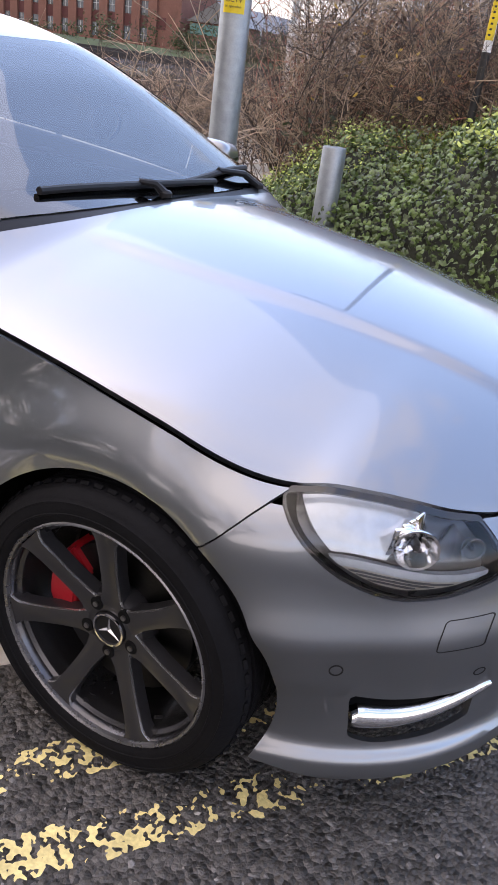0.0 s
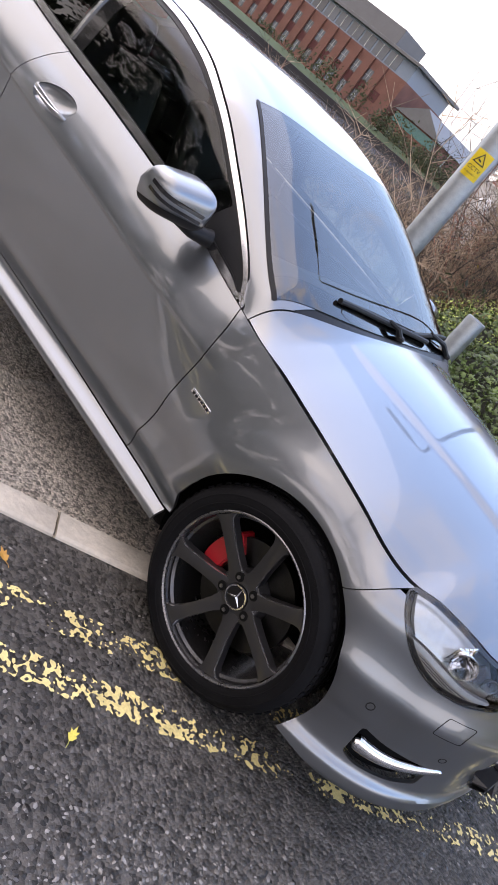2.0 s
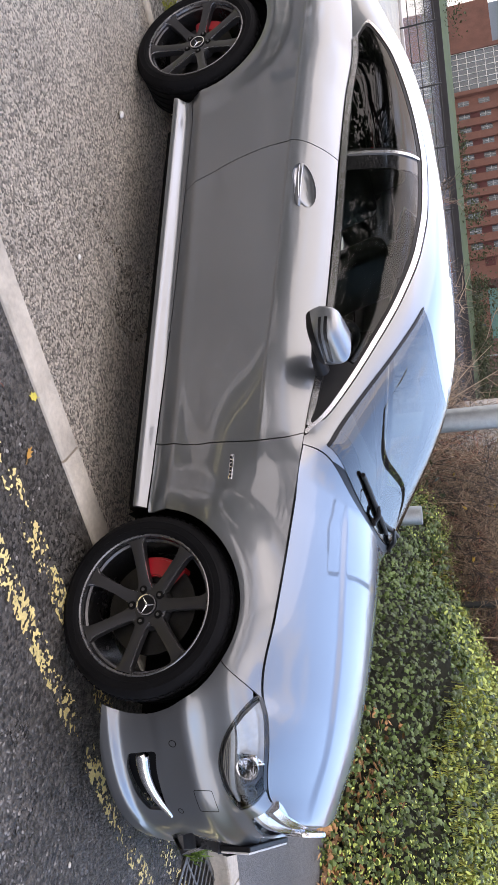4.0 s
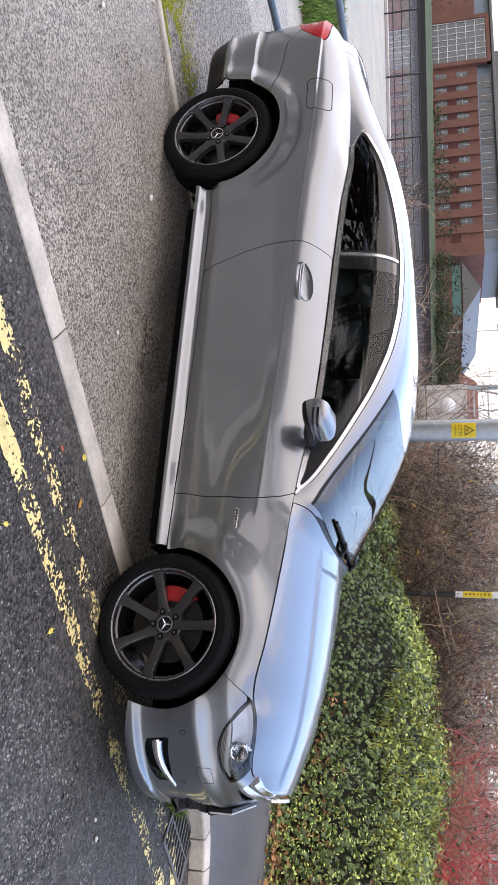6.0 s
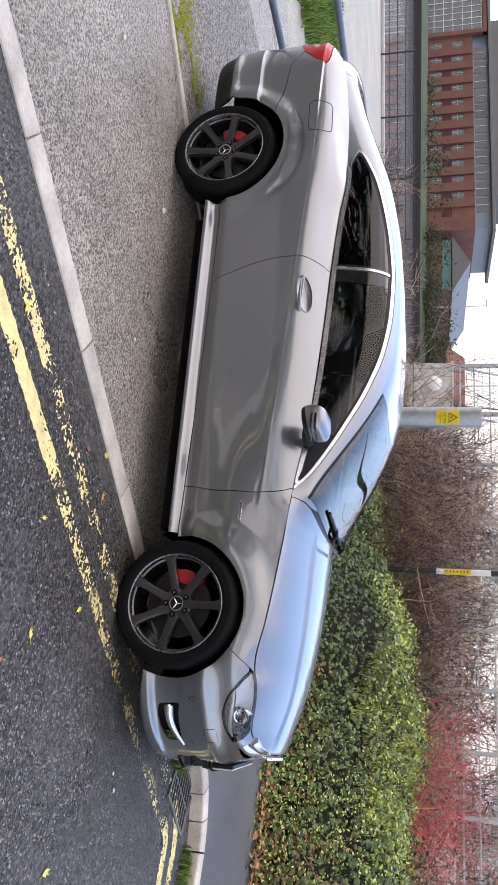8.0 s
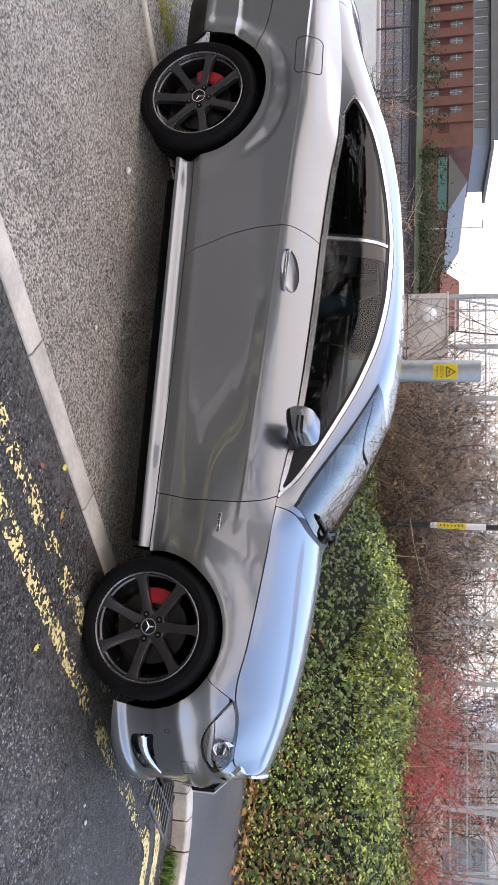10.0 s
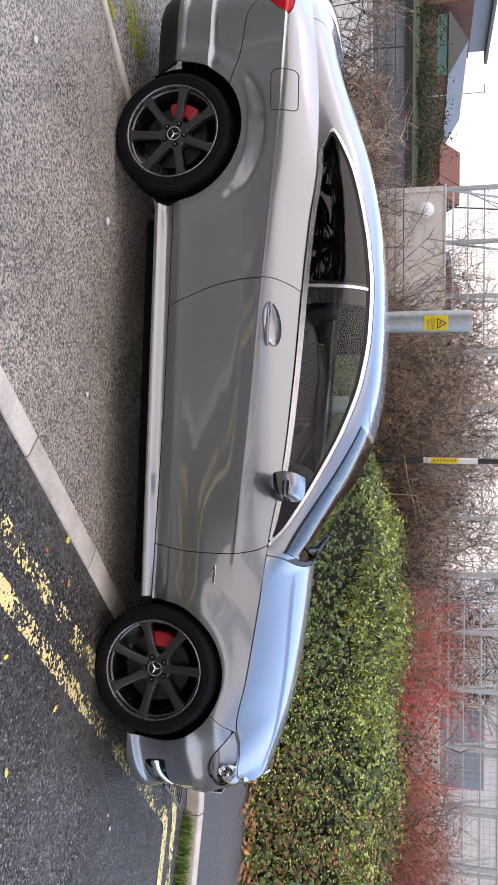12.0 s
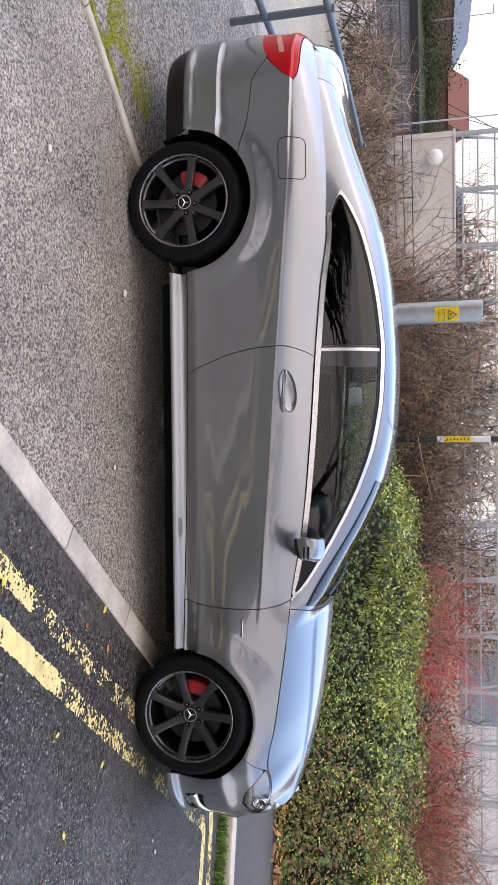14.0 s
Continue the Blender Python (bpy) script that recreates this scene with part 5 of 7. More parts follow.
def front_seat(x, y):
    cushion = part("front_seat", box(x - 0.02, y - 0.25, 0.42, x + 0.50, y + 0.25, 0.58, 0.05, 3), LEATHER, car, "black leather sports seat", smooth=40)
    bm = box(-0.07, -0.24, 0.0, 0.07, 0.24, 0.60, 0.06, 3)
    bmesh.ops.transform(bm, matrix=Matrix.Translation((x - 0.02, y, 0.50)) @ Matrix.Rotation(radians(-18), 4, "Y"), verts=bm.verts)
    part("seat_back", bm, LEATHER, cushion, smooth=40)
    bm = box(-0.045, -0.13, 0.60, 0.045, 0.13, 0.80, 0.04, 3)
    bmesh.ops.transform(bm, matrix=Matrix.Translation((x - 0.02, y, 0.47)) @ Matrix.Rotation(radians(-18), 4, "Y"), verts=bm.verts)
    part("headrest", bm, LEATHER, cushion, smooth=40)


front_seat(-1.95, -0.36)
front_seat(-1.95, 0.36)
rs = part("rear_seat", box(-2.72, -0.62, 0.42, -2.25, 0.62, 0.58, 0.05, 3), LEATHER, car, "black leather rear bench", smooth=40)
bm = box(-0.06, -0.60, 0.0, 0.06, 0.60, 0.52, 0.05, 3)
bmesh.ops.transform(bm, matrix=Matrix.Translation((-2.68, 0, 0.52)) @ Matrix.Rotation(radians(-22), 4, "Y"), verts=bm.verts)
part("seat_back", bm, LEATHER, rs, smooth=40)
bm = bmesh.new()
rg = [[None] * 10 for _ in range(32)]
for i in range(32):
    for j in range(10):
        a, b = 2 * math.pi * i / 32, 2 * math.pi * j / 10
        rg[i][j] = bm.verts.new(((0.018 * math.sin(b)), (0.175 + 0.018 * math.cos(b)) * math.cos(a), (0.175 + 0.018 * math.cos(b)) * math.sin(a)))
for i in range(32):
    for j in range(10):
        bm.faces.new((rg[i][j], rg[(i + 1) % 32][j], rg[(i + 1) % 32][(j + 1) % 10], rg[i][(j + 1) % 10]))
swm = Matrix.Translation((-1.22, -0.36, 0.83)) @ Matrix.Rotation(radians(-25), 4, "Y")
sw = part("steering_wheel", bm, LEATHER, car, "black leather steering wheel", smooth="all", at=swm)
part("wheel_boss", box(-0.02, -0.16, -0.025, 0.02, 0.16, 0.03, 0.012), BLACK, sw)
part("wheel_boss", box(-0.02, -0.022, -0.16, 0.02, 0.022, 0.0, 0.01), BLACK, sw)
part("inside_mirror", box(-1.17, -0.11, 1.225, -1.14, 0.11, 1.285, 0.012), BLACK, car)
part("exhaust_tip", tube([(-3.72, -0.50, 0.285), (-3.62, -0.50, 0.285)], 0.045, 20), CHROME, car, smooth=40)
part("exhaust_tip", tube([(-3.72, 0.50, 0.285), (-3.62, 0.50, 0.285)], 0.045, 20), CHROME, car, smooth=40)

# ---- surroundings ----
def hash2(i, j, seed):
    v = np.sin(i * 127.1 + j * 311.7 + seed * 74.7) * 43758.5453
    return v - np.floor(v)


def vnoise(x, y, scale, seed=0):
    """Smooth noise of 0 to 1 over the plan."""
    x, y = np.asarray(x, float) * scale, np.asarray(y, float) * scale
    i, j = np.floor(x), np.floor(y)
    u, v = x - i, y - j
    u, v = u * u * (3 - 2 * u), v * v * (3 - 2 * v)
    a, b, c, d = hash2(i, j, seed), hash2(i + 1, j, seed), hash2(i, j + 1, seed), hash2(i + 1, j + 1, seed)
    return (a * (1 - u) + b * u) * (1 - v) + (c * (1 - u) + d * u) * v


def from_arrays(name, verts, faces, material, parent=None, label="", mat_index=None, smooth=False):
    me = bpy.data.meshes.new(name)
    if isinstance(faces, np.ndarray):
        k, m = faces.shape
        me.vertices.add(len(verts))
        me.vertices.foreach_set("co", np.asarray(verts, np.float32).ravel())
        me.loops.add(k * m)
        me.loops.foreach_set("vertex_index", faces.astype(np.int32).ravel())
        me.polygons.add(k)
        me.polygons.foreach_set("loop_start", np.arange(0, k * m, m, dtype=np.int32))
        me.update(calc_edges=True)
    else:
        me.from_pydata(verts, [], faces)
    for mm in (material if isinstance(material, (list, tuple)) else [material]):
        me.materials.append(mm)
    if mat_index is not None:
        me.polygons.foreach_set("material_index", np.asarray(mat_index, np.int32))
    me.polygons.foreach_set("use_smooth", [bool(smooth)] * len(me.polygons))
    ob = new(name, me)
    if parent:
        ob.parent = parent
    if label:
        ob["label"] = label
    return ob


rng = np.random.default_rng(7)


def frames_for(normals, spin, tilt):
    """For each leaf, two axes in its own plane and its normal."""
    n = normals + rng.normal(0, tilt, normals.shape)
    n /= np.linalg.norm(n, axis=1, keepdims=True)
    ref = np.stack([np.cos(spin), np.sin(spin), 0.3 * np.ones_like(spin)], 1)
    u = np.cross(n, ref)
    u /= np.linalg.norm(u, axis=1, keepdims=True)
    return u, np.cross(n, u), n


IVY_SHAPE = [(0, -0.45, 0.02), (0.32, -0.30, -0.05), (0.50, -0.02, -0.10), (0.24, 0.14, -0.02), (0.0, 0.62, -0.10), (-0.24, 0.14, -0.02), (-0.50, -0.02, -0.10), (-0.32, -0.30, -0.05), (0, 0.0, 0.05)]
IVY_FACES = [(8, 0, 1, 2), (8, 2, 3, 4), (8, 4, 5, 6), (8, 6, 7, 0)]
OVAL_SHAPE = [(0, -0.5, 0), (0.26, -0.1, -0.06), (0.2, 0.3, -0.06), (0, 0.6, -0.04), (-0.2, 0.3, -0.06), (-0.26, -0.1, -0.06)]
OVAL_FACES = [(0, 1, 2, 3), (0, 3, 4, 5)]


def leaf_cloud(pos, nor, size, shape, faces, tilt=0.65):
    k, m = len(pos), len(shape)
    u, v, n = frames_for(nor, rng.uniform(0, 6.283, k), tilt)
    s = np.array(shape)
    P = pos[:, None, :] + size[:, None, None] * (s[None, :, 0:1] * u[:, None, :] + s[None, :, 1:2] * v[:, None, :] + s[None, :, 2:3] * n[:, None, :])
    F = np.array(faces)[None] + (np.arange(k) * m)[:, None, None]
    return P.reshape(-1, 3), F.reshape(-1, F.shape[-1])


# -- ivy bank --
def foot_y(x):
    return np.where(x > 1.0, 3.02 - 0.30 * (x - 1.0), 3.02 + 0.44 * (1.0 - x))


def bank_z(x, y):
    d = np.maximum(y - foot_y(x), 0)
    hump = 0.60 + 0.58 * ramp01(-3.0, -0.2, x) + 0.42 * (vnoise(x, y, 0.9, 3) - 0.5) + 0.46 * (vnoise(x, y, 2.4, 5) - 0.5) + 0.16 * (vnoise(x, y, 6.0, 15) - 0.5)
    z = hump * (1 - np.exp(-d * 1.55))
    z = z * ramp01(-3.6, -2.3, x)
    return np.where(d > 0, z, 0.0)


def build_bank():
    bank = tagged(empty("ivy_bank"), "dense bank of green ivy with dead leaves at its foot", "hedge")
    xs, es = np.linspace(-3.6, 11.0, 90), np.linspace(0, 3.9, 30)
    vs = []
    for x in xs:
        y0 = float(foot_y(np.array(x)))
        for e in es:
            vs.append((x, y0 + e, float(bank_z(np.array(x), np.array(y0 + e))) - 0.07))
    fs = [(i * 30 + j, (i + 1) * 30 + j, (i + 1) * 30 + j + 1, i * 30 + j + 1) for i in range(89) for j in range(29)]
    # the soil's near-black colour stands for the shade between the leaves
    from_arrays("soil_bank", vs, fs, SOIL, bank, "soil under the ivy, near-black for the shade between leaves", smooth=True)

    def scatter(k, x0, x1, e0, e1, lift):
        x = rng.uniform(x0, x1, k)
        y = foot_y(x) + e0 + (e1 - e0) * rng.uniform(0, 1, k) ** 1.25
        z = bank_z(x, y)
        h = 0.02
        n = np.stack([-(bank_z(x + h, y) - z) / h, -(bank_z(x, y + h) - z) / h, np.ones(k)], 1)
        n /= np.linalg.norm(n, axis=1, keepdims=True)
        n[:, 1] -= 0.25
        p = np.stack([x, y, z], 1) + n * (rng.uniform(-0.05, 1.0, k) * lift)[:, None]
        p[:, 2] = np.maximum(p[:, 2], 0.02)
        return p, n

    # the leaf tones also hold the bank's deep shadows and brighter tops
    for nm, k, mt, sz, lift, x0, x1, lab in (("ivy_leaves", 42000, IVY, (0.028, 0.060), 0.16, -3.3, 8.5, ""), ("fresh_ivy_leaves", 60000, IVYLIGHT, (0.014, 0.036), 0.26, -3.0, 8.0, "yellow-green ivy leaves, lighter for the bright tops of the bank")):
        p, n = scatter(k, x0, x1, 0.0, 3.2, lift)
        if mt is IVYLIGHT:
            keep = 1.35 * vnoise(p[:, 0], p[:, 1], 0.75, 9) - 0.22 * ramp01(1.2, -0.6, p[:, 0]) + 0.2 * ramp01(0.4, 1.2, p[:, 2]) > rng.uniform(0.2, 0.9, k)
            p, n = p[keep], n[keep]
        P, F = leaf_cloud(p, n, rng.uniform(*sz, len(p)), *((OVAL_SHAPE, OVAL_FACES) if mt is IVYLIGHT else (IVY_SHAPE, IVY_FACES)))
        tagged(from_arrays(nm, P, F, mt, bank, lab), kind="stuff")
    # fine sprays along the top
    p, n = scatter(11000, -1.0, 9.0, 0.8, 2.6, 0.22)
    n = n + np.stack([rng.normal(0, 0.6, 11000), rng.normal(-0.3, 0.5, 11000), np.zeros(11000)], 1)
    P, F = leaf_cloud(p, n, rng.uniform(0.03, 0.06, 11000), OVAL_SHAPE, OVAL_FACES, 0.8)
    tagged(from_arrays("sprig_leaves", P, F, IVYLIGHT, bank), kind="stuff")
    # dead leaves at the foot and brown growth at the far end
    x = rng.uniform(0.0, 8.0, 3400)
    y = foot_y(x) + rng.normal(0.05, 0.17, 3400)
    p = np.stack([x, y, np.maximum(bank_z(x, y), 0.10) + rng.uniform(0.0, 0.07, 3400)], 1)
    P, F = leaf_cloud(p, np.tile([0, -0.3, 1.0], (3400, 1)), rng.uniform(0.045, 0.085, 3400), OVAL_SHAPE, OVAL_FACES, 0.5)
    tagged(from_arrays("dead_leaves", P, F, DEADLEAF, bank, "brown dead leaves"), kind="stuff")
    p, n = scatter(17000, 1.6, 9.0, 0.1, 2.8, 0.26)
    keep = vnoise(p[:, 0], p[:, 1], 1.0, 21) + 0.35 * ramp01(1.6, 3.0, p[:, 0]) > 0.62
    P, F = leaf_cloud(p[keep], n[keep], rng.uniform(0.025, 0.06, int(keep.sum())), OVAL_SHAPE, OVAL_FACES, 0.9)
    tagged(from_arrays("withered_leaves", P, F, WITHERED, bank, "withered brown bracken"), kind="stuff")
    # single large leaves near the footway
    one = None
    p, n = scatter(290, 0.4, 3.6, 0.02, 1.2, 0.13)
    for q, nn in zip(p, n):
        m = Matrix.Translation(q) @ Vector(nn).to_track_quat("Z", "Y").to_matrix().to_4x4() @ Matrix.Rotation(random.uniform(0, 6.28), 4, "Z") @ Matrix.Rotation(random.uniform(-0.4, 0.4), 4, "X") @ Matrix.Scale(random.uniform(0.055, 0.085), 4)
        if one is None:
            one = part("leaf", raw(IVY_SHAPE, IVY_FACES), IVY, bank, at=m)
        else:
            share(one, "leaf", m, bank)


build_bank()


# -- bare scrub --
def rods(pts, r0, r1):
    """Thin three-sided rods along many rows of points at once."""
    k, m, _ = pts.shape
    d = np.empty_like(pts)
    d[:, 1:-1] = pts[:, 2:] - pts[:, :-2]
    d[:, 0], d[:, -1] = pts[:, 1] - pts[:, 0], pts[:, -1] - pts[:, -2]
    a = np.cross(d, (0.3, 0.9, 0.2))
    a /= np.linalg.norm(a, axis=2, keepdims=True) + 1e-9
    b = np.cross(d, a)
    b /= np.linalg.norm(b, axis=2, keepdims=True) + 1e-9
    rad = (r0[:, None] + (r1 - r0)[:, None] * np.linspace(0, 1, m)[None])[..., None]
    V = np.stack([pts + rad * (math.cos(t) * a + math.sin(t) * b) for t in (0.0, 2.094, 4.189)], 2).reshape(-1, 3)
    i, c = np.meshgrid(np.arange(m - 1), np.arange(3), indexing="ij")
    f = np.stack([i * 3 + c, i * 3 + (c + 1) % 3, (i + 1) * 3 + (c + 1) % 3, (i + 1) * 3 + c], -1).reshape(-1, 4)
    return V, (f[None] + (np.arange(k) * m * 3)[:, None, None]).reshape(-1, 4)


def stems(k, area, height, material, name, label, lean=0.25, twigs=5, thick=0.006, seed=1, curl=0.10, arch=0.0, tones=(1.0,)):
    """Upright bare stems with side twigs, joined into one thing; tones are the shares of the materials."""
    r = np.random.default_rng(seed)
    x, y = area(r, k)
    h = height(x, y) * r.uniform(0.55, 1.08, k)
    d = np.stack([r.normal(0, lean, k), r.normal(0, lean, k), np.ones(k)], 1)
    droop = arch * r.uniform(0, 1, k) ** 2
    p, n = np.stack([x, y, np.full(k, -0.02)], 1), 6
    rows = [p]
    for i in range(n):
        d = d + np.stack([r.normal(0, curl, k), r.normal(0, curl, k), -droop], 1)
        p = p + d / np.linalg.norm(d, axis=1, keepdims=True) * h[:, None] / n
        rows.append(p)
    pts = np.stack(rows, 1)
    rad = thick * (0.5 + 1.3 * r.uniform(0, 1, k) ** 2)
    tone = r.choice(len(tones), k, p=np.array(tones) / sum(tones))
    out = [(*rods(pts, rad, rad * 0.35), np.repeat(tone, n * 3))]
    kk = np.repeat(np.arange(k), twigs)
    m = len(kk)
    i, u = r.integers(1, n, m), r.uniform(0, 1, m)[:, None]
    q = pts[kk, i] * (1 - u) + pts[kk, i + 1] * u

    def way(s, lo, hi, c):
        e = np.stack([r.normal(0, s, c), r.normal(0, s, c), r.uniform(lo, hi, c)], 1)
        return e / np.linalg.norm(e, axis=1, keepdims=True)

    e, ln = way(0.8, 0.1, 1.2, m), (h[kk] * r.uniform(0.12, 0.42, m))[:, None]
    mid = q + e * ln * 0.5
    tip = mid + (e + np.stack([r.normal(0, 0.4, m), r.normal(0, 0.4, m), r.normal(0.15, 0.3, m)], 1)) * ln * 0.45
    out.append((*rods(np.stack([q, mid, tip], 1), rad[kk] * 0.55, rad[kk] * 0.25), np.repeat(tone[kk], 6)))
    for _ in range(2):
        out.append((*rods(np.stack([mid, mid + way(0.9, -0.1, 1.0, m) * ln * 0.5], 1), rad[kk] * 0.36, rad[kk] * 0.2), np.repeat(tone[kk], 3)))
    base, V, F, M = 0, [], [], []
    for v, f, t in out:
        V.append(v), F.append(f + base), M.append(t)
        base += len(v)
    return tagged(from_arrays(name, np.concatenate(V), np.concatenate(F), material, mat_index=np.concatenate(M)), label, "scrub", kind="stuff")


def scrub_h(x, y):
    return 1.95 + 0.7 * vnoise(x, y, 0.45, 31) + 0.25 * ramp01(-4.0, -1.5, x)


def patch_of(x0, x1, y0, y1):
    """A stretch of the plan, kept clear in front of the lamp post."""
    def f(r, k):
        x, y = r.uniform(x0, x1, k), r.uniform(y0, y1, k)
        return x, np.where((np.abs(x + 0.8) < 1.8) & (y < 6.75), y + 1.5, y)
    return f


def clump_of(x, dx, y0, y1):
    return lambda r, k: (r.normal(x, dx, k), r.uniform(y0, y1, k))


# the dark tone puts the scrub's shaded depth into a share of its stems
DARKTWIG = mat("dark twig", (0.055, 0.042, 0.034), 0.8, var=0.4, scale=0.8, island=0.5)
RUSTTWIG = mat("rust-brown twig", (0.30, 0.125, 0.085), 0.8, var=0.4, scale=0.8, island=0.5)
SCRUB = [TWIG, DARKTWIG, RUSTTWIG]
SCRUB_LABEL = "tangled brown leafless scrub behind the ivy bank"
stems(950, patch_of(-3.6, 1.0, 5.7, 9.4), scrub_h, SCRUB, "bare_scrub", SCRUB_LABEL, twigs=10, thick=0.0068, seed=3, lean=0.20, curl=0.13, arch=0.12, tones=(0.50, 0.42, 0.08))
stems(1350, patch_of(1.0, 9.0, 5.7, 9.4), lambda x, y: 0.92 * scrub_h(x, y), SCRUB, "bare_scrub", "dense reddish-brown leafless scrub behind the ivy bank", twigs=10, thick=0.0070, seed=13, lean=0.28, curl=0.18, arch=0.2, tones=(0.36, 0.18, 0.46))
stems(260, patch_of(-1.0, 2.2, 7.0, 9.4), scrub_h, SCRUB, "bare_scrub", SCRUB_LABEL, twigs=10, thick=0.0068, seed=23, lean=0.24, curl=0.16, arch=0.15, tones=(0.46, 0.30, 0.24))
stems(480, patch_of(-3.4, 9.0, 5.4, 6.6), lambda x, y: 0.75 * scrub_h(x, y), SCRUB, "bare_scrub", SCRUB_LABEL, twigs=9, thick=0.008, seed=4, lean=0.4, curl=0.25, arch=0.4, tones=(0.52, 0.33, 0.15))
stems(620, patch_of(-9.5, -3.4, 7.6, 13.0), lambda x, y: 1.2 + 0.7 * vnoise(x, y, 0.6, 8), SCRUB, "bare_shrub", "low leafless grey-brown shrubs by the river path", lean=0.45, twigs=9, thick=0.009, seed=5, curl=0.2, arch=0.3, tones=(0.45, 0.5, 0.05))
stems(150, clump_of(1.5, 0.4, 5.7, 7.0), lambda x, y: 2.15 + 0 * x, REDTWIG, "red_dogwood", "red-stemmed dogwood among the brown scrub", twigs=9, thick=0.006, seed=9)
stems(150, clump_of(4.2, 0.9, 5.8, 7.4), lambda x, y: 2.0 + 0 * x, REDTWIG, "red_dogwood", "red-stemmed dogwood among the brown scrub", twigs=9, thick=0.006, seed=10)
stems(330, patch_of(9.0, 18.0, 5.0, 10.0), lambda x, y: 2.4 + 0 * x, SCRUB, "bare_scrub", SCRUB_LABEL, twigs=5, thick=0.009, seed=11, tones=(0.5, 0.3, 0.2))
stems(220, patch_of(-10.5, 7.0, 23.6, 26.5), lambda x, y: 3.6 + 2.4 * vnoise(x, y, 0.35, 91), SCRUB, "bare_thicket", "tall leafless thicket behind the concrete wall", lean=0.2, twigs=14, thick=0.030, seed=15, curl=0.14, tones=(0.4, 0.5, 0.1))
# evergreen bramble low in the scrub
k = 9000
x, y = rng.uniform(-3.0, 9.0, k), rng.uniform(5.3, 7.6, k)
z = rng.uniform(0, 1, k) ** 0.8 * (0.5 + 1.25 * vnoise(x, y, 0.8, 55))
keep = (vnoise(x, y, 0.7, 57) > 0.40) & ((np.abs(x + 0.8) > 1.8) | (y > 6.75))
p = np.stack([x, y, z], 1)[keep]
P, F = leaf_cloud(p, rng.normal(0, 0.8, p.shape) + [0, -0.6, 0.6], rng.uniform(0.04, 0.09, len(p)), OVAL_SHAPE, OVAL_FACES, 0.8)
BRAMBLE = mat("dark bramble leaf", (0.05, 0.065, 0.025), 0.5, var=0.4, scale=1.2, island=0.6)
tagged(from_arrays("bramble_leaves", P, F, BRAMBLE), "dark green bramble low in the bare scrub", "bramble", kind="stuff")
# brown leaves added to cover the bright wall between the bare stems
k = 20000
x, y = rng.uniform(-3.4, 9.0, k), rng.uniform(6.2, 9.3, k)
p = np.stack([x, y, rng.uniform(0.2, 1.0, k) * (1.45 + 0.9 * vnoise(x, y, 0.6, 33))], 1)[(np.abs(x + 0.8) > 1.8) | (y > 6.75)]
k = len(p)
P, F = leaf_cloud(p, rng.normal(0, 1, (k, 3)), rng.uniform(0.03, 0.065, k), OVAL_SHAPE, OVAL_FACES, 0.8)
BROWNLEAF = mat("dead brown leaf", (0.14, 0.085, 0.055), 0.8, var=0.4, scale=0.9, island=0.7)
tagged(from_arrays("dead_scrub_leaves", P, F, BROWNLEAF), "dead brown leaves added to close bright gaps in the scrub", "leaves", kind="stuff")
k = 900
p = np.stack([rng.uniform(-3.4, 8.5, k), rng.uniform(6.0, 8.8, k), rng.uniform(0.5, 2.0, k)], 1)
P, F = leaf_cloud(p, rng.normal(0, 1, (k, 3)) + [0, -0.5, 0.5], rng.uniform(0.03, 0.07, k), OVAL_SHAPE, OVAL_FACES, 0.8)
YLEAF = mat("yellow leaf", (0.45, 0.30, 0.05), 0.5, var=0.3, island=0.5)
tagged(from_arrays("last_leaves", P, F, [YLEAF]), "last yellow leaves clinging to the bare scrub", "leaves", kind="stuff")


# -- posts --
def text_mesh(body, size, material, name, parent, m, thick=0.0006):
    cu = bpy.data.curves.new(name, "FONT")
    cu.body, cu.size, cu.align_x, cu.align_y, cu.extrude = body, size, "CENTER", "CENTER", thick
    tmp = bpy.data.objects.new("tmp", cu)
    scene.collection.objects.link(tmp)
    bpy.context.view_layer.update()
    me = bpy.data.meshes.new_from_object(tmp.evaluated_get(bpy.context.evaluated_depsgraph_get()))
    bpy.data.objects.remove(tmp)
    me.materials.clear()
    me.materials.append(material)
    ob = new(name, me)
    ob.parent, ob.matrix_basis = parent, m
    return ob


def curved_patch(r, a0, a1, z0, z1, n=10):
    vs, fs = [], []
    for i in range(n + 1):
        a = a0 + (a1 - a0) * i / n
        for rr in (r, r - 0.003):
            for z in (z0, z1):
                vs.append((rr * math.cos(a), rr * math.sin(a), z))
    for i in range(n):
        b = i * 4
        fs += [(b, b + 4, b + 5, b + 1), (b + 2, b + 3, b + 7, b + 6), (b + 1, b + 5, b + 7, b + 3), (b, b + 2, b + 6, b + 4)]
    fs += [(0, 1, 3, 2), (n * 4, n * 4 + 2, n * 4 + 3, n * 4 + 1)]
    bm = raw(vs, fs)
    bmesh.ops.recalc_face_normals(bm, faces=bm.faces)
    return bm


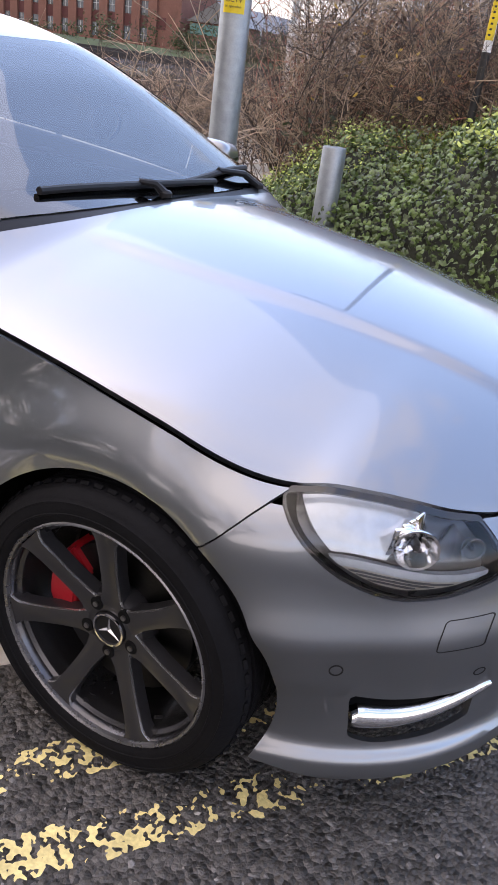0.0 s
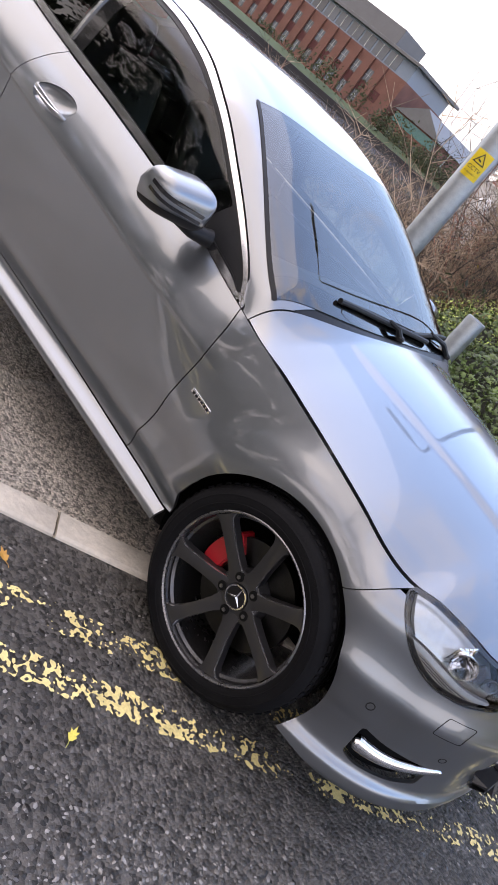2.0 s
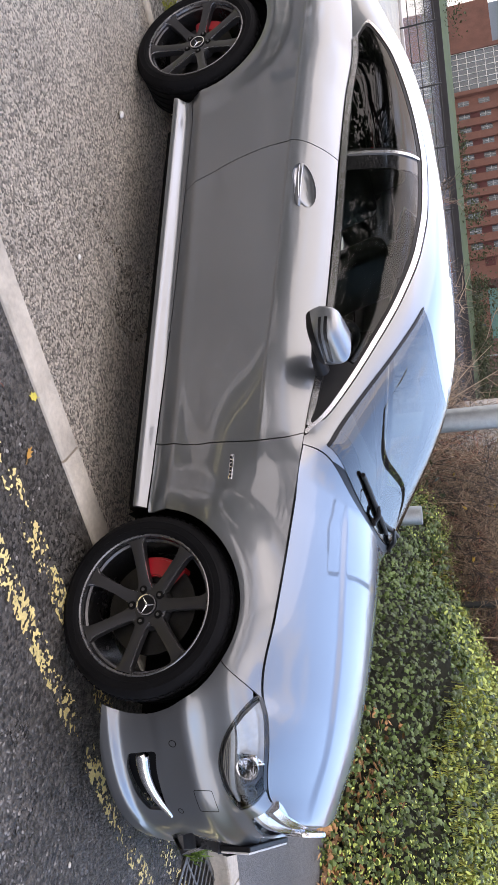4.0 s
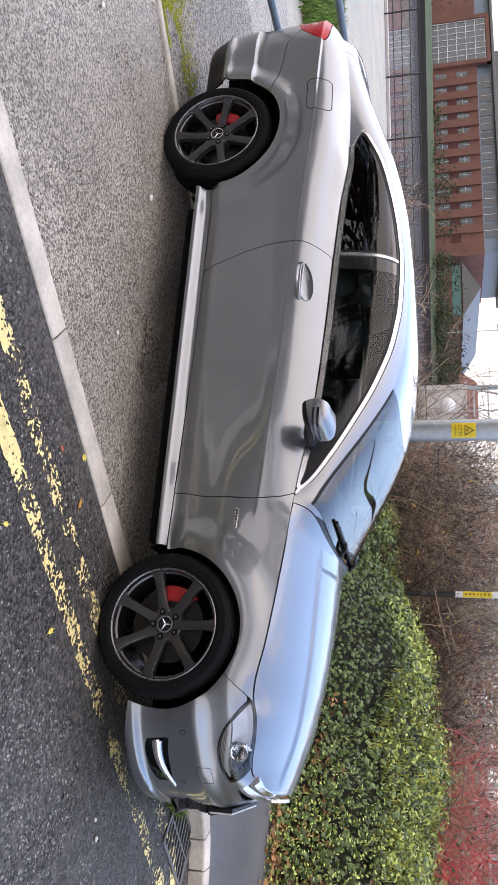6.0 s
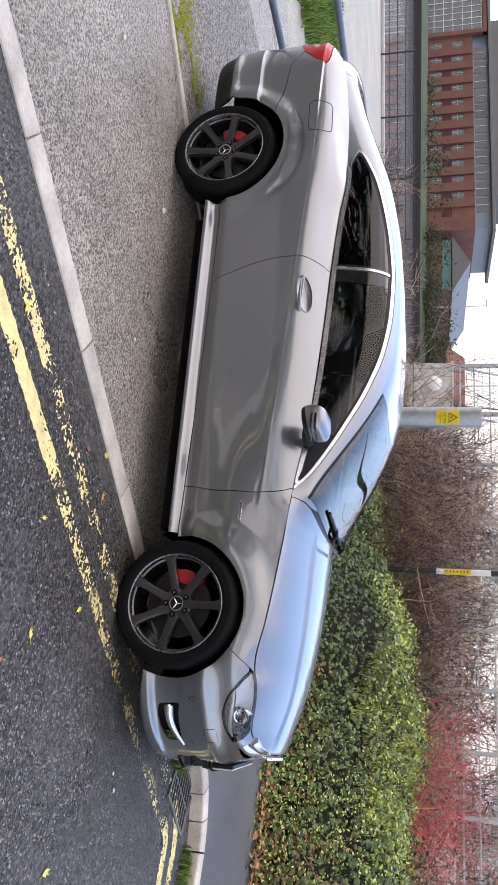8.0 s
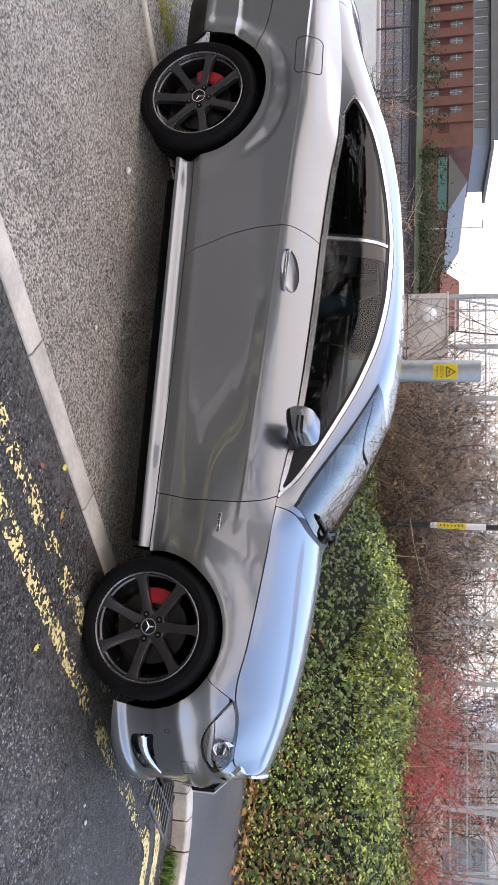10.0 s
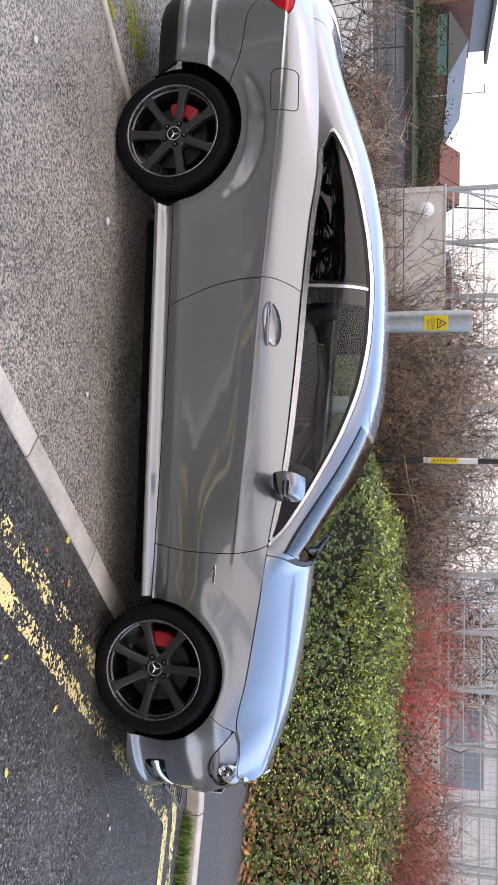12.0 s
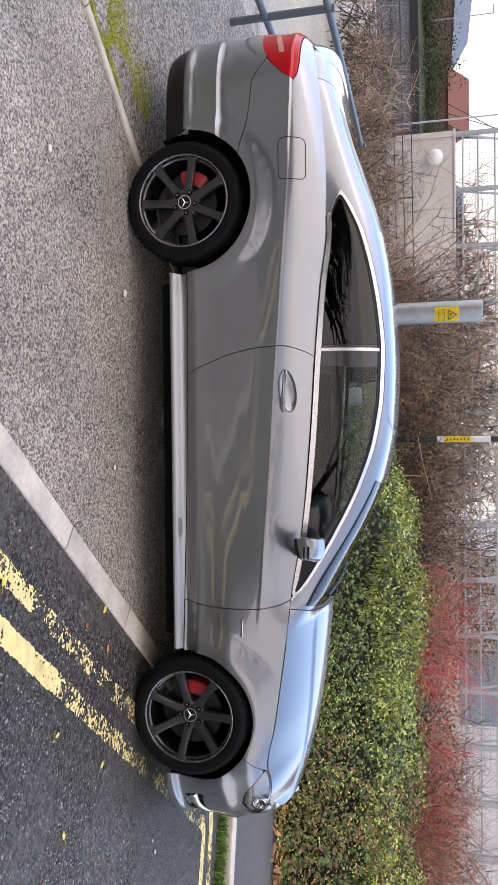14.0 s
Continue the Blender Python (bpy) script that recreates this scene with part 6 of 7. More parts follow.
def build_posts():
    th = tagged(empty("warning_post", Matrix.Translation((-2.86, 4.13, 0))), "thick galvanised steel post with a yellow camera warning sign", "post")
    part("post", lathe([(0.122, -0.05), (0.122, 2.15), (0.119, 2.165), (0.112, 2.17), (0.0, 2.17)], 40, "z"), GALV, th, smooth=40)
    a = radians(-68)
    sign = part("sign", curved_patch(0.1255, a - 0.72, a + 0.72, 1.655, 1.915), SIGNYELLOW, th, "yellow camera warning sign", smooth=40)
    m = Matrix.Rotation(a + math.pi / 2, 4, "Z") @ Matrix.Translation((0, -0.1275, 0)) @ Matrix.Rotation(radians(90), 4, "X")
    tri = raw([(-0.062, 0.80, 0), (0.062, 0.80, 0), (0, 0.905, 0), (-0.046, 0.809, 0.0), (0.046, 0.809, 0.0), (0, 0.887, 0.0)], [(0, 1, 4, 3), (1, 2, 5, 4), (2, 0, 3, 5)])
    part("triangle", tri, BLACKPAINT, sign, at=m @ Matrix.Translation((0, 0.995, 0)) @ Matrix.Scale(1.0, 4) @ Matrix.Translation((0, 0.0, 0.0)))
    cam_bm = box(-0.022, 0.824, 0, 0.012, 0.838, 0.001)
    bmesh.ops.rotate(cam_bm, verts=cam_bm.verts, cent=(0, 0.83, 0), matrix=Matrix.Rotation(radians(-20), 3, "Z"))
    part("camera_symbol", cam_bm, BLACKPAINT, sign, at=m @ Matrix.Translation((0, 0.995, 0)))
    text_mesh("CCTV", 0.052, BLACKPAINT, "lettering", sign, m @ Matrix.Translation((0, 1.745, 0)))
    text_mesh("in operation", 0.026, BLACKPAINT, "lettering", sign, m @ Matrix.Translation((0, 1.700, 0)))

    lp = tagged(empty("street_lamp", Matrix.Translation((-1.40, 6.37, 0))), "black lamp post with a white band and yellow label", "street lamp")
    part("column", tube([(0, 0, -0.1), (0, 0, 1.69)], 0.041, 16), BLACKPAINT, lp, smooth=40)
    part("white_band", tube([(0, 0, 1.69), (0, 0, 2.42)], 0.0412, 16), WHITEPAINT, lp, smooth=40)
    lab = part("yellow_label", curved_patch(0.0430, radians(-160), radians(-20), 1.79, 2.16), SIGNYELLOW, lp, smooth=40)
    for k in range(7):
        part("label_bar", curved_patch(0.0441, radians(-106), radians(-74), 1.825 + 0.047 * k, 1.842 + 0.047 * k, 4), BLACKPAINT, lab)
    part("column", tube([(0, 0, 2.42), (0, 0, 6.45)], [0.041, 0.037], 16), BLACKPAINT, lp, smooth=40)
    part("arm", tube([(0, 0, 6.45), (-0.04, 0, 6.56), (-0.14, 0, 6.63), (-0.34, 0, 6.68)], 0.035, 12), GALV, lp, smooth=40)
    hd = box(-0.13, -0.35, -0.05, 0.13, 0.35, 0.06, 0.05, 3)
    bmesh.ops.transform(hd, matrix=Matrix.Translation((-0.66, 0, 6.74)) @ Matrix.Rotation(radians(8), 4, "Y") @ Matrix.Rotation(radians(90), 4, "Z"), verts=hd.verts)
    part("lamp_head", hd, GALV, lp, smooth=40)

    bo = tagged(empty("bollard", Matrix.Translation((-1.95, 4.42, 0))), "short galvanised round steel bollard in the ivy", "bollard")
    part("post", lathe([(0.10, -0.05), (0.10, 0.785), (0.095, 0.795), (0.0, 0.795)], 32, "z"), GALV, bo, smooth=40)


build_posts()


# -- barrier, verge, grass behind the car --
def build_barrier():
    b = tagged(empty("barrier", Matrix.Translation((-4.93, 0, 0))), "galvanised steel tube barrier beside the verge", "barrier")
    part("rail", tube([(0, -3.2, 0.30), (0, 4.4, 0.30)], 0.030, 14), RAILGREY, b, smooth=40)
    part("rail", tube([(0, -3.2, 0.82), (0, 4.4, 0.82)], 0.030, 14), RAILGREY, b, smooth=40)
    for y in (-3.2, 1.40, 4.4):
        part("upright", tube([(0, y, -0.1), (0, y, 0.87)], 0.032, 14), RAILGREY, b, smooth=40)


build_barrier()


def flat_patch(name, x0, x1, y0, y1, step, zf, keep, material, label, cat, kind, thick=0.0):
    nx, ny = int((x1 - x0) / step) + 2, int((y1 - y0) / step) + 2
    P = lambda a, b: (a, b, zf(a, b))
    bm = clipped(P, np.linspace(x0, x1, nx), np.linspace(y0, y1, ny), keep, depth=0)
    if sum(f.normal.z for f in bm.faces) < 0:
        bmesh.ops.reverse_faces(bm, faces=bm.faces)
    ob = part(name, bm, material, smooth="all")
    return tagged(ob, label, cat, kind=kind)


EA, EB = Vector((-3.57, -1.37)), Vector((-3.03, -0.70))
ED = (EB - EA).normalized()
EN = Vector((-ED.y, ED.x))
edge_d = lambda x, y: (x - EA.x) * EN.x + (y - EA.y) * EN.y
flat_patch("verge", -9.0, -2.2, -5.0, 3.6, 0.12, lambda x, y: 0.005 + 0.018 * (vnoise(x, y, 5, 2) - 0.2) * ramp01(0.0, 0.3, edge_d(x, y)),
           [lambda x, y, z: edge_d(x, y) - 0.03, lambda x, y, z: x + 5.2 + 0.15 * vnoise(x, y, 2, 4)], GRAVEL, "rough gravel verge with yellow-green moss", "verge", "structure")


def build_edging():
    e = tagged(empty("edging"), "narrow concrete edging strip tinged with moss", "edging", kind="structure")
    for k in range(-6, 4):
        a, b = EA + ED * (0.9 * k + 0.004), EA + ED * (0.9 * k + 0.896)
        vs = []
        for p in (a, b):
            for o, z in ((-0.022, -0.05), (-0.022, 0.012), (-0.016, 0.018), (0.020, 0.018), (0.026, 0.012), (0.026, -0.05)):
                q = p + EN * o
                vs.append((q.x, q.y, z))
        bm = raw(vs, [(i, (i + 1) % 6, 6 + (i + 1) % 6, 6 + i) for i in range(6)] + [tuple(range(6)), tuple(range(6, 12))])
        bmesh.ops.recalc_face_normals(bm, faces=bm.faces)
        part("edging_stone", bm, CONCRETE, e)


build_edging()


def tufts(name, pos, size, material, label, cat, blades=9, up=1.0, seed=2, thin=0.06):
    r = np.random.default_rng(seed)
    V, F = [], []
    for (x, y, z) in pos:
        for _ in range(blades):
            a = r.uniform(0, 6.283)
            h = size * r.uniform(0.5, 1.2)
            w = size * thin
            ox, oy = r.normal(0, size * 0.35, 2)
            lx, ly = math.cos(a) * h * r.uniform(0.2, 0.7), math.sin(a) * h * r.uniform(0.2, 0.7)
            px, py = -math.sin(a) * w, math.cos(a) * w
            b = len(V)
            V += [(x + ox - px, y + oy - py, z), (x + ox + px, y + oy + py, z), (x + ox + lx * 0.4 + px * 0.7, y + oy + ly * 0.4 + py * 0.7, z + h * 0.6 * up), (x + ox + lx * 0.4 - px * 0.7, y + oy + ly * 0.4 - py * 0.7, z + h * 0.6 * up), (x + ox + lx, y + oy + ly, z + h * up)]
            F += [(b, b + 1, b + 2, b + 3), (b + 3, b + 2, b + 4)]
    return tagged(from_arrays(name, V, F, material), label, cat, kind="stuff")


r0 = np.random.default_rng(17)
sp = []
for _ in range(4200):
    x = r0.uniform(-1.6, 8.0)
    y = float(foot_y(x)) + r0.uniform(0.7, 2.6)
    if vnoise(x, y, 0.9, 61) > 0.42:
        sp.append((x, y, float(bank_z(np.array(x), np.array(y))) + 0.02))
tufts("bank_grass", sp, 0.13, SPRAY, "yellow-green grass sprays growing through the ivy", "grass", 9, 0.8, 6, 0.028)
moss_pos = []
while len(moss_pos) < 2600:
    s, d = r0.uniform(-2.4, 1.2), abs(r0.normal(0, 0.26)) + 0.03
    q = EA + ED * s + EN * d
    if vnoise(q.x, q.y, 3.2, 6) + 0.2 * (d < 0.08) > 0.54:
        moss_pos.append((q.x, q.y, 0.008))
tufts("moss", moss_pos, 0.022, MOSS, "yellow-green moss on the gravel verge", "moss", 8, 0.6, 3)
tufts("grass_patch", [(r0.uniform(-10.8, -7.6), r0.uniform(2.0, 5.2), 0.0) for _ in range(2200)], 0.16, GRASS, "bright green grass island behind the barrier", "grass", 7, 1.0, 4)
tufts("kerb_grass", [(*edge_point(r0.uniform(0.62, 0.98), r0.uniform(0.02, 0.16)), 0.0) for _ in range(130)] + [(*edge_point(r0.uniform(1.72, 3.6), r0.uniform(-0.01, 0.10)), 0.0) for _ in range(330)], 0.075, GRASS, "grass growing in the gutter along the kerb", "grass", 9, 1.0, 5)


# -- road paint and litter --
def paint_line(off, s0, s1, width, seed, worn):
    """A yellow line worn to islands."""
    def P(a, b):
        pts = np.array([tuple(edge_point(float(s), 0.0)) for s in a[:, 0]])
        nxt = np.array([tuple(edge_point(float(s), 0.1)) for s in a[:, 0]])
        n = (nxt - pts) / 0.1
        x = pts[:, 0:1] + n[:, 0:1] * b
        y = pts[:, 1:2] + n[:, 1:2] * b
        return x, y, np.full_like(x, 0.0068)

    A, B = np.arange(s0, s1, 0.0048), np.linspace(off - width / 2 - 0.012, off + width / 2 + 0.012, 26)
    AA, BB = np.meshgrid(A, B, indexing="ij")
    X, Y, Z = P(AA, BB)
    w = worn(AA)
    g = 0.32 * vnoise(X, Y, 9, seed) + 0.36 * vnoise(X, Y, 65, seed + 1) + 0.46 * vnoise(X, Y, 150, seed + 2) - w
    g = np.minimum(g, (width / 2 - np.abs(BB - off)) * 12 + 0.16 * (vnoise(X, Y, 60, seed + 5) - 0.5))
    vs, index, faces = [], {}, []
    na, nb = AA.shape
    for i in range(na - 1):
        for j in range(nb - 1):
            cs = ((i, j), (i + 1, j), (i + 1, j + 1), (i, j + 1))
            gs = [g[c] for c in cs]
            if max(gs) < 0:
                continue
            poly = []
            for k in range(4):
                c, d = cs[k], cs[(k + 1) % 4]
                if g[c] >= 0:
                    poly.append(("v", c, c, 0.0))
                if (g[c] >= 0) != (g[d] >= 0):
                    a_, b_ = (c, d) if c < d else (d, c)
                    poly.append(("e", a_, b_, g[a_] / (g[a_] - g[b_])))
            ids = []
            for key in poly:
                kk = key[:3]
                if kk not in index:
                    _, c, d, t = key
                    index[kk] = len(vs)
                    vs.append((X[c] + (X[d] - X[c]) * t, Y[c] + (Y[d] - Y[c]) * t, 0.0068))
                ids.append(index[kk])
            if len(ids) >= 3:
                faces.append(ids[::-1])
    return vs, faces


for off, seed, wear in ((0.305, 3, lambda s: 0.69 + 0.06 * ramp01(-0.3, 0.1, s) - 0.14 * ramp01(-1.7, -2.3, s) - 0.23 * ramp01(0.85, 1.2, s)), (0.500, 14, lambda s: 0.62 - 0.28 * ramp01(-1.45, -1.8, s) + 0.07 * ramp01(-1.2, -0.5, s) + 0.05 * ramp01(0.1, 0.35, s) - 0.26 * ramp01(0.85, 1.2, s))):
    V, F = paint_line(off, -7.6, 4.6, 0.095, seed, wear)
    tagged(from_arrays("yellow_line", [tuple(map(float, v)) for v in V], F, YELLOW), "worn broken yellow line painted along the kerb", "road marking", group="double yellow lines", kind="structure")


def chips(name, x0, x1, y0, y1, tries, most, seed, density, size, material, label):
    """Proud chippings standing in a worn surface."""
    r = np.random.default_rng(seed)
    base = np.array([(1, 0, 0), (0.5, 0.8, 0), (-0.5, 0.85, 0), (-1, 0, 0), (-0.45, -0.8, 0), (0.55, -0.85, 0), (0.55, 0.05, 0.5), (-0.1, 0.4, 0.55), (-0.5, -0.1, 0.45), (0.05, -0.4, 0.5)])
    fc = [(0, 1, 7, 6), (1, 2, 7), (2, 3, 8, 7), (3, 4, 8), (4, 5, 9, 8), (5, 0, 6, 9), (6, 7, 8, 9)]
    k = tries
    x, y = r.uniform(x0, x1, k), r.uniform(y0, y1, k)
    ok = np.nonzero(r.uniform(0, 1, k) < density(x, y))[0][:most]
    x, y, n = x[ok], y[ok], len(ok)
    a = r.uniform(0, 6.283, n)
    s = size * (0.3 + 0.7 * r.uniform(0, 1, n) ** 1.6)
    sc = np.stack([s, s * r.uniform(0.5, 0.9, n), s * r.uniform(0.3, 0.6, n)], 1)
    p = base[None] * sc[:, None, :] * (1 + r.normal(0, 0.14, (n, 10, 3)))
    c, q = np.cos(a)[:, None], np.sin(a)[:, None]
    vx, vy = p[..., 0] * c - p[..., 1] * q, p[..., 0] * q + p[..., 1] * c
    tilt = r.normal(0, 0.22, (n, 2))
    vz = 0.0032 + p[..., 2] + tilt[:, :1] * vx + tilt[:, 1:] * vy
    V = np.stack([x[:, None] + vx, y[:, None] + vy, vz], -1).reshape(-1, 3)
    tri = np.array([(f[0], f[i], f[i + 1]) for f in fc for i in range(1, len(f) - 1)])
    F = (tri[None] + (np.arange(n) * 10)[:, None, None]).reshape(-1, 3)
    tagged(from_arrays(name, V, F, material), label, "gravel", kind="stuff")


CHIP = mat("wet stone chipping", (0.17, 0.16, 0.15), 0.13, var=0.3, scale=40, island=0.8)
STONE = mat("verge gravel stone", (0.24, 0.21, 0.175), 0.5, var=0.3, scale=30, island=0.7)


def road_density(x, y):
    d = x * KN.x + y * KN.y
    fade = ramp01(-3.2, -2.3, x) * ramp01(2.6, 1.7, x) * ramp01(-3.3, -2.5, y)
    return (d > 0.34) * fade * (0.18 + 0.82 * ramp01(0.75, 1.35, d)) * (0.25 + 1.0 * vnoise(x, y, 1.6, 40))


def verge_density(x, y):
    return (edge_d(x, y) > 0.05) * (0.35 + 0.65 * vnoise(x, y, 2.5, 50))


chips("road_chippings", -3.2, 2.6, -3.3, 0.8, 260000, 30000, 23, road_density, 0.0105, CHIP, "loose and proud stone chippings in the wet road")
chips("verge_gravel", -5.2, -2.6, -3.0, 0.4, 60000, 10000, 29, verge_density, 0.014, STONE, "loose brown gravel on the mossy verge")


def fallen(name, x, y, size, material, label, turn, z=0.008):
    vs = [(0, -0.5, 0.02), (0.22, -0.38, 0.05), (0.42, -0.12, 0.10), (0.30, 0.02, 0.04), (0.40, 0.30, 0.12), (0.14, 0.24, 0.05), (0, 0.60, 0.12), (-0.16, 0.22, 0.04), (-0.42, 0.26, 0.10), (-0.30, 0.0, 0.05), (-0.44, -0.16, 0.09), (-0.20, -0.36, 0.03), (0, 0.05, 0.03)]
    bm = raw(vs, [(12, i, (i + 1) % 12) for i in range(12)])
    st = tube([(0, -0.5, 0.02), (0.05, -0.75, 0.06), (0.03, -1.0, 0.05)], 0.02, 5)
    lf = tagged(empty(name, Matrix.Translation((x, y, z)) @ Matrix.Rotation(radians(turn), 4, "Z") @ Matrix.Diagonal((size * 0.55, size * 0.8, size, 1))), label, "leaf")
    part("blade", bm, material, lf)
    part("stalk", st, material, lf)


LEAFY = mat("fallen yellow leaf", (0.72, 0.62, 0.12), 0.5, var=0.25, scale=20)
LEAFO = mat("fallen orange leaf", (0.50, 0.26, 0.05), 0.55, var=0.3, scale=20)
LEAFR = mat("fallen red leaf", (0.42, 0.12, 0.06), 0.6, var=0.3, scale=20)
for x, y, sz, mt, lb, tn in ((0.10, -1.30, 0.055, LEAFY, "yellow fallen leaf on the wet road", 30), (0.24, -1.71, 0.06, LEAFY, "yellow fallen leaf on the wet road", 110),
                             (-0.65, -1.25, 0.07, LEAFY, "pale yellow fallen leaf beside the kerb", 200), (-0.97, -2.16, 0.06, LEAFY, "yellow fallen leaf on the wet road", 75),
                             (1.17, -1.25, 0.07, LEAFY, "yellow fallen leaf on the wet road", 15), (-0.62, -1.45, 0.05, LEAFR, "red-brown fallen leaf beside the kerb", 160),
                             (-0.45, -1.22, 0.06, LEAFO, "orange fallen leaf beside the kerb", 80), (-0.22, -1.75, 0.045, LEAFY, "yellow fallen leaf on the wet road", 10),
                             (0.35, -1.9, 0.035, LEAFR, "red fallen leaf on the wet road", 50)):
    fallen("fallen_leaf", x, y, sz, mt, lb, tn)
STONEW = mat("white pebble", (0.7, 0.68, 0.64), 0.6)
for x, y, sz in ((0.92, -0.59, 0.014), (-2.27, -0.944, 0.022), (0.84, -0.62, 0.01), (-1.35, -1.1, 0.014), (-2.75, -1.75, 0.018)):
    bm = bmesh.new()
    bmesh.ops.create_icosphere(bm, subdivisions=2, radius=1.0)
    for v in bm.verts:
        v.co *= 1 + 0.18 * noise.noise(v.co * 1.7 + Vector((x * 9, y, 0)))
    pb = part("pebble", bm, STONEW, smooth="all", at=Matrix.Translation((x, y, 0.004 + sz * 0.35)) @ Matrix.Diagonal((sz, sz * 0.7, sz * 0.5, 1)))
    tagged(pb, "small white pebble lying on the tarmac", "pebble", group="white pebbles")


def build_drain():
    c, ang = edge_point(1.18, 0.19), math.atan2(KD.y, KD.x)
    IRON = mat("cast iron", (0.16, 0.155, 0.15), 0.5, 0.6, var=0.3, scale=15)
    d = tagged(empty("drain_grate", Matrix.Translation((c.x, c.y, 0.0)) @ Matrix.Rotation(ang, 4, "Z")), "cast iron road drain grate against the kerb", "drain")
    part("pit", box(-0.215, -0.145, 0.0045, 0.215, 0.145, 0.0055), mat("dark pit", (0.004, 0.004, 0.004), 0.9), d)
    for y in (-0.155, 0.155):
        part("rim", box(-0.23, y - 0.012, 0.0, 0.23, y + 0.012, 0.016, 0.003), IRON, d)
    for x in (-0.22, 0.22):
        part("rim", box(x - 0.012, -0.143, 0.0, x + 0.012, 0.143, 0.0155, 0.003), IRON, d)
    for k in range(8):
        x = -0.19 + 0.054 * k
        bm = box(-0.006, -0.15, 0.006, 0.006, 0.15, 0.015, 0.002)
        bmesh.ops.rotate(bm, verts=bm.verts, cent=(0, 0, 0), matrix=Matrix.Rotation(radians(14), 3, "Z"))
        part("bar", bm, IRON, d, at=Matrix.Translation((x, 0, 0)))
    part("bar", box(-0.21, -0.006, 0.006, 0.21, 0.006, 0.0145, 0.002), IRON, d)


build_drain()

# ---- river bank, far side ----
IRONBLK = mat("black painted iron", (0.02, 0.02, 0.022), 0.5)
LIGHTGREY = mat("light grey steel", (0.38, 0.41, 0.43), 0.45, 0.4)
GLASSB = mat("far window glass", (0.05, 0.065, 0.08), 0.12, coat=0.5, objvar=0.5)
BLUEPANEL = mat("blue-grey cladding", (0.20, 0.26, 0.33), 0.4)
ROOFGREY = mat("grey sheet roof", (0.13, 0.132, 0.135), 0.5, var=0.15, scale=0.4)
TEAL = mat("teal glazing band", (0.06, 0.17, 0.16), 0.3)
STONEDK = mat("dark river wall stone", (0.026, 0.024, 0.024), 0.85, var=0.4, scale=0.8)


def build_railing():
    rl = tagged(empty("river_railing"), "black iron railing along the river path", "railing")
    a0, a1 = -16.0, 16.0
    for z in (0.28, 0.55, 0.82, 1.10):
        part("rail", tube([(*on_bank(a0, -0.5), z), (*on_bank(a1, -0.5), z)], 0.018, 6), IRONBLK, rl)
    a = a0
    while a <= a1:
        part("baluster_post", tube([(*on_bank(a, -0.5), -0.05), (*on_bank(a, -0.5), 1.16)], 0.03, 6), IRONBLK, rl)
        a += 2.0
    cp = part("coping", box(-60, -0.16, 0, 60, 0.16, 0.10, 0.02), WALLWHITE)
    cp.matrix_basis = Matrix.Translation((*on_bank(0, -0.1), 0.0)) @ Matrix.Rotation(math.atan2(BANKD.y, BANKD.x), 4, "Z")
    tagged(cp, "pale stone coping on the river bank", "coping", kind="structure")


build_railing()


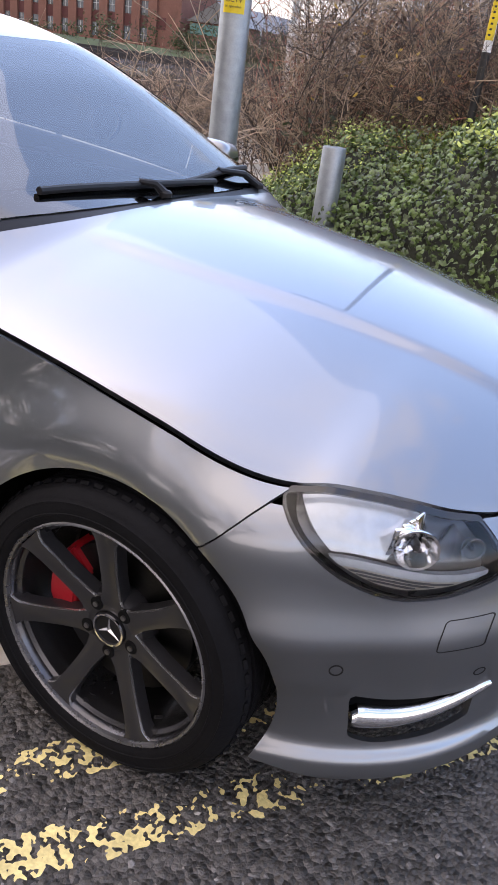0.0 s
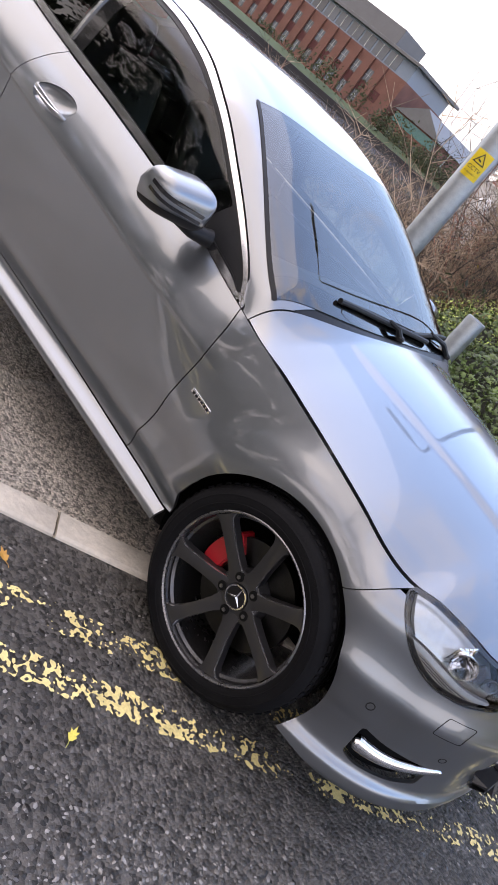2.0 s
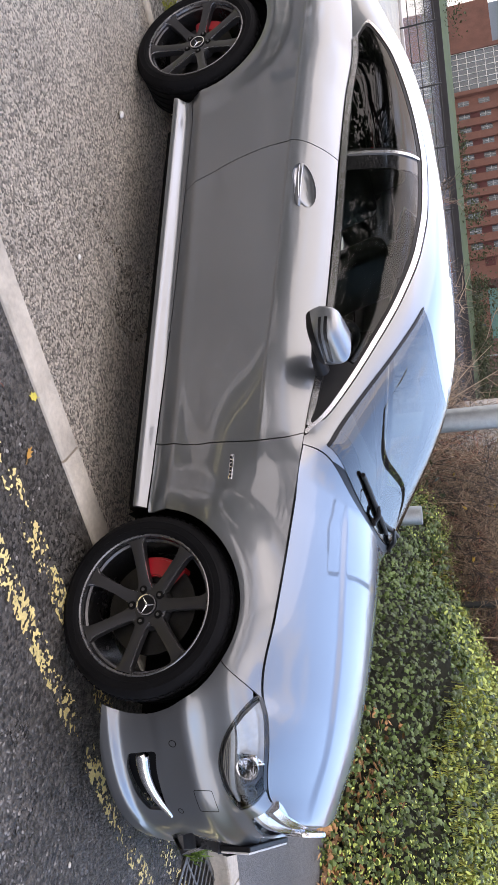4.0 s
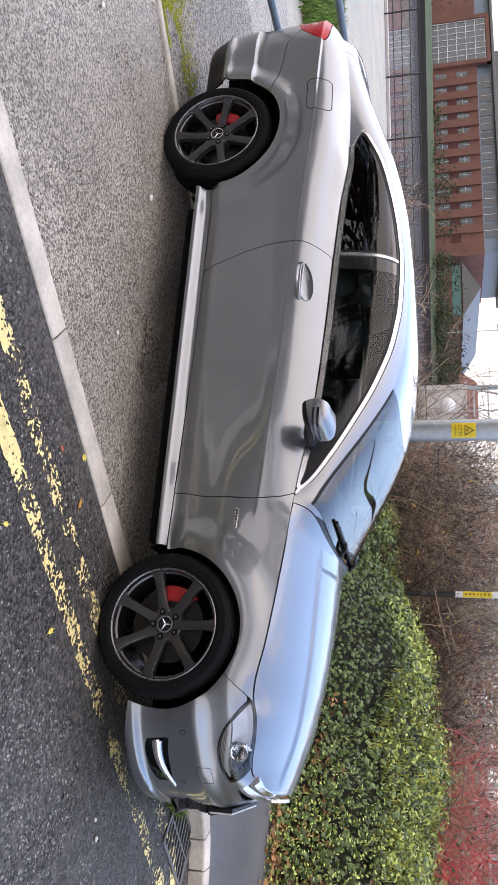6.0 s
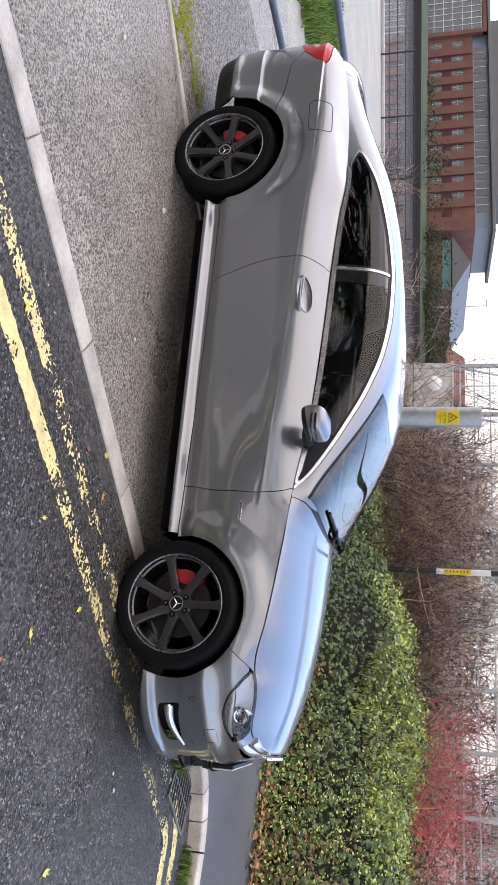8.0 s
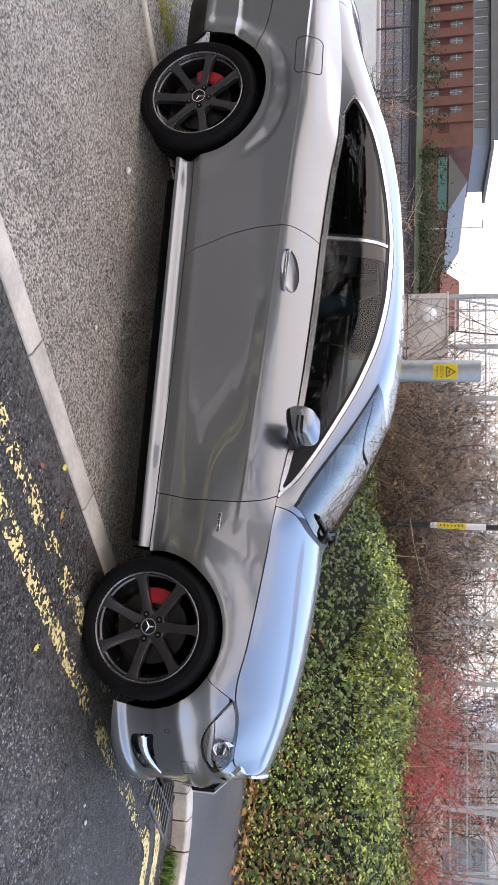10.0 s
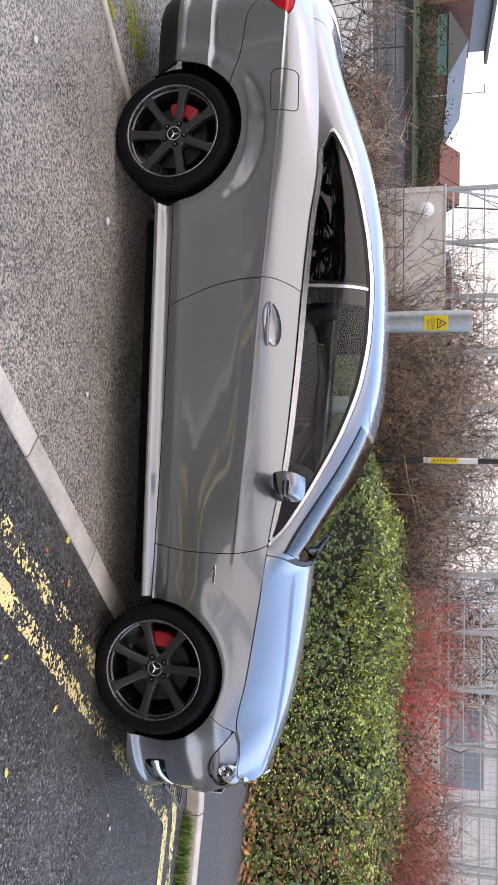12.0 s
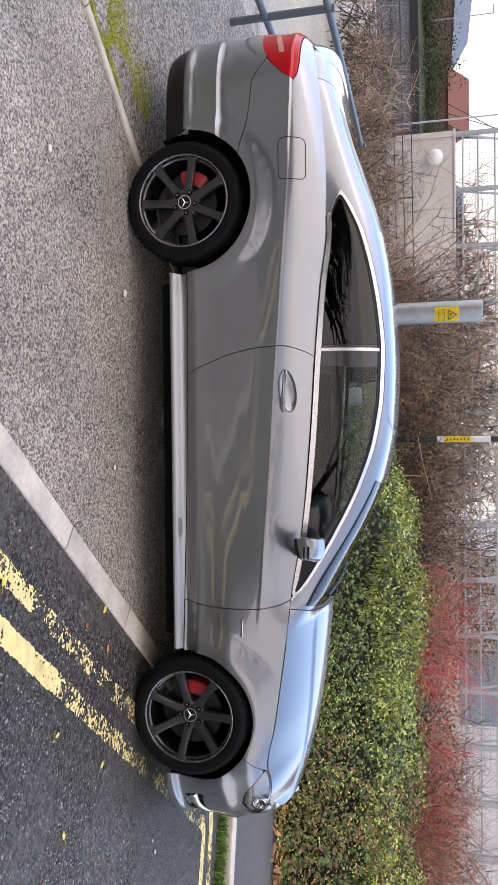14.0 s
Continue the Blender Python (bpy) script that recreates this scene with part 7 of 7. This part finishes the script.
def build_far_wall():
    w = tagged(empty("concrete_wall"), "pale concrete wall with a round lamp and steel fence frames", "wall")
    part("wall_face", box(-11.7, 22.0, -0.1, 14.0, 22.35, 2.44, 0.01), WALLWHITE, w)
    part("wall_cap", box(-11.75, 21.96, 2.445, 14.0, 22.40, 2.52, 0.01), WALLWHITE, w)
    for k in range(11):
        part("pilaster", box(-11.6 + 2.4 * k, 21.93, -0.1, -11.48 + 2.4 * k, 21.995, 2.43, 0.005), WALLWHITE, w)
    bm = bmesh.new()
    bmesh.ops.create_uvsphere(bm, u_segments=20, v_segments=12, radius=0.27)
    part("globe_lamp", bm, WHITEPAINT, w, smooth="all", at=Matrix.Translation((-10.75, 21.70, 1.83)))
    f = tagged(empty("steel_fence"), "galvanised steel frame fence with wire mesh on the wall", "fence")
    x = -11.6
    while x < 14:
        part("frame_post", box(x - 0.07, 22.05, 2.53, x + 0.07, 22.19, 5.3, 0.01), LIGHTGREY, f)
        part("frame_strut", tube([(x, 22.2, 2.6), (x, 23.3, 4.8)], 0.045, 6), LIGHTGREY, f)
        x += 1.9
    for z in (2.75, 3.25, 3.8, 4.35, 4.9, 5.25):
        part("frame_rail", tube([(-11.6, 22.1, z), (14, 22.1, z)], 0.03, 6), LIGHTGREY, f)
    V, F = [], []
    for k in range(130):
        xx = -11.5 + 0.196 * k
        b = len(V)
        V += [(xx - 0.006, 22.16, 2.55), (xx + 0.006, 22.16, 2.55), (xx + 0.006, 22.16, 5.2), (xx - 0.006, 22.16, 5.2)]
        F.append((b, b + 1, b + 2, b + 3))
    for k in range(14):
        zz = 2.6 + 0.19 * k
        b = len(V)
        V += [(-11.6, 22.17, zz - 0.006), (14, 22.17, zz - 0.006), (14, 22.17, zz + 0.006), (-11.6, 22.17, zz + 0.006)]
        F.append((b, b + 1, b + 2, b + 3))
    tagged(from_arrays("wire_mesh", V, F, LIGHTGREY, f), kind="stuff")
    s = tagged(empty("white_shed"), "white clad industrial building beyond the scrub", "building")
    PALE = mat("white cladding", (0.62, 0.63, 0.66), 0.6, var=0.12, scale=0.5)
    part("wall", box(4.0, 30.0, -0.1, 30.0, 44.0, 6.2), PALE, s)
    part("roof", box(3.7, 29.6, 6.2, 30.3, 44.4, 6.5, 0.05), ROOFGREY, s)
    for k in range(10):
        part("cladding_rib", box(5.0 + 2.5 * k, 29.93, 0.0, 5.12 + 2.5 * k, 29.995, 6.15), LIGHTGREY, s)
    part("door_panel", box(8.2, 29.92, 0.0, 11.5, 29.99, 4.6), BLUEPANEL, s)


build_far_wall()


def build_brick_building():
    b = tagged(empty("brick_building", Matrix.Translation((0, 0, 0.9))), "long red brick office building with a glazed top storey", "building")
    x0, x1, y = -126.0, -67.0, 96.0
    part("wall", box(x0, y, 0, x1, y + 14, 7.6), BRICK, b)
    part("top_storey", box(x0 + 0.6, y + 0.7, 7.6, x1 - 0.5, y + 13.3, 10.0), BLUEPANEL, b)
    part("roof", box(x0 - 0.6, y - 0.6, 10.0, x1 + 0.8, y + 14.6, 10.45, 0.05), ROOFGREY, b)
    part("roof", box(x0 + 16, y + 3.5, 10.45, x1 - 8, y + 11, 13.2, 0.05), ROOFGREY, b)
    DARKBRICK = mat("dark red brick panel", (0.085, 0.025, 0.025), 0.8, var=0.25, scale=0.6)
    first = None
    pier = None
    x = -102.0
    while x < -71.5:
        for z in (1.0, 4.3):
            m = Matrix.Translation((x, y - 0.02, z))
            if first is None:
                first = part("window", box(-0.66, -0.05, 0, 0.66, 0.10, 1.75), GLASSB, b, at=m)
                fr = part("window_frame", box(-0.04, -0.09, 0, 0.04, -0.055, 1.75), LIGHTGREY, first)
                fh = part("window_frame", box(-0.66, -0.09, 0.85, 0.66, -0.055, 0.92), LIGHTGREY, first)
            else:
                o = share(first, "window", m, b)
                share(fr, "window_frame", Matrix.Identity(4), o)
                share(fh, "window_frame", Matrix.Identity(4), o)
        mp = Matrix.Translation((x + 1.45, y, 0))
        if pier is None:
            pier = part("pier", box(-0.74, -0.35, 0, 0.74, -0.005, 7.55), BRICK, b, at=mp)
            panel = part("spandrel", box(-0.70, -0.06, 2.78, 0.70, -0.004, 4.27), DARKBRICK, b, "dark red panel between the windows", at=mp @ Matrix.Translation((1.45, 0, 0)))
            tf = part("top_frame", box(-0.05, -0.12, 7.85, 0.05, -0.065, 9.7), WHITEPAINT, b, at=mp @ Matrix.Translation((0, 0.69, 0)))
            tp = part("top_window", box(-1.25, -0.06, 7.85, 1.25, 0.0, 9.7), GLASSB, b, at=mp @ Matrix.Translation((0, 0.69, 0)))
        else:
            share(pier, "pier", mp, b)
            share(panel, "spandrel", mp @ Matrix.Translation((1.45, 0, 0)), b)
            share(tf, "top_frame", mp @ Matrix.Translation((0, 0.69, 0)), b)
            share(tp, "top_window", mp @ Matrix.Translation((0, 0.69, 0)), b)
        x += 2.9
    at = part("atrium", box(-113.5, y - 0.3, 0.2, -104.5, y - 0.02, 9.2), GLASSB, b, "tall glazed entrance hall")
    for k in range(8):
        part("mullion", box(-113.5 + 1.28 * k, y - 0.40, 0.2, -113.42 + 1.28 * k, y - 0.305, 9.2), WHITEPAINT, at)
    for k in range(6):
        part("transom", box(-113.5, y - 0.40, 1.5 + 1.5 * k, -104.5, y - 0.306, 1.58 + 1.5 * k), WHITEPAINT, at)
    part("portal", box(-114.4, y - 0.6, 0, -113.55, y - 0.01, 9.8), BRICK, b)
    part("portal", box(-104.45, y - 0.6, 0, -103.6, y - 0.01, 9.8), BRICK, b)
    part("portal", box(-114.4, y - 0.62, 9.25, -103.6, y - 0.01, 9.85), BRICK, b)

    def gable(name, x0, x1, y0, y1, h, rise, wall_m, roof_m, label, along_x=True, band=None):
        g = tagged(empty(name), label, "building")
        part("wall", box(x0, y0, 0.5, x1, y1, h), wall_m, g)
        ym = (y0 + y1) / 2
        xm = (x0 + x1) / 2
        if along_x:
            vs = [(x0 - .4, y0 - .4, h), (x1 + .4, y0 - .4, h), (x1 + .4, ym, h + rise), (x0 - .4, ym, h + rise), (x0 - .4, y1 + .4, h), (x1 + .4, y1 + .4, h)]
            fs = [(0, 1, 2, 3), (3, 2, 5, 4), (0, 3, 4), (1, 5, 2), (0, 4, 5, 1)]
        else:
            vs = [(x0 - .4, y0 - .4, h), (x0 - .4, y1 + .4, h), (xm, y1 + .4, h + rise), (xm, y0 - .4, h + rise), (x1 + .4, y0 - .4, h), (x1 + .4, y1 + .4, h)]
            fs = [(0, 1, 2, 3), (3, 2, 5, 4), (0, 3, 4), (1, 5, 2), (0, 4, 5, 1)]
        bm = raw(vs, fs)
        bmesh.ops.recalc_face_normals(bm, faces=bm.faces)
        part("roof", bm, roof_m, g)
        if band:
            part("glazing_band", box(x0, y0 - 0.08, h - 1.5, x1, y0 - 0.01, h - 0.2), band, g)
        w0 = None
        x = x0 + 1.2
        while x < x1 - 1:
            m = Matrix.Translation((x, y0 - 0.03, 1.6))
            if w0 is None:
                w0 = part("window", box(-0.5, -0.05, 0, 0.5, 0.0, 1.3), GLASSB, g, at=m)
            else:
                share(w0, "window", m, g)
            x += 2.6
        return g

    gable("hall", -66.0, -57.5, 97, 118, 5.2, 2.6, BRICK, ROOFGREY, "low brick hall with a grey gabled roof", False, TEAL)
    gable("house", -47.5, -41.0, 96, 104, 4.2, 2.8, BRICK, mat("red tile roof", (0.20, 0.075, 0.05), 0.8, var=0.2), "red-roofed brick house on the far bank", True)
    gable("house", -36.0, -26.0, 104, 114, 4.0, 2.4, WALLWHITE, ROOFGREY, "pale rendered house on the far bank", True)
    rw = part("river_wall", box(-260, 0, -1.6, 260, 0.5, 0.75, 0.03), STONEDK)
    rw.matrix_basis = Matrix.Translation((*on_bank(0, 69.6), 0)) @ Matrix.Rotation(math.atan2(BANKD.y, BANKD.x), 4, "Z")
    tagged(rw, "dark stone retaining wall of the far river bank", "wall", kind="structure")


build_brick_building()


def far_trees():
    """Rounded bushes and bare trees on the far bank, as leaf clumps."""
    V, F = [], []
    r = np.random.default_rng(41)
    pos, nor, sz = [], [], []
    for k in range(150):
        al, ac = r.uniform(-120, 70), r.uniform(72, 84)
        cx, cy = on_bank(al, ac)
        if k >= 130:
            cx, cy = r.uniform(-60, -30), r.uniform(84, 95)
        elif cx < -66 and r.uniform() < 0.9:
            continue
        big = r.uniform(0.5, 1.3) if k >= 130 else 1.0 + 0.9 * float(vnoise(cx, cy, 0.09, 12))
        hgt, wid = r.uniform(1.2, 3.6) * big, r.uniform(1.5, 4.0)
        n = 240
        d = r.normal(0, 1, (n, 3))
        d /= np.linalg.norm(d, axis=1, keepdims=True)
        rad = r.uniform(0.5, 1.0, n)[:, None] * (1 + 0.3 * np.sin(d[:, 0:1] * 5 + k))
        q = np.array([cx, cy, 1.0 + hgt * 0.5]) + d * rad * np.array([wid, wid, hgt * 0.55])
        pos.append(q), nor.append(d), sz.append(r.uniform(0.15, 0.42, n))
    P, Fc = leaf_cloud(np.concatenate(pos), np.concatenate(nor), np.concatenate(sz), OVAL_SHAPE, OVAL_FACES, 0.6)
    tagged(from_arrays("far_bushes", P, Fc, FARGREEN), "dark bushes along the far river bank", "bushes", kind="stuff")


far_trees()


def far_poles():
    for x, y, h, arm in ((-33.0, 75.0, 13.0, 1.6), (-52.0, 92.0, 9.0, 1.0)):
        p = tagged(empty("street_lamp", Matrix.Translation((x, y, 0.5))), "tall thin grey street lamp on the far bank", "street lamp")
        part("column", tube([(0, 0, -2.5), (0, 0, h)], [0.11, 0.06], 8), LIGHTGREY, p)
        part("lamp_head", box(-arm, -0.12, h - 0.05, 0.1, 0.12, h + 0.08, 0.03), LIGHTGREY, p)
    p = tagged(empty("crane_mast", Matrix.Translation((-38.0, 92.0, 0.5))), "thin dark mast with stay cables", "mast")
    part("mast", tube([(0, 0, -1), (1.5, 0, 13)], 0.1, 6), IRONBLK, p)
    part("stay", tube([(-4, 0, 0), (1.5, 0, 13)], 0.05, 4), IRONBLK, p)
    part("stay", tube([(-6, 0, 0), (1.2, 0, 11)], 0.05, 4), IRONBLK, p)


far_poles()


# ---- the side of the road behind the viewer, seen only as reflections ----
def bare_tree(x, y, h, seed, spread=0.8):
    r = random.Random(seed)
    t = tagged(empty("bare_tree", Matrix.Translation((x, y, 0))), "leafless street tree with spreading branches", "tree", group="roadside trees")
    V, F = [], []

    def limb(p, d, ln, rad, depth, V, F):
        base, n = len(V), 4
        pts = [p]
        for i in range(n):
            d = (d + Vector((r.gauss(0, 0.16), r.gauss(0, 0.16), r.gauss(0.03, 0.08)))).normalized()
            p = p + d * ln / n
            pts.append(p)
        sides = 6 if rad > 0.05 else 4
        for i, q in enumerate(pts):
            rr = rad * (1 - 0.45 * i / n)
            s = d.cross(Vector((0.31, 0.9, 0.2))).normalized()
            u = d.cross(s)
            for k in range(sides):
                a = 2 * math.pi * k / sides
                V.append(tuple(q + s * rr * math.cos(a) + u * rr * math.sin(a)))
        for i in range(n):
            for k in range(sides):
                F.append((base + i * sides + k, base + i * sides + (k + 1) % sides, base + (i + 1) * sides + (k + 1) % sides, base + (i + 1) * sides + k))
        if depth > 0:
            for k in range(r.choice((3, 4))):
                q = pts[r.randint(2, n)]
                e = (d + Vector((r.gauss(0, spread), r.gauss(0, spread), r.gauss(0.1, 0.4)))).normalized()
                limb(q, e, ln * r.uniform(0.55, 0.8), rad * 0.52, depth - 1, V, F)

    limb(Vector((0, 0, -0.1)), Vector((0, 0, 1)), h * 0.33, h * 0.022, 0, V, F)
    from_arrays("trunk", V, F, BARK, t, smooth=True)
    top = Vector(V[-1])
    V, F = [], []
    for k in range(5):
        a = k * 1.26 + r.uniform(-0.3, 0.3)
        limb(top, Vector((math.cos(a) * 0.7, math.sin(a) * 0.7, 0.8)).normalized(), h * 0.26, h * 0.012, 4, V, F)
    from_arrays("crown", V, F, BARK, t)
    return t


bare_tree(-1.2, -14.0, 14.0, 3)
bare_tree(-4.6, -14.5, 12.0, 5)
# added hedge, never in view: blocks low sky and darkens the car's flank
k = 17000
x = rng.uniform(-48, 44, k)
z = rng.uniform(0, 1, k) ** 0.8
top = 0.7 + 1.6 * ramp01(-3.0, -8.0, x) + (0.5 + 1.0 * ramp01(-3.0, -8.0, x)) * vnoise(x, 0 * x, 0.22, 77) + 1.4 * vnoise(x, 0 * x, 0.9, 78)
p = np.stack([x, -20.5 + rng.normal(0, 0.8, k), z * top], 1)
P, F = leaf_cloud(p, rng.normal(0, 0.7, (k, 3)) + [0, 1, 0.4], rng.uniform(0.45, 0.95, k), OVAL_SHAPE, OVAL_FACES, 0.6)
tagged(from_arrays("roadside_hedge", P, F, FARGREEN), "unseen dark hedge added across the road to darken reflections", "hedge", kind="stuff")


def evergreen(x, y, h, seed):
    """A broad dark evergreen: trunk, limbs and a crown of many leaf clumps with gaps."""
    t = bare_tree(x, y, h, seed)
    t["label"] = "tall dark evergreen tree across the road"
    r = np.random.default_rng(seed)
    pos, nor = [], []
    for k in range(52):
        a, e = r.uniform(0, 6.283), r.uniform(0.18, 0.98)
        rad = h * 0.34 * math.sin(min(1.0, 1.15 - e) * 1.5) * r.uniform(0.4, 1.0)
        c = np.array([rad * math.cos(a), rad * math.sin(a), h * e])
        q = r.normal(0, 1, (150, 3))
        q /= np.linalg.norm(q, axis=1, keepdims=True)
        pos.append(c + q * r.uniform(0.2, 1.0, (150, 1)) * h * 0.085), nor.append(q)
    P, F = leaf_cloud(np.concatenate(pos), np.concatenate(nor), r.uniform(0.18, 0.38, 52 * 150), OVAL_SHAPE, OVAL_FACES, 0.7)
    tagged(from_arrays("leaves", P, F, FARGREEN, t), kind="stuff")


evergreen(-9.5, -16.0, 13.0, 24)
evergreen(-15.0, -16.5, 13.0, 21)
evergreen(-21.0, -15.0, 16.0, 22)
evergreen(-30.0, -17.0, 15.0, 25)
